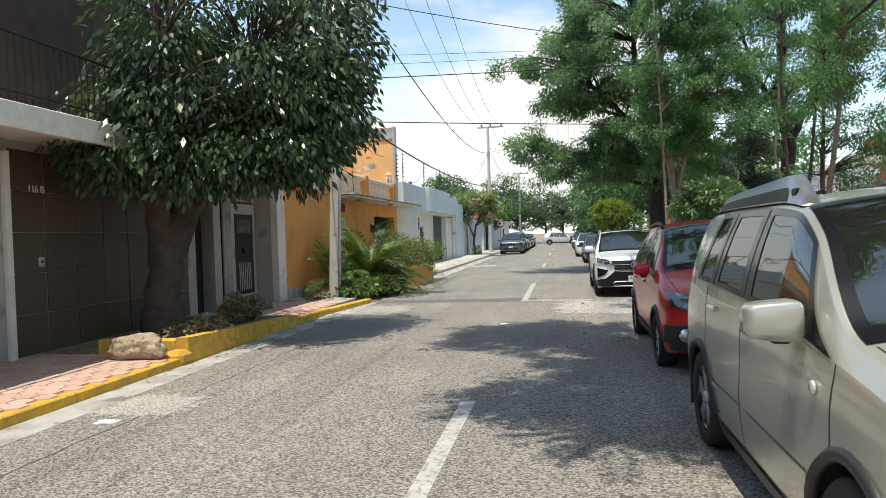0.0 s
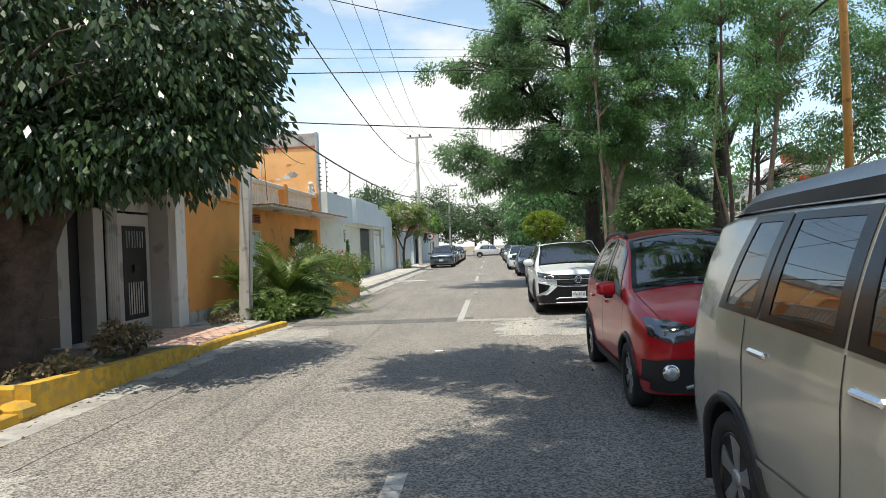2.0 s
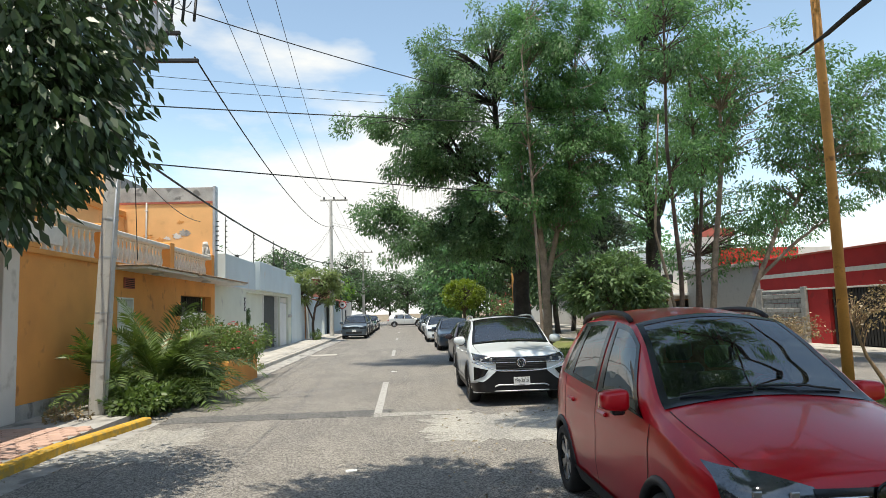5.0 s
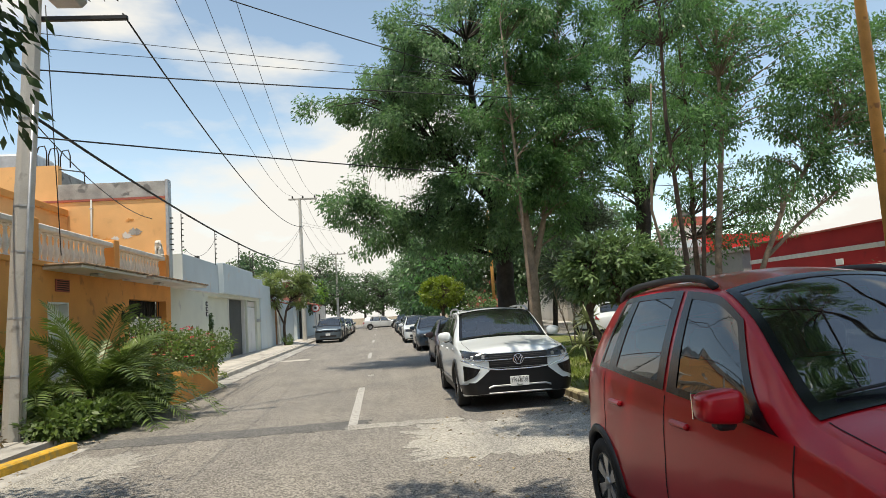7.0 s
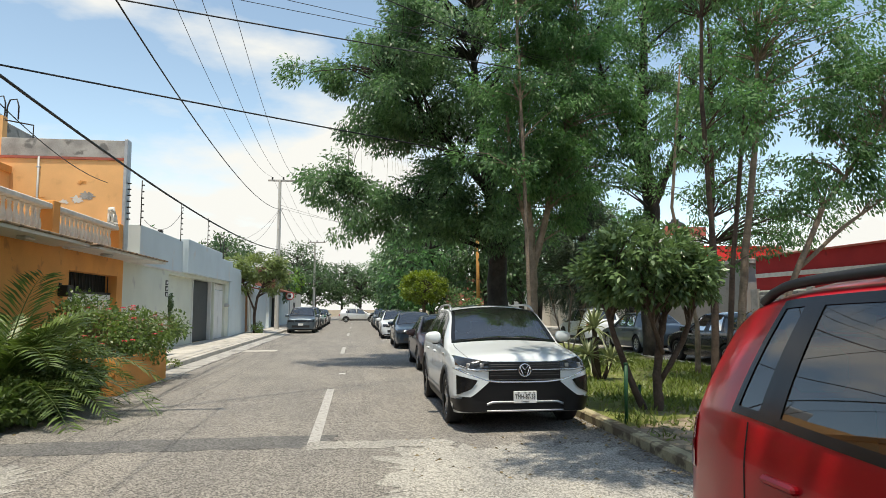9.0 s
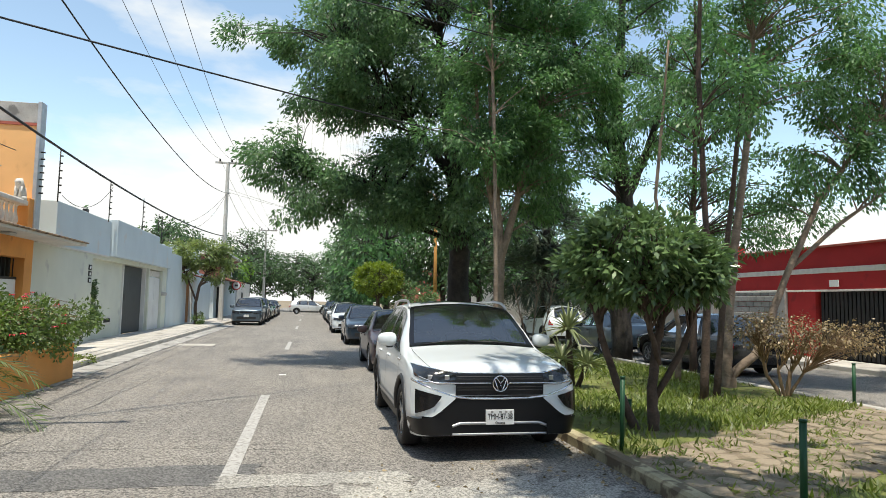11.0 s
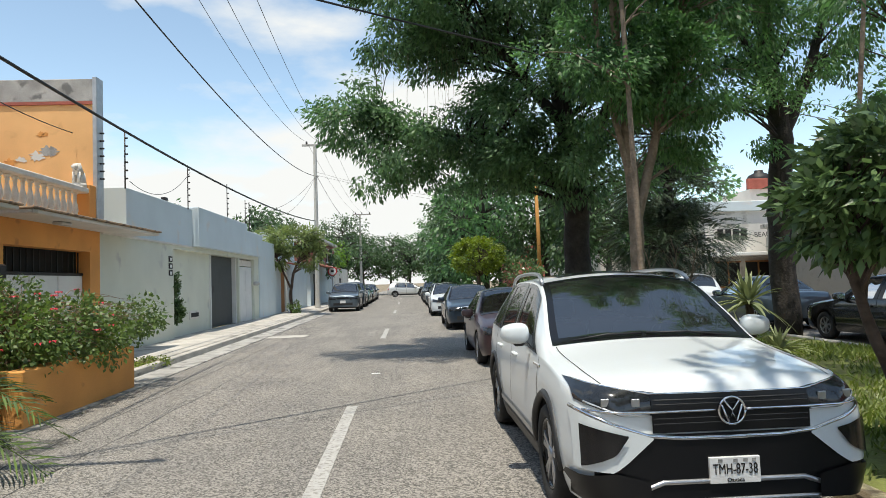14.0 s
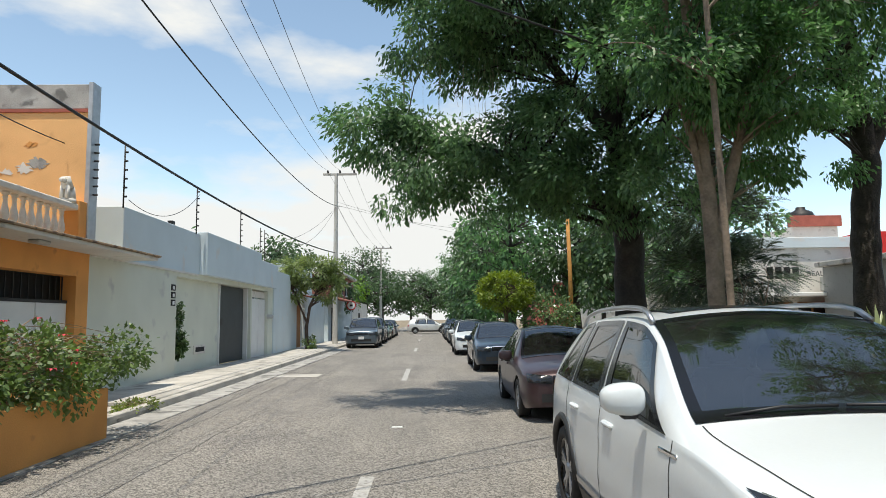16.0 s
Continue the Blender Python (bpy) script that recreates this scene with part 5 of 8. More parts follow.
# white SUV
TAOS = dict(fine=True, L=4.46, half=0.92, axles=(0.89, 3.57), R=0.345, arch=0.40, tyre=0.215, clad=0.13,
            zt=[(0, 0.86), (0.03, 0.93), (0.12, 0.985), (0.5, 1.03), (1.0, 1.085), (1.18, 1.11), (1.5, 1.31), (1.85, 1.51), (2.05, 1.585), (2.5, 1.63), (3.2, 1.62), (3.8, 1.57), (4.05, 1.52), (4.25, 1.28), (4.36, 1.08), (4.46, 0.95)],
            zr=[(0, 0.80), (0.03, 0.86), (0.12, 0.915), (0.5, 0.975), (1.0, 1.03), (1.15, 1.06), (1.5, 1.26), (1.85, 1.455), (2.1, 1.53), (2.6, 1.555), (3.3, 1.54), (3.8, 1.485), (4.05, 1.42), (4.25, 1.2), (4.36, 1.03), (4.46, 0.92)],
            zb=[(0, 0.74), (0.1, 0.83), (0.5, 0.93), (1.0, 0.985), (2.0, 1.01), (3.2, 1.04), (4.0, 1.06), (4.3, 1.0), (4.46, 0.86)],
            hw=[(0, 0.70), (0.03, 0.775), (0.1, 0.845), (0.25, 0.895), (0.6, 0.918), (1.2, 0.915), (2.4, 0.912), (3.6, 0.92), (4.1, 0.89), (4.35, 0.83), (4.46, 0.74)],
            hr=[(0, 0.66), (0.1, 0.75), (0.5, 0.80), (1.0, 0.815), (1.3, 0.79), (1.85, 0.70), (2.3, 0.665), (3.2, 0.655), (4.0, 0.63), (4.3, 0.68), (4.46, 0.67)],
            zs=[(0, 0.26), (0.3, 0.22), (0.6, 0.2), (3.8, 0.21), (4.2, 0.26), (4.46, 0.33)],
            cowl=1.16, header=2.06, rear=(3.98, 4.3), windows=[(1.28, 1.82, 2.42, 2.46), (2.5, 2.54, 3.3, 3.24), (3.36, 3.32, 3.98, 3.62)],
            seams=(1.2, 2.47, 3.42), handles=(2.25, 3.15), hz=0.90, mirror=(1.55, 1.14), mirror_k=1.02, mirror_e=0.75, rails=(2.0, 3.95), rail_mat=ALLOY, rail_r=0.018, tint=True,
            headlamp=([(0.44, 0.895), (0.62, 0.915), (0.86, 0.945)], [(0.44, 0.77), (0.66, 0.775), (0.86, 0.845)]), tail=(0.82, 1.0, 0.3),
            wheel=dict(spokes=5, pair=(-0.16, 0.16), w=0.02, rim=0.70))
taos, sh = make_car("suv", TAOS, P_WHITE, "white compact SUV with black grille parked at the kerb", (2.20, 16.03, 0), category="car")
on_front(taos, sh, "lower_grille", [(-0.80, 0.66), (-0.45, 0.66), (0.45, 0.66), (0.80, 0.66)], [(-0.80, 0.27), (0.80, 0.27)], BUMPERBLACK, 0.008, "black lower bumper", n=30)
on_front(taos, sh, "upper_grille", [(-0.47, 0.885), (0.47, 0.885)], [(-0.47, 0.67), (0.47, 0.67)], BUMPERBLACK, 0.010, "gloss black upper grille", n=24)
for z in (0.72, 0.75, 0.83, 0.855):
    on_front_line(taos, sh, "grille_bar", [(-0.46, z), (0.46, z)], 0.006, BLACKPLASTIC, 0.016)
on_front_line(taos, sh, "chrome_bar", [(-0.84, 0.80), (-0.46, 0.79), (-0.09, 0.79)], 0.008, CHROME, 0.02)
on_front_line(taos, sh, "chrome_bar", [(0.09, 0.79), (0.46, 0.79), (0.84, 0.80)], 0.008, CHROME, 0.02)
on_front_line(taos, sh, "chrome_strip", [(-0.88, 0.80), (-0.7, 0.725), (-0.5, 0.655), (-0.3, 0.635), (0, 0.632), (0.3, 0.635), (0.5, 0.655), (0.7, 0.725), (0.88, 0.80)], 0.014, CHROME, 0.014)
on_front(taos, sh, "bumper_corner", [(0.47, 0.645), (0.66, 0.705), (0.88, 0.79)], [(0.47, 0.635), (0.62, 0.51), (0.70, 0.455), (0.88, 0.46)], P_WHITE, 0.014, "white bumper corner", sides=(1, -1), n=14)
on_front(taos, sh, "side_intake", [(0.62, 0.665), (0.72, 0.69), (0.85, 0.72)], [(0.62, 0.655), (0.70, 0.55), (0.85, 0.48)], GLOSSBLACK, 0.022, "black side air intake", sides=(1, -1), n=10)
on_front(taos, sh, "bumper_lip", [(0.50, 0.40), (0.70, 0.455), (0.895, 0.42)], [(0.50, 0.27), (0.895, 0.27)], BUMPERBLACK, 0.02, "black lower bumper corner", sides=(1, -1), n=12)
on_front_line(taos, sh, "skid_trim", [(-0.70, 0.285), (-0.52, 0.35), (-0.42, 0.385), (0.42, 0.385), (0.52, 0.35), (0.70, 0.285)], 0.016, ALLOY, 0.014)
on_front_line(taos, sh, "skid_trim", [(-0.66, 0.275), (0.66, 0.275)], 0.014, ALLOY, 0.014)
on_front_line(taos, sh, "chrome_bar", [(-0.84, 0.945), (-0.6, 0.915), (-0.46, 0.89), (0, 0.888), (0.46, 0.89), (0.6, 0.915), (0.84, 0.945)], 0.007, CHROME, 0.014)
hit = sh.tree.ray_cast(Vector((0, -2, 0.79)), Vector((0, 1, 0)))[0]
v, f = tube_data([(0.078 * math.cos(a), hit.y - 0.03, 0.785 + 0.078 * math.sin(a)) for a in lin(0, 2 * math.pi, 28)], 0.008, 6)
badge = link("badge", v, f, CHROME, taos, "round chrome badge", True)
for pts in ([(-0.045, 0.845), (0.0, 0.785), (0.045, 0.845)], [(-0.06, 0.82), (-0.025, 0.72), (0.0, 0.775), (0.025, 0.72), (0.06, 0.82)]):
    v, f = tube_data([(a, hit.y - 0.032, b) for a, b in pts], 0.007, 6)
    link("emblem", v, f, CHROME, badge, "", True)
licence_plate(taos, sh, 0.445, "TMH-87-38", "Oaxaca")
for sgn in (1, -1):
    on_front_line(taos, sh, "daylight_strip", [(0.48, 0.775), (0.66, 0.785), (0.83, 0.845)], 0.006, LENSWHITE, 0.016, (sgn,))
    vv, ff = patch(lambda u, z: sh.side_z(u, z), lin(1.25, 3.1, 14), (0.36, 0.385, 0.41), 0.014)
    link("door_moulding", vv if sgn > 0 else mirror_v(vv), ff, ALLOY, taos, "", True)
    c = sh.side_z(1.2, 0.93)
    part("side_badge", box((sgn * c.x - 0.008, 1.12, 0.915), (sgn * c.x + 0.008, 1.36, 0.94), 0.006), CHROME, taos)
for a, b in (((0.6, 1.20, 1.10), (-0.03, 1.21, 1.14)), ((-0.08, 1.20, 1.14), (-0.62, 1.20, 1.10))):
    tube("wiper", [a, ((a[0] + b[0]) / 2, (a[1] + b[1]) / 2 - 0.01, (a[2] + b[2]) / 2 + 0.02), b], 0.008, BLACKPLASTIC, taos, sides=6)
vv, ff = patch(sh.roof, lin(2.25, 3.5, 10), lin(-0.7, 0.7, 10), 0.006)
link("glass_roof", vv, ff, GLOSSBLACK, taos, "", True)

# red hatchback
FOX = dict(fine=True, L=4.02, half=0.84, axles=(0.80, 3.265), R=0.315, arch=0.365, tyre=0.205, clad=0.12,
           zt=[(0, 0.76), (0.03, 0.82), (0.12, 0.87), (0.4, 0.955), (0.8, 1.04), (1.0, 1.075), (1.3, 1.26), (1.6, 1.45), (1.85, 1.56), (2.3, 1.61), (3.0, 1.60), (3.5, 1.56), (3.72, 1.48), (3.9, 1.12), (4.02, 0.9)],
           zr=[(0, 0.70), (0.03, 0.75), (0.12, 0.80), (0.4, 0.885), (0.8, 0.965), (1.0, 1.005), (1.3, 1.19), (1.6, 1.385), (1.88, 1.495), (2.4, 1.53), (3.0, 1.51), (3.5, 1.46), (3.72, 1.37), (3.9, 1.05), (4.02, 0.86)],
           zb=[(0, 0.64), (0.1, 0.73), (0.4, 0.83), (0.9, 0.92), (1.6, 0.955), (2.6, 1.0), (3.4, 1.04), (3.8, 1.0), (4.02, 0.80)],
           hw=[(0, 0.62), (0.03, 0.69), (0.1, 0.755), (0.25, 0.805), (0.6, 0.84), (1.2, 0.83), (2.2, 0.83), (3.2, 0.84), (3.7, 0.81), (3.92, 0.75), (4.02, 0.66)],
           hr=[(0, 0.58), (0.1, 0.66), (0.4, 0.71), (0.8, 0.735), (1.05, 0.72), (1.6, 0.61), (2.0, 0.57), (3.0, 0.56), (3.6, 0.545), (3.9, 0.6), (4.02, 0.58)],
           zs=[(0, 0.28), (0.3, 0.24), (0.6, 0.22), (3.4, 0.23), (3.8, 0.28), (4.02, 0.34)],
           cowl=0.99, header=1.84, rear=(3.62, 3.9), windows=[(1.12, 1.61, 2.14, 2.2), (2.22, 2.28, 3.02, 2.98), (3.035, 2.995, 3.30, 3.2)],
           seams=(1.02, 2.18, 3.12), handles=(1.98, 2.9), hz=0.86, mirror=(1.36, 1.03), mirror_k=0.88, mirror_e=0.5, rails=(1.95, 3.5), rail_mat=BLACKPLASTIC, rail_r=0.022, rail_h=0.035,
           headlamp=([(0.36, 0.785), (0.55, 0.83), (0.76, 0.85)], [(0.36, 0.72), (0.58, 0.665), (0.76, 0.72)]), tail=(0.78, 1.02, 0.2),
           wheel=dict(spokes=6, pair=(-0.13, 0.13), w=0.02, rim=0.66))


def short_tail(p, u0, k):
    """The same car with its tail behind u0 drawn in k times."""
    cut = lambda u: u if u < u0 else u0 + (u - u0) * k
    q = dict(p)
    for key in ("zt", "zr", "zb", "hw", "hr", "zs"):
        q[key] = [(cut(a), b) for a, b in p[key]]
    q.update(L=cut(p["L"]), rear=tuple(cut(a) for a in p["rear"]), windows=[tuple(cut(a) for a in w) for w in p["windows"]], rails=tuple(cut(a) for a in p["rails"]))
    return q


fox, sh = make_car("hatchback", dict(short_tail(taller(FOX, 1.08), 3.1, 0.72), lens=LENSCLEAR, tint=True), P_RED, "red hatchback with black bumper, roof rails parked on street", (2.42, 7.08, 0))
on_front(fox, sh, "grille", [(-0.37, 0.84), (0.37, 0.84)], [(-0.37, 0.755), (0.37, 0.755)], GLOSSBLACK, 0.008, "black upper grille", n=18)
on_front_line(fox, sh, "chrome_bar", [(-0.36, 0.80), (-0.09, 0.80)], 0.006, CHROME, 0.016)
on_front_line(fox, sh, "chrome_bar", [(0.09, 0.80), (0.36, 0.80)], 0.006, CHROME, 0.016)
on_front(fox, sh, "lower_bumper", [(-0.80, 0.56), (-0.6, 0.59), (0, 0.585), (0.6, 0.59), (0.80, 0.56)], [(-0.80, 0.30), (0.80, 0.30)], BLACKPLASTIC, 0.014, "black plastic lower bumper", n=30)
on_front_line(fox, sh, "skid_trim", [(-0.5, 0.34), (-0.42, 0.36), (0.42, 0.36), (0.5, 0.34)], 0.022, ALLOY, 0.02)
hit = sh.tree.ray_cast(Vector((0, -2, 0.80)), Vector((0, 1, 0)))[0]
v, f = tube_data([(0.066 * math.cos(a), hit.y - 0.026, 0.80 + 0.066 * math.sin(a)) for a in lin(0, 2 * math.pi, 28)], 0.008, 6)
link("badge", v, f, GLOSSBLACK, fox, "round dark badge", True)
for sgn in (1, -1):
    c = sh.tree.ray_cast(Vector((sgn * 0.62, -2, 0.475)), Vector((0, 1, 0)))[0]
    for r, d, m_, nm in ((0.075, 0.03, CHROME, "fog_lamp_ring"), (0.052, 0.036, LENSWHITE, "fog_lamp")):
        v, f = lathe([(r, 0), (r, 0.02), (r * 0.8, 0.03), (0.004, 0.03)], 20)
        ob = link(nm, v, f, m_, fox, "", True)
        ob.matrix_basis = Matrix.Translation(c + Vector((0, -d + 0.018, 0))) @ Matrix.Rotation(radians(90), 4, "X")
licence_plate(fox, sh, 0.43, "", "")
for a, b in (((0.52, 1.06, 1.17), (-0.03, 1.07, 1.215)), ((-0.08, 1.05, 1.205), (-0.56, 1.07, 1.175))):
    tube("wiper", [a, ((a[0] + b[0]) / 2, (a[1] + b[1]) / 2 - 0.01, (a[2] + b[2]) / 2 + 0.02), b], 0.008, BLACKPLASTIC, fox, sides=6)

# champagne SUV
XT = dict(fine=True, L=4.52, half=0.89, axles=(0.93, 3.555), R=0.35, arch=0.405, tyre=0.215,
          zt=[(0, 0.80), (0.03, 0.90), (0.12, 0.97), (0.5, 1.04), (0.95, 1.10), (1.1, 1.13), (1.4, 1.33), (1.7, 1.53), (1.92, 1.63), (2.4, 1.68), (3.2, 1.68), (3.9, 1.67), (4.18, 1.63), (4.36, 1.33), (4.45, 1.08), (4.52, 0.9)],
          zr=[(0, 0.75), (0.03, 0.84), (0.12, 0.91), (0.5, 0.98), (0.95, 1.04), (1.1, 1.07), (1.4, 1.27), (1.7, 1.47), (1.95, 1.57), (2.4, 1.60), (3.2, 1.60), (3.9, 1.59), (4.18, 1.55), (4.36, 1.25), (4.45, 1.02), (4.52, 0.86)],
          zb=[(0, 0.70), (0.1, 0.82), (0.5, 0.92), (1.0, 0.985), (2.0, 1.075), (3.2, 1.11), (4.0, 1.12), (4.35, 1.03), (4.52, 0.8)],
          hw=[(0, 0.68), (0.03, 0.75), (0.1, 0.82), (0.25, 0.865), (0.6, 0.89), (1.2, 0.885), (2.4, 0.885), (3.6, 0.89), (4.15, 0.865), (4.4, 0.80), (4.52, 0.72)],
          hr=[(0, 0.64), (0.1, 0.72), (0.5, 0.76), (0.95, 0.77), (1.2, 0.785), (1.7, 0.70), (2.2, 0.665), (3.2, 0.655), (4.0, 0.64), (4.35, 0.66), (4.52, 0.64)],
          zs=[(0, 0.28), (0.3, 0.24), (0.6, 0.22), (3.8, 0.23), (4.2, 0.27), (4.52, 0.36)],
          cowl=1.08, header=1.94, rear=(4.05, 4.36), clad=0.09, mirror_e=0.36, windows=[(1.16, 1.66, 2.40, 2.42), (2.46, 2.48, 3.18, 3.14), (3.23, 3.19, 3.74, 3.62)],
          seams=(1.12, 2.44, 3.36), handles=(2.27, 3.16), hz=0.985, mirror=(1.47, 1.11), handle_mat=CHROME, mirror_k=1.06,
          headlamp=([(0.40, 0.84), (0.82, 0.88)], [(0.40, 0.70), (0.82, 0.72)]), tail=(0.80, 1.25, 0.16),
          wheel=dict(spokes=5, pair=(-0.12, 0.12), w=0.028, rim=0.68))
xt, sh = make_car("suv", taller(XT, 1.09), P_SILVER, "champagne SUV with roof rack parked at the roadside", (2.40, 1.33, 0))
on_front(xt, sh, "grille", [(-0.4, 0.84), (0.4, 0.84)], [(-0.4, 0.66), (0.4, 0.66)], GLOSSBLACK, 0.01, "dark grille", n=16)
on_front(xt, sh, "lower_grille", [(-0.6, 0.52), (0.6, 0.52)], [(-0.6, 0.32), (0.6, 0.32)], BLACKPLASTIC, 0.01, "black lower grille", n=16)
licence_plate(xt, sh, 0.5, "", "")
for sgn in (1, -1):
    # tall roof rack rail with a lamp pod at its front
    top, low_ = [], []
    for u in lin(1.98, 4.05, 24):
        k = (u - 1.98) / 2.07
        h = 0.145 * min(1, k * 9) * (0.55 + 0.45 * (1 - k)) * min(1, (1 - k) * 7) + 0.012
        b = sh.roof(u, 0.93 * sgn)
        low_.append(b)
        top.append(b + Vector((-sgn * 0.015, 0, h)))
    v, f = [], []
    for a, b in zip(low_, top):
        v += [tuple(a + Vector((sgn * 0.045, 0, 0))), tuple(b + Vector((sgn * 0.028, 0, 0))), tuple(b + Vector((-sgn * 0.03, 0, 0))), tuple(a + Vector((-sgn * 0.05, 0, 0)))]
    n_ = len(top)
    f = [(4 * i + q, 4 * i + q + 1, 4 * i + q + 5, 4 * i + q + 4) for i in range(n_ - 1) for q in range(3)] + [(0, 1, 2, 3), (4 * n_ - 1, 4 * n_ - 2, 4 * n_ - 3, 4 * n_ - 4)]
    rr = link("roof_rail", v, f, ALLOY, xt, "brushed silver roof rack rail", True)
    c = low_[2].lerp(top[2], 0.5)
    part("lamp_slot", box((c.x - 0.045, c.y - 0.05, c.z - 0.022), (c.x + 0.045, c.y + 0.03, c.z + 0.022), 0.008), GLOSSBLACK, rr)
    v2 = []
    for a, b in zip(low_[3:-2], top[3:-2]):
        o = Vector((sgn * 0.047, 0, 0))
        v2 += [tuple(a.lerp(b, 0.05) + o), tuple(a.lerp(b, 0.55) + o * 0.9)]
    link("rail_shadow_gap", v2, [(2 * i, 2 * i + 1, 2 * i + 3, 2 * i + 2) for i in range(len(v2) // 2 - 1)], BLACKPLASTIC, rr)
    c = sh.side_z(0.98 + 0.35, 0.87)
    v, f = lathe([(0.03, 0), (0.03, 0.008), (0.02, 0.014), (0.003, 0.015)], 16)
    ob = link("side_indicator", v, f, LENSWHITE, xt, "", True)
    ob.matrix_basis = Matrix.Translation((sgn * c.x, 1.28, 0.96)) @ Matrix.Rotation(radians(90 * sgn), 4, "Y")
    for u0, u1 in ((1.2, 2.36), (2.5, 3.2)):
        vv, ff = patch(lambda u, z: sh.side_z(u, z), lin(u0, u1, 12), (0.55, 0.565, 0.58), 0.008)
        link("door_moulding", vv if sgn > 0 else mirror_v(vv), ff, P_SILVER, xt, "", True)
    part("mud_flap", box((sgn * 0.78 - 0.1, 3.555 + 0.42, 0.2), (sgn * 0.78 + 0.1, 3.555 + 0.44, 0.5), 0.005), BLACKPLASTIC, xt)

# ordinary cars farther on
def scaled(p, L, half, h, **more):
    """Measures of another car with the same lines, stretched in length, width and height."""
    q = dict(p)
    kl, kw = L / p["L"], half / p["half"]
    for key in ("zt", "zr", "zb", "zs"):
        q[key] = [(a * kl, b * h) for a, b in p[key]]
    for key in ("hw", "hr"):
        q[key] = [(a * kl, b * kw) for a, b in p[key]]
    q.update(L=L, half=half, axles=tuple(a * kl for a in p["axles"]), cowl=p["cowl"] * kl, header=p["header"] * kl, rear=tuple(a * kl for a in p["rear"]),
             windows=[tuple(a * kl for a in w) for w in p["windows"]], seams=tuple(a * kl for a in p["seams"]), handles=tuple(a * kl for a in p["handles"]), hz=p["hz"] * h,
             mirror=(p["mirror"][0] * kl, p["mirror"][1] * h), headlamp=tuple([(a * kw, b * h) for a, b in e] for e in p["headlamp"]), tail=(p["tail"][0] * h, p["tail"][1] * h, p["tail"][2]))
    q.pop("rails", None)
    q.pop("fine", None)
    q.update(more)
    return q


SEDAN = dict(L=4.3, half=0.85, axles=(0.84, 3.36), R=0.30, arch=0.345, tyre=0.19,
             zt=[(0, 0.68), (0.04, 0.74), (0.2, 0.80), (0.7, 0.88), (1.15, 0.95), (1.45, 1.12), (1.8, 1.32), (2.05, 1.40), (2.5, 1.42), (2.9, 1.40), (3.15, 1.33), (3.5, 1.12), (3.68, 1.02), (4.1, 0.99), (4.25, 0.95), (4.3, 0.85)],
             zr=[(0, 0.63), (0.04, 0.68), (0.2, 0.74), (0.7, 0.82), (1.15, 0.89), (1.45, 1.06), (1.8, 1.26), (2.05, 1.335), (2.5, 1.35), (2.9, 1.33), (3.15, 1.25), (3.5, 1.06), (3.68, 0.97), (4.1, 0.95), (4.25, 0.9), (4.3, 0.8)],
             zb=[(0, 0.58), (0.1, 0.66), (0.7, 0.77), (1.2, 0.83), (2.4, 0.86), (3.4, 0.89), (4.0, 0.88), (4.3, 0.76)],
             hw=[(0, 0.62), (0.04, 0.70), (0.15, 0.78), (0.4, 0.83), (1.0, 0.85), (3.4, 0.85), (4.0, 0.82), (4.2, 0.76), (4.3, 0.68)],
             hr=[(0, 0.58), (0.15, 0.68), (0.7, 0.72), (1.15, 0.73), (1.8, 0.60), (2.2, 0.56), (2.9, 0.555), (3.3, 0.6), (3.7, 0.68), (4.1, 0.7), (4.3, 0.6)],
             zs=[(0, 0.24), (0.4, 0.19), (3.6, 0.2), (4.3, 0.3)],
             cowl=1.12, header=2.02, rear=(2.98, 3.62), windows=[(1.4, 1.88, 2.38, 2.42), (2.44, 2.48, 3.24, 2.98)],
             seams=(1.15, 2.41, 3.25), handles=(2.2, 3.05), hz=0.76, mirror=(1.5, 0.93),
             headlamp=([(0.40, 0.70), (0.76, 0.72)], [(0.40, 0.58), (0.76, 0.60)]), tail=(0.66, 0.86, 0.14),
             wheel=dict(spokes=7, w=0.024, rim=0.62, bright=True))


def plain_car(name, p, paint, label, place, turn=0.0, plate=True):
    car, s = make_car(name, p, paint, label, place, turn, near=False)
    zg = p["headlamp"][0][0][1]
    on_front(car, s, "grille", [(-0.38, zg), (0.38, zg)], [(-0.38, zg - 0.1), (0.38, zg - 0.1)], GLOSSBLACK, 0.01, "dark grille", n=10)
    on_front(car, s, "lower_grille", [(-0.55, zg * 0.62), (0.55, zg * 0.62)], [(-0.55, zg * 0.45), (0.55, zg * 0.45)], BLACKPLASTIC, 0.01, "black lower grille", n=10)
    if plate:
        licence_plate(car, s, zg * 0.68, "", "")
    return car


plain_car("sedan", scaled(SEDAN, 4.15, 0.82, 1.0), P_MAROON, "faded dark maroon sedan parked at the kerb", (2.42, 24.0, 0))
plain_car("sedan", scaled(SEDAN, 4.55, 0.88, 1.03), P_BLUE, "dark blue sedan parked at the kerb", (2.42, 33.3, 0))
plain_car("sedan", scaled(SEDAN, 4.4, 0.88, 1.06), P_WHITE, "white sedan parked at the kerb", (2.2, 42.0, 0))
plain_car("hatchback", scaled(FOX, 4.0, 0.84, 0.95), P_BLACK, "black hatchback parked at the kerb", (2.3, 48.6, 0))
plain_car("sedan", scaled(SEDAN, 4.4, 0.86, 1.0), P_GREY, "grey sedan parked at the kerb", (2.3, 55.0, 0))
plain_car("suv", scaled(TAOS, 4.4, 0.9, 1.0), P_GREY, "grey SUV parked at the kerb", (2.3, 61.5, 0))
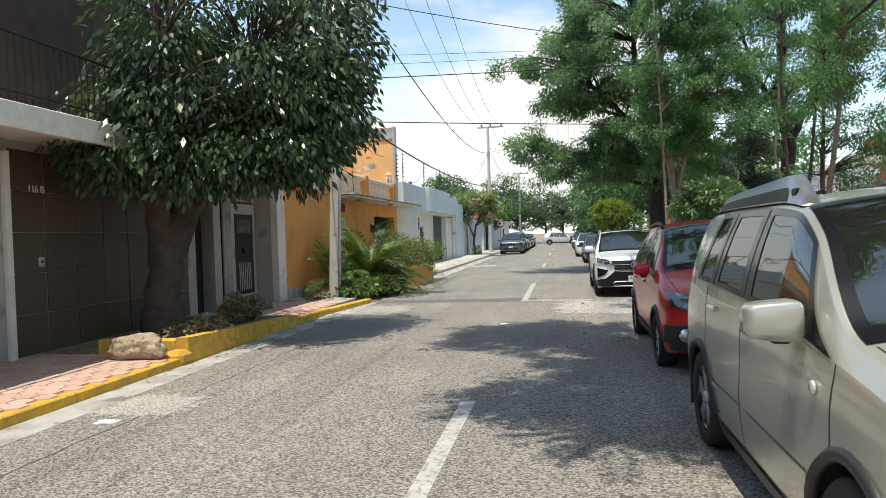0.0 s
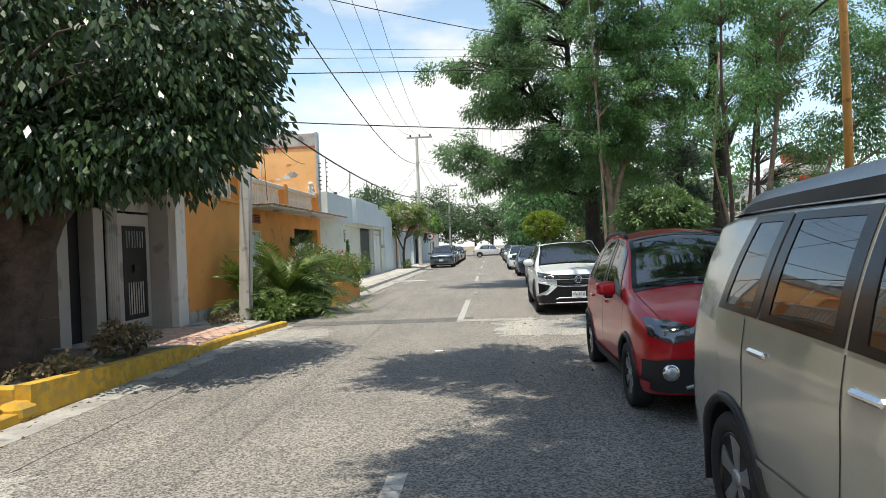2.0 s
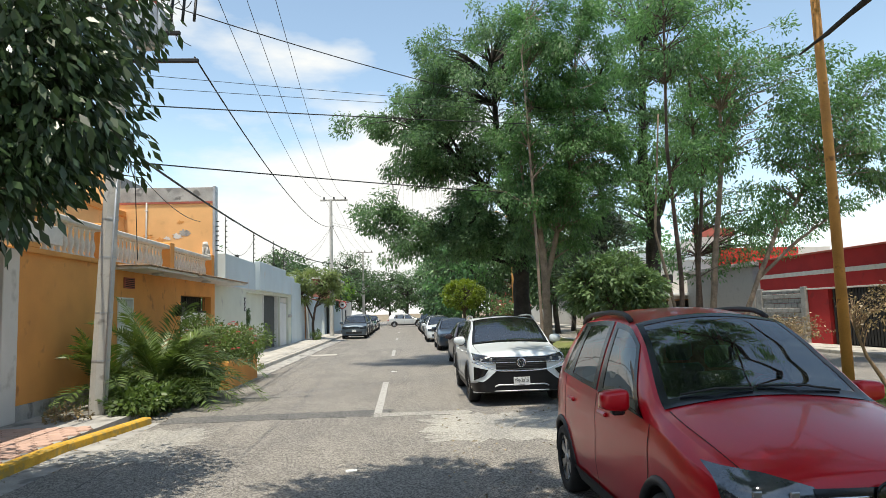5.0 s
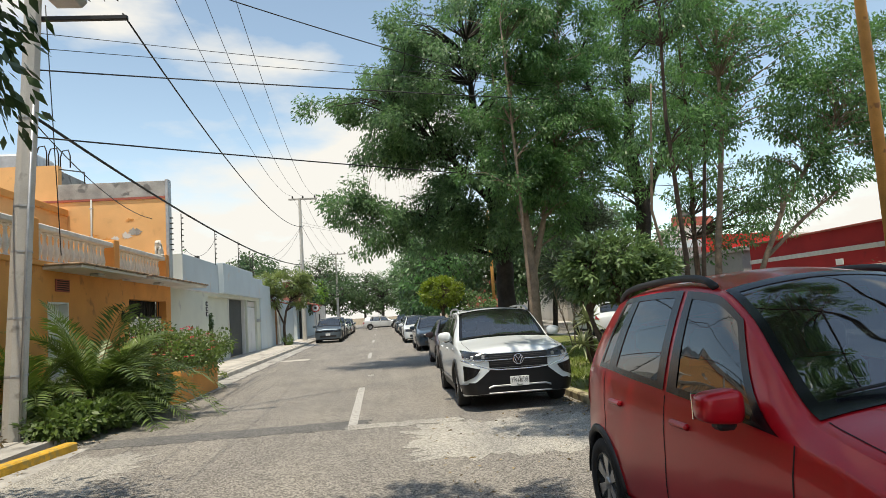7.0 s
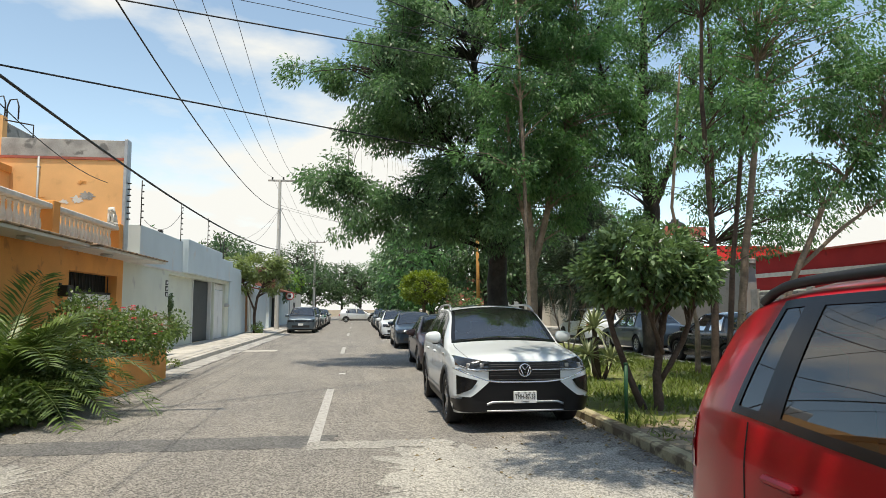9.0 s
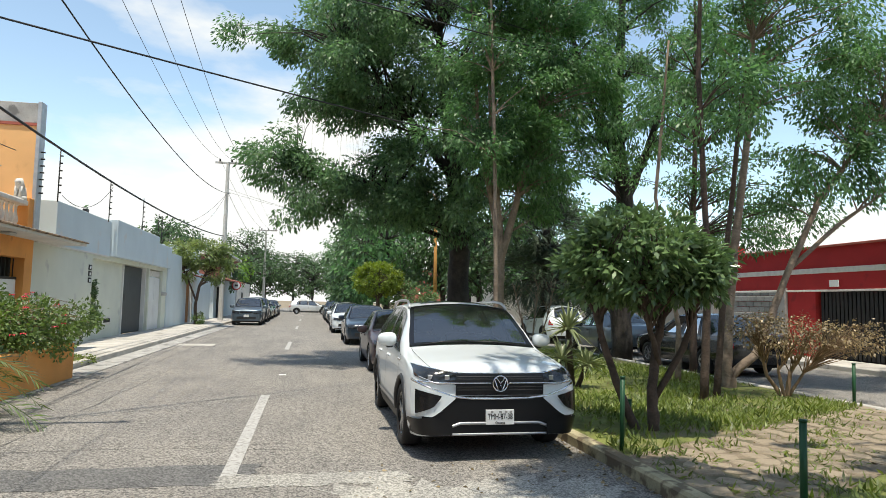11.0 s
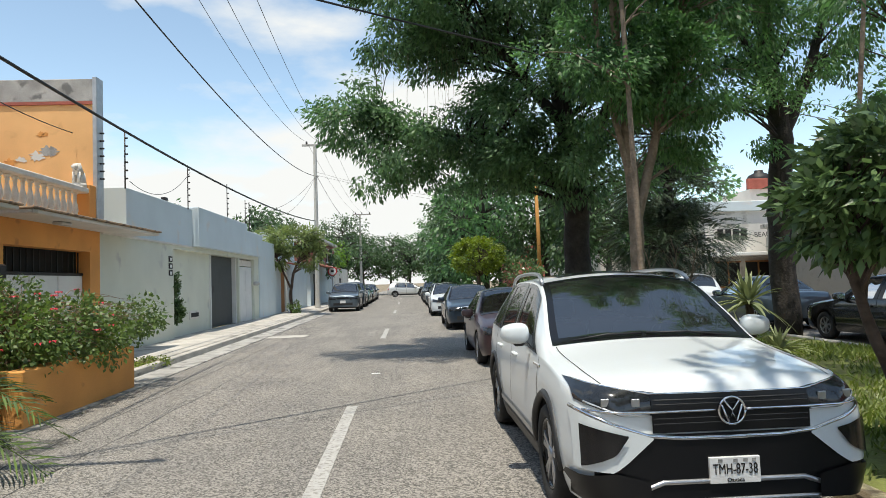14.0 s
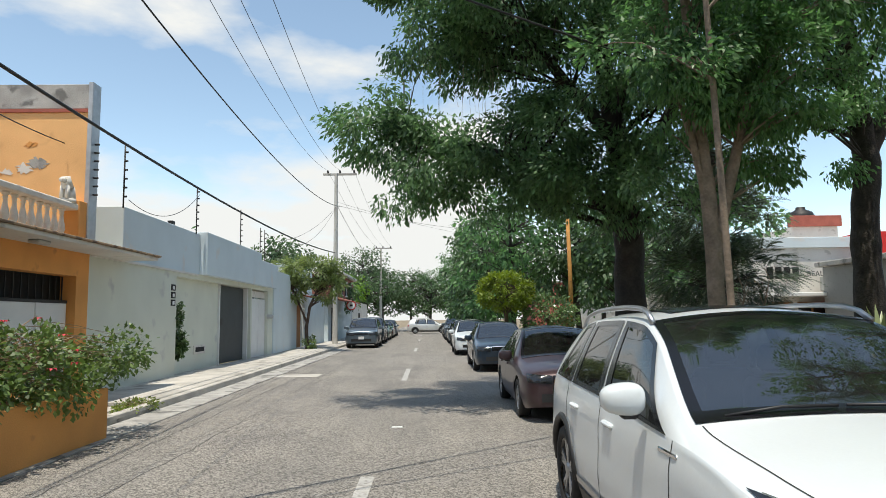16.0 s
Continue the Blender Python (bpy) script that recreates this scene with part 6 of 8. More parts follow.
plain_car("sedan", scaled(SEDAN, 4.3, 0.86, 1.0), P_BLACK, "black sedan parked at the kerb", (2.3, 68.0, 0))
plain_car("suv", scaled(XT, 4.25, 0.90, 1.0), P_GREY, "blue grey boxy SUV parked by white walls", (-3.45, 50.4, 0))
plain_car("suv", scaled(TAOS, 4.5, 0.92, 1.06), P_BLUE, "dark blue SUV parked by white walls", (-3.5, 56.2, 0))
plain_car("sedan", scaled(SEDAN, 4.4, 0.86, 1.02), P_GREEN, "dark green sedan parked along the houses", (-3.5, 62.5, 0))
plain_car("sedan", scaled(SEDAN, 4.4, 0.86, 1.0), P_BLACK, "black sedan parked along the houses", (-3.5, 68.5, 0))
plain_car("hatchback", scaled(FOX, 4.0, 0.84, 0.95), P_GREY, "grey hatchback parked along the houses", (-3.5, 74.5, 0))
plain_car("suv", scaled(FOX, 4.6, 0.92, 1.0), mat("pale_silver_paint", (0.62, 0.62, 0.60), 0.3, 0.3, vary=0.04, bump=0, coat=0.8), "silver SUV crossing at the street's end", (2.6, 84.5, 0), 90)
plain_car("sedan", scaled(SEDAN, 4.5, 0.87, 1.02), P_BLACK, "black sedan parked on the service lane", (10.4, 27.3, 0.03), 180)
plain_car("sedan", scaled(SEDAN, 4.4, 0.87, 1.0), P_GREY, "blue grey sedan parked on the service lane", (10.5, 33.0, 0.03), 180)
plain_car("hatchback", scaled(FOX, 4.0, 0.84, 0.97), P_WHITE, "white hatchback parked on the service lane", (10.5, 38.5, 0.03), 180)

# ---- plants ----


def mesh_arrays(name, verts, faces, material, parent=None, label=""):
    """A mesh out of arrays: vertices (n, 3) and four-cornered faces (m, 4)."""
    me = bpy.data.meshes.new(name)
    me.vertices.add(len(verts))
    me.vertices.foreach_set("co", np.asarray(verts, np.float32).ravel())
    me.loops.add(len(faces) * 4)
    me.loops.foreach_set("vertex_index", np.asarray(faces, np.int32).ravel())
    me.polygons.add(len(faces))
    me.polygons.foreach_set("loop_start", np.arange(len(faces), dtype=np.int32) * 4)
    me.materials.append(material)
    me.update(calc_edges=True)
    me.validate()
    ob = new(name, me)
    if parent:
        ob.parent = parent
    if label:
        tagged(ob, label)
    return ob


def unit(a):
    return a / np.maximum(np.linalg.norm(a, axis=1, keepdims=True), 1e-9)


def leaf_quads(base, way, length, width, rng, fold=0.25):
    """One pointed leaf for each base and direction."""
    n = len(base)
    r = unit(np.cross(way, unit(rng.normal(size=(n, 3)) + np.array([0, 0, 1.5]))))
    up = np.cross(r, way)
    ln, wd = length[:, None], width[:, None]
    mid = base + way * ln * 0.45
    v = np.stack([base, mid + r * wd - up * wd * fold, base + way * ln - up * ln * 0.12, mid - r * wd - up * wd * fold], 1)
    return v.reshape(-1, 3), np.arange(n * 4).reshape(-1, 4)


def frond_quads(base, way, length, pairs, leaf, rng, droop=0.5):
    """Feathered leaves: a curved midrib with pairs of small leaflets."""
    n = len(base)
    r = unit(np.cross(way, np.array([[0, 0, 1.0]]) + rng.normal(size=(n, 3)) * 0.25))
    out = []
    ts = np.linspace(0.12, 1, pairs)
    for t in ts:
        p = base + way * (length * t)[:, None] - np.array([0, 0, 1.0]) * (droop * length * t * t)[:, None]
        s = leaf * (1.1 - 0.55 * abs(t - 0.45)) * rng.uniform(0.8, 1.2, n)
        for sg in (1, -1):
            d = unit(r * sg + way * 0.45 - np.array([0, 0, 0.25]))
            w = unit(np.cross(d, r + rng.normal(size=(n, 3)) * 0.3 + way))
            w = way * 0.7 + w * 0.3
            m = p + d * (s * 0.5)[:, None]
            out.append(np.stack([p, m + w * (s * 0.27)[:, None], p + d * s[:, None], m - w * (s * 0.27)[:, None]], 1))
    v = np.concatenate(out, 0).reshape(-1, 3)
    return v, np.arange(len(v)).reshape(-1, 4)


def clump_points(crowns, count, rng, shell=0.55, lobes=0):
    """Places of twig clumps inside ellipsoids given as (x, y, z, rx, ry, rz, weight)."""
    c = np.array(crowns, float)
    k = rng.choice(len(c), count, p=c[:, 6] / c[:, 6].sum())
    d = unit(rng.normal(size=(count, 3)))
    r = shell + (1 - shell) * rng.random(count) ** 0.7
    p = c[k, :3] + d * c[k, 3:6] * r[:, None]
    if lobes:
        # gather the clumps into flat drooping sprays, with gaps between them
        home = np.minimum((np.arange(count) // lobes) * lobes, count - 1)
        p = p[home] + rng.normal(size=(count, 3)) * np.array([0.38, 0.38, 0.2])
        d = d[home]
    return p, d


def tree(name, label, trunk, crowns, clumps, per, leafm, barkm, seed, style="frond", clump=0.6, size=0.4, leaf=0.085, pairs=9, shell=0.45, limb=0.05, extra=(), droop=0.3, parent_kind="", lobes=0):
    """A tree: trunks given as lists of (x, y, z, radius), limbs that run out to the twig clumps, and a crown of leaves."""
    rng = np.random.default_rng(seed)
    t = thing(name, label, "tree" if not parent_kind else parent_kind)
    v, f = [], []
    forks = []
    for tr in (trunk, *extra):
        pts = [Vector(p[:3]) for p in tr]
        rad = [p[3] for p in tr]
        dense, dr = [], []
        for i in range(len(pts) - 1):
            for q in range(5):
                a = q / 5
                wob = Vector(rng.normal(size=3)) * rad[i] * 0.07
                dense.append(pts[i].lerp(pts[i + 1], a) + wob)
                dr.append((rad[i] + (rad[i + 1] - rad[i]) * a) * rng.uniform(0.93, 1.08))
        dense.append(pts[-1])
        dr.append(rad[-1])
        tube_data(dense, dr, 10, v, f)
        forks += [(p, r) for p, r in zip(dense, dr)][len(dense) // 3:]
    link("trunk", v, f, barkm, t, "", True)
    cp, cd = clump_points(crowns, clumps, rng, shell, lobes)
    v, f = [], []
    for i in range(0, clumps):
        p = Vector(cp[i])
        best = min(forks, key=lambda q: (q[0] - p).length + max(0, q[0].z - p.z + 0.4) * 1.6 + max(0, p.z - q[0].z - 1.0) * 1.5)
        a = best[0]
        r0 = min(limb, best[1] * 0.6, 0.012 + 0.012 * (best[0] - p).length)
        m = a.lerp(p, 0.5) + Vector(rng.normal(size=3)) * 0.12 * (p - a).length * 0.4 + Vector((0, 0, 0.12 * (p - a).length))
        path = [a, a.lerp(m, 0.5) + Vector((0, 0, 0.03)), m, m.lerp(p, 0.5) + Vector((0, 0, 0.04)), p]
        tube_data(path, [r0, r0 * 0.75, r0 * 0.5, r0 * 0.3, r0 * 0.12], 5, v, f, False)
    if limb:
        tagged(link("branchwork", v, f, barkm, t, "", True), kind="stuff")
    k = np.repeat(np.arange(clumps), per)
    n = len(k)
    off = unit(rng.normal(size=(n, 3))) * (rng.random(n) ** 0.5 * clump)[:, None]
    off[:, 2] *= 0.7
    base = cp[k] + off
    if style == "frond":
        way = unit(off * np.array([1, 1, 0.35]) + cd[k] * 0.35 + rng.normal(size=(n, 3)) * np.array([0.35, 0.35, 0.2]) * clump)
        vv, ff = frond_quads(base, way, size * rng.uniform(0.65, 1.25, n), pairs, leaf, rng, droop)
    else:
        way = unit(off + cd[k] * 0.4 + rng.normal(size=(n, 3)) * 0.3 + np.array([0, 0, -droop]))
        ln = size * rng.uniform(0.6, 1.25, n)
        vv, ff = leaf_quads(base, way, ln, ln * leaf, rng)
    mesh_arrays("crown", vv, ff, leafm, t)
    return t


# the broad dark tree before the brown house
tree("street_tree", "large dark green broadleaf tree with a thick forked trunk",
     [(-6.2, 9.75, 0.2, 0.40), (-6.15, 9.78, 0.7, 0.30), (-6.1, 9.8, 1.3, 0.30), (-6.05, 9.8, 1.75, 0.36), (-5.8, 9.9, 2.2, 0.27), (-5.3, 10.1, 3.2, 0.18), (-4.6, 10.2, 4.6, 0.1)],
     [(-4.75, 10.0, 4.75, 2.2, 2.2, 2.0, 1.0), (-5.5, 9.4, 3.6, 1.4, 1.4, 1.0, 0.5), (-3.7, 10.3, 4.1, 1.3, 1.2, 1.0, 0.6), (-5.6, 9.0, 4.6, 1.1, 1.3, 1.9, 0.4), (-3.6, 10.8, 5.4, 1.0, 1.2, 1.2, 0.35),
      (-6.0, 8.7, 3.1, 0.75, 0.8, 0.65, 0.3), (-5.0, 9.2, 2.95, 1.1, 1.1, 0.5, 0.4), (-3.9, 9.8, 3.05, 1.0, 1.1, 0.5, 0.35), (-3.3, 10.2, 3.6, 0.6, 0.8, 0.6, 0.16)],
     390, 84, L_LEFT, BARK, 11, "leaf", 0.52, 0.165, 0.2, shell=0.35, limb=0.045, droop=0.75,
     extra=([(-6.1, 9.72, 1.7, 0.24), (-5.95, 9.3, 2.4, 0.17), (-5.5, 8.9, 3.2, 0.1), (-5.3, 8.6, 4.6, 0.05)], [(-5.95, 9.85, 1.6, 0.2), (-5.7, 10.1, 2.3, 0.14), (-5.2, 10.9, 3.6, 0.08)]))
# trees of the green strip
tree("jacaranda", "tall dark feathery tree with a thick dark trunk",
     [(4.35, 27.4, 0, 0.42), (4.33, 27.4, 1.2, 0.33), (4.3, 27.3, 3.2, 0.29), (4.0, 27.0, 5.6, 0.22), (3.5, 26.6, 8.0, 0.12), (3.4, 26.4, 10.5, 0.05)],
     [(3.4, 26.2, 8.8, 3.2, 3.2, 2.5, 1.0), (0.7, 26.0, 8.4, 1.8, 2.0, 1.6, 0.8), (1.8, 26.0, 6.9, 1.7, 2.0, 1.0, 0.5), (1.4, 28.0, 9.2, 1.2, 1.2, 0.8, 0.25), (0.3, 25.9, 6.8, 0.7, 0.9, 0.5, 0.12), (-0.45, 25.8, 5.0, 0.75, 0.9, 0.42, 0.16), (0.0, 25.8, 3.95, 0.5, 0.7, 0.42, 0.12),
      (1.0, 26.0, 4.25, 0.8, 1.0, 0.5, 0.2), (4.5, 26.5, 5.6, 2.8, 2.4, 1.8, 0.7), (2.4, 26.5, 4.7, 1.3, 1.5, 1.0, 0.4), (3.8, 26.3, 4.0, 1.6, 1.4, 0.7, 0.3), (5.8, 27.2, 8.4, 2.3, 2.4, 2.6, 0.5), (1.9, 25.8, 10.3, 1.6, 1.8, 1.1, 0.3), (3.6, 26.2, 11.2, 2.2, 2.0, 1.0, 0.4)],
     580, 220, L_JACDARK, BARK_DARK, 21, "leaf", size=0.125, leaf=0.2, clump=0.46, limb=0.05, shell=0.25, lobes=3, droop=0.45,
     extra=([(4.2, 27.2, 3.4, 0.18), (3.0, 26.6, 4.4, 0.12), (1.4, 26.2, 4.7, 0.06), (-0.2, 25.9, 4.9, 0.03)], [(4.35, 27.3, 4.0, 0.18), (5.6, 27.2, 6.4, 0.12), (6.2, 27.3, 9.0, 0.05)], [(4.1, 27.1, 5.0, 0.15), (2.4, 26.4, 6.8, 0.09), (0.8, 26.0, 8.2, 0.04)]))
tree("jacaranda", "slender feathery tree with forked pale stems",
     [(4.38, 23.55, 0, 0.15), (4.37, 23.54, 1.6, 0.12), (4.36, 23.52, 2.6, 0.12), (4.2, 23.45, 4.5, 0.085), (4.05, 23.4, 7.0, 0.06), (4.0, 23.3, 10.5, 0.03)],
     [(4.3, 22.9, 6.6, 1.3, 1.3, 2.4, 1.0), (4.5, 23.0, 9.8, 1.5, 1.4, 2.3, 0.8), (5.6, 23.1, 7.0, 1.1, 1.1, 2.6, 0.7), (5.0, 23.0, 4.6, 1.4, 1.2, 1.0, 0.4), (3.6, 22.9, 4.9, 0.9, 1.0, 0.9, 0.22), (5.6, 23.0, 10.4, 1.2, 1.2, 1.6, 0.4)],
     270, 190, L_JAC, BARK_PALE, 22, "leaf", size=0.115, leaf=0.2, clump=0.38, limb=0.025, shell=0.25, lobes=3, droop=0.4,
     extra=([(4.37, 23.52, 2.5, 0.09), (4.75, 23.4, 4.0, 0.075), (5.3, 23.2, 6.5, 0.05), (5.5, 23.1, 9.5, 0.025)], [(4.3, 23.5, 3.2, 0.06), (3.8, 23.3, 5.2, 0.045), (3.5, 23.1, 8.5, 0.02)], [(3.9, 22.0, 0.1, 0.05), (3.8, 22.0, 4.5, 0.04), (3.6, 21.9, 9.0, 0.02)]))
tree("street_tree", "tall sparse tree with a dark leaning trunk",
     [(9.15, 27.2, 0, 0.32), (9.12, 27.2, 2.5, 0.27), (9.2, 27.1, 4.6, 0.25), (8.9, 27.0, 7.0, 0.18), (9.1, 26.9, 11.5, 0.07)],
     [(8.6, 26.6, 10.2, 2.4, 2.2, 2.6, 1.0), (8.2, 26.4, 6.8, 1.7, 1.6, 1.2, 0.4), (10.4, 27.0, 7.6, 1.8, 1.6, 1.8, 0.45), (7.4, 27.5, 9.3, 1.6, 1.6, 1.8, 0.4), (7.9, 26.6, 5.0, 1.3, 1.3, 1.0, 0.25), (9.6, 27.0, 13.2, 2.4, 2.2, 2.0, 0.7), (11.6, 27.6, 10.4, 1.8, 1.8, 2.0, 0.5)],
     270, 175, L_JAC, BARK_DARK, 23, "leaf", size=0.125, leaf=0.2, clump=0.44, limb=0.04, shell=0.35, lobes=3, droop=0.45,
     extra=([(9.15, 27.1, 4.6, 0.18), (9.9, 27.0, 6.2, 0.12), (10.8, 27.0, 9.0, 0.05)], [(9.0, 27.0, 5.6, 0.13), (8.0, 26.6, 7.2, 0.08), (7.2, 26.6, 9.8, 0.04)]))
tree("street_tree", "curved slender tree with airy feathery crown",
     [(8.18, 20.8, 0, 0.14), (8.12, 20.8, 0.5, 0.12), (8.2, 20.78, 1.6, 0.085), (8.3, 20.7, 3.0, 0.075), (8.6, 20.6, 5.5, 0.055), (8.7, 20.5, 9.0, 0.025)],
     [(8.4, 20.6, 6.8, 1.3, 1.3, 2.2, 0.8), (10.2, 20.4, 4.7, 1.2, 1.2, 1.0, 0.4), (9.8, 20.3, 7.6, 1.5, 1.4, 1.5, 0.5), (11.4, 20.4, 6.2, 1.4, 1.3, 1.3, 0.6), (12.6, 20.8, 7.4, 1.3, 1.3, 1.3, 0.5), (11.0, 20.6, 4.3, 1.1, 1.0, 0.7, 0.3), (13.2, 20.9, 5.6, 1.1, 1.1, 1.0, 0.35)],
     265, 130, L_JAC, BARK_PALE, 24, "leaf", size=0.115, leaf=0.2, clump=0.4, limb=0.025, shell=0.3, lobes=3, droop=0.4,
     extra=([(8.15, 20.8, 0.25, 0.09), (8.75, 20.75, 0.75, 0.08), (9.3, 20.6, 2.2, 0.065), (9.9, 20.4, 3.7, 0.05), (11.3, 20.4, 5.4, 0.035), (12.4, 20.7, 6.8, 0.02)], [(7.7, 21.8, 0.05, 0.07), (7.6, 21.6, 1.2, 0.05), (7.0, 21.4, 3.8, 0.035), (7.2, 21.2, 7.0, 0.02)], [(9.4, 20.6, 2.4, 0.05), (10.3, 20.3, 3.3, 0.04), (11.2, 20.2, 3.9, 0.02)]))
tree("street_tree", "thin tree with many upright stems",
     [(6.6, 19.2, 0, 0.07), (6.7, 19.2, 2.4, 0.055), (6.5, 19.1, 5.5, 0.04), (6.6, 19.0, 9.5, 0.02)],
     [(6.6, 19.0, 8.2, 1.3, 1.3, 1.8, 1.0), (6.9, 19.0, 5.2, 0.8, 0.8, 1.1, 0.35), (9.0, 23.2, 7.2, 1.5, 1.5, 2.6, 1.0), (9.2, 23.2, 4.4, 1.2, 1.1, 0.9, 0.3), (9.3, 23.2, 3.2, 1.2, 1.0, 0.8, 0.3), (11.2, 23.6, 4.2, 1.3, 1.0, 1.2, 0.3)],
     185, 120, L_JAC, BARK, 25, "leaf", size=0.115, leaf=0.2, clump=0.42, limb=0.02, shell=0.3, lobes=3, droop=0.4,
     extra=([(7.1, 19.6, 0.05, 0.06), (7.3, 19.6, 2.4, 0.05), (7.5, 19.3, 5.5, 0.03)], [(9.0, 23.3, 0.05, 0.09), (9.0, 23.3, 3.2, 0.07), (9.1, 23.2, 6.5, 0.05), (9.0, 23.1, 9.8, 0.02)]))
tree("street_tree", "large spreading tree that shades the parked cars",
     [(6.7, 7.6, 0, 0.32), (6.6, 7.6, 2.2, 0.27), (6.0, 7.3, 4.2, 0.22), (4.4, 6.8, 6.4, 0.14), (2.4, 5.8, 8.2, 0.06)],
     [(2.3, 5.8, 8.4, 2.4, 2.4, 0.9, 1.0), (1.0, 4.1, 8.2, 1.5, 1.3, 0.6, 0.35), (0.0, 7.9, 8.6, 1.2, 1.3, 0.6, 0.27), (4.4, 7.8, 8.8, 1.9, 2.2, 0.8, 0.5), (5.6, 11.2, 9.0, 1.7, 1.7, 0.8, 0.15), (2.2, 12.4, 9.6, 1.5, 0.9, 0.5, 0.3), (6.6, 12.0, 8.8, 1.4, 1.8, 0.8, 0.12), (1.9, 15.9, 9.6, 0.9, 1.0, 0.5, 0.06)],
     260, 20, L_JACDARK, BARK_DARK, 26, size=0.46, leaf=0.19, pairs=6, clump=0.5, limb=0.05, shell=0.2, lobes=3,
     extra=([(6.4, 7.6, 3.6, 0.16), (6.6, 9.2, 5.9, 0.09), (5.95, 10.6, 5.6, 0.05), (5.6, 11.6, 5.2, 0.033), (5.45, 12.1, 5.05, 0.014)], [(5.4, 7.1, 5.0, 0.12), (2.6, 8.6, 7.6, 0.07), (-0.2, 8.8, 8.5, 0.03)], [(6.3, 7.6, 4.0, 0.1), (5.4, 10.8, 8.2, 0.06), (2.0, 14.6, 9.4, 0.03)]))
# magnolia-like shrub tree at the kerb
tree("small_tree", "dense glossy leathery shrub tree on crooked stems",
     [(4.42, 16.9, 0.05, 0.075), (4.4, 16.9, 0.6, 0.06), (4.5, 16.95, 1.15, 0.055), (4.6, 16.9, 1.7, 0.035)],
     [(4.25, 16.9, 2.2, 0.95, 0.92, 0.58, 1.0), (3.85, 17.1, 2.02, 0.55, 0.6, 0.36, 0.35), (4.75, 16.7, 2.05, 0.55, 0.6, 0.38, 0.35)],
     300, 40, L_MAG, BARK, 31, "leaf", 0.17, 0.125, 0.2, shell=0.6, limb=0.02, droop=0.15,
     extra=([(4.25, 17.0, 0.05, 0.06), (4.05, 17.05, 0.55, 0.05), (3.85, 17.1, 1.15, 0.045), (3.7, 17.1, 1.7, 0.03)], [(4.45, 16.9, 0.5, 0.04), (4.8, 16.85, 1.1, 0.04), (4.95, 16.8, 1.6, 0.03)], [(4.5, 16.9, 0.9, 0.035), (4.2, 16.7, 1.6, 0.03)]))
# clipped round tree, dark shrub, conifer
tree("clipped_tree", "round clipped yellow green tree", [(3.75, 43.6, 0, 0.12), (3.7, 43.6, 1.7, 0.1), (3.7, 43.6, 2.6, 0.05)],
     [(3.7, 43.6, 2.75, 1.25, 1.25, 0.85, 1.0)], 170, 40, L_ROUND, BARK, 41, "leaf", 0.22, 0.14, 0.3, shell=0.75, limb=0.015, droop=0.1)
tree("shrub", "dark green rounded shrub", [(5.7, 43.8, 0, 0.08), (5.7, 43.8, 1.2, 0.05)], [(5.7, 43.8, 1.55, 1.2, 1.1, 1.1, 1.0)], 90, 34, L_MAG, BARK, 42, "leaf", 0.3, 0.16, 0.3, shell=0.6, limb=0.015, droop=0.1, parent_kind="shrub")
tree("conifer", "dark drooping conifer behind the other trees", [(10.4, 36.8, 0, 0.25), (10.4, 36.8, 4, 0.18), (10.4, 36.8, 9.0, 0.03)],
     [(10.4, 36.8, 2.9, 2.5, 2.2, 1.3, 1.0), (10.4, 36.8, 4.8, 2.0, 1.9, 1.4, 0.8), (10.4, 36.8, 7.0, 1.2, 1.2, 1.6, 0.5)], 170, 22, L_CONE, BARK_DARK, 43, size=0.6, leaf=0.12, pairs=9, clump=0.5, limb=0.03, shell=0.5, droop=0.35)
tree("small_tree", "small tree with tufted leaves on bare forking stems", [(-5.8, 47.2, 0.15, 0.1), (-5.85, 47.2, 1.2, 0.085), (-5.7, 47.2, 2.2, 0.07), (-5.2, 47.2, 3.4, 0.04)],
     [(-5.8, 47.2, 4.0, 1.9, 1.6, 0.7, 1.0), (-6.6, 47.0, 3.2, 0.9, 0.8, 0.8, 0.45), (-4.7, 47.2, 3.3, 0.8, 0.7, 0.8, 0.4)], 170, 32, L_DULL, BARK, 44, "leaf", 0.28, 0.26, 0.16, shell=0.5, limb=0.03, droop=0.2,
     extra=([(-5.8, 47.2, 1.4, 0.06), (-6.3, 47.1, 2.6, 0.045), (-6.8, 47.0, 3.8, 0.03)],))
tree("shrub", "low dark shrub round a trunk base", [(-5.75, 47.0, 0.15, 0.02), (-5.75, 47.0, 0.5, 0.01)], [(-5.7, 46.9, 0.5, 0.4, 0.4, 0.35, 1.0)], 16, 26, L_BUSH, BARK, 45, "leaf", 0.15, 0.12, 0.25, limb=0.006, parent_kind="shrub")
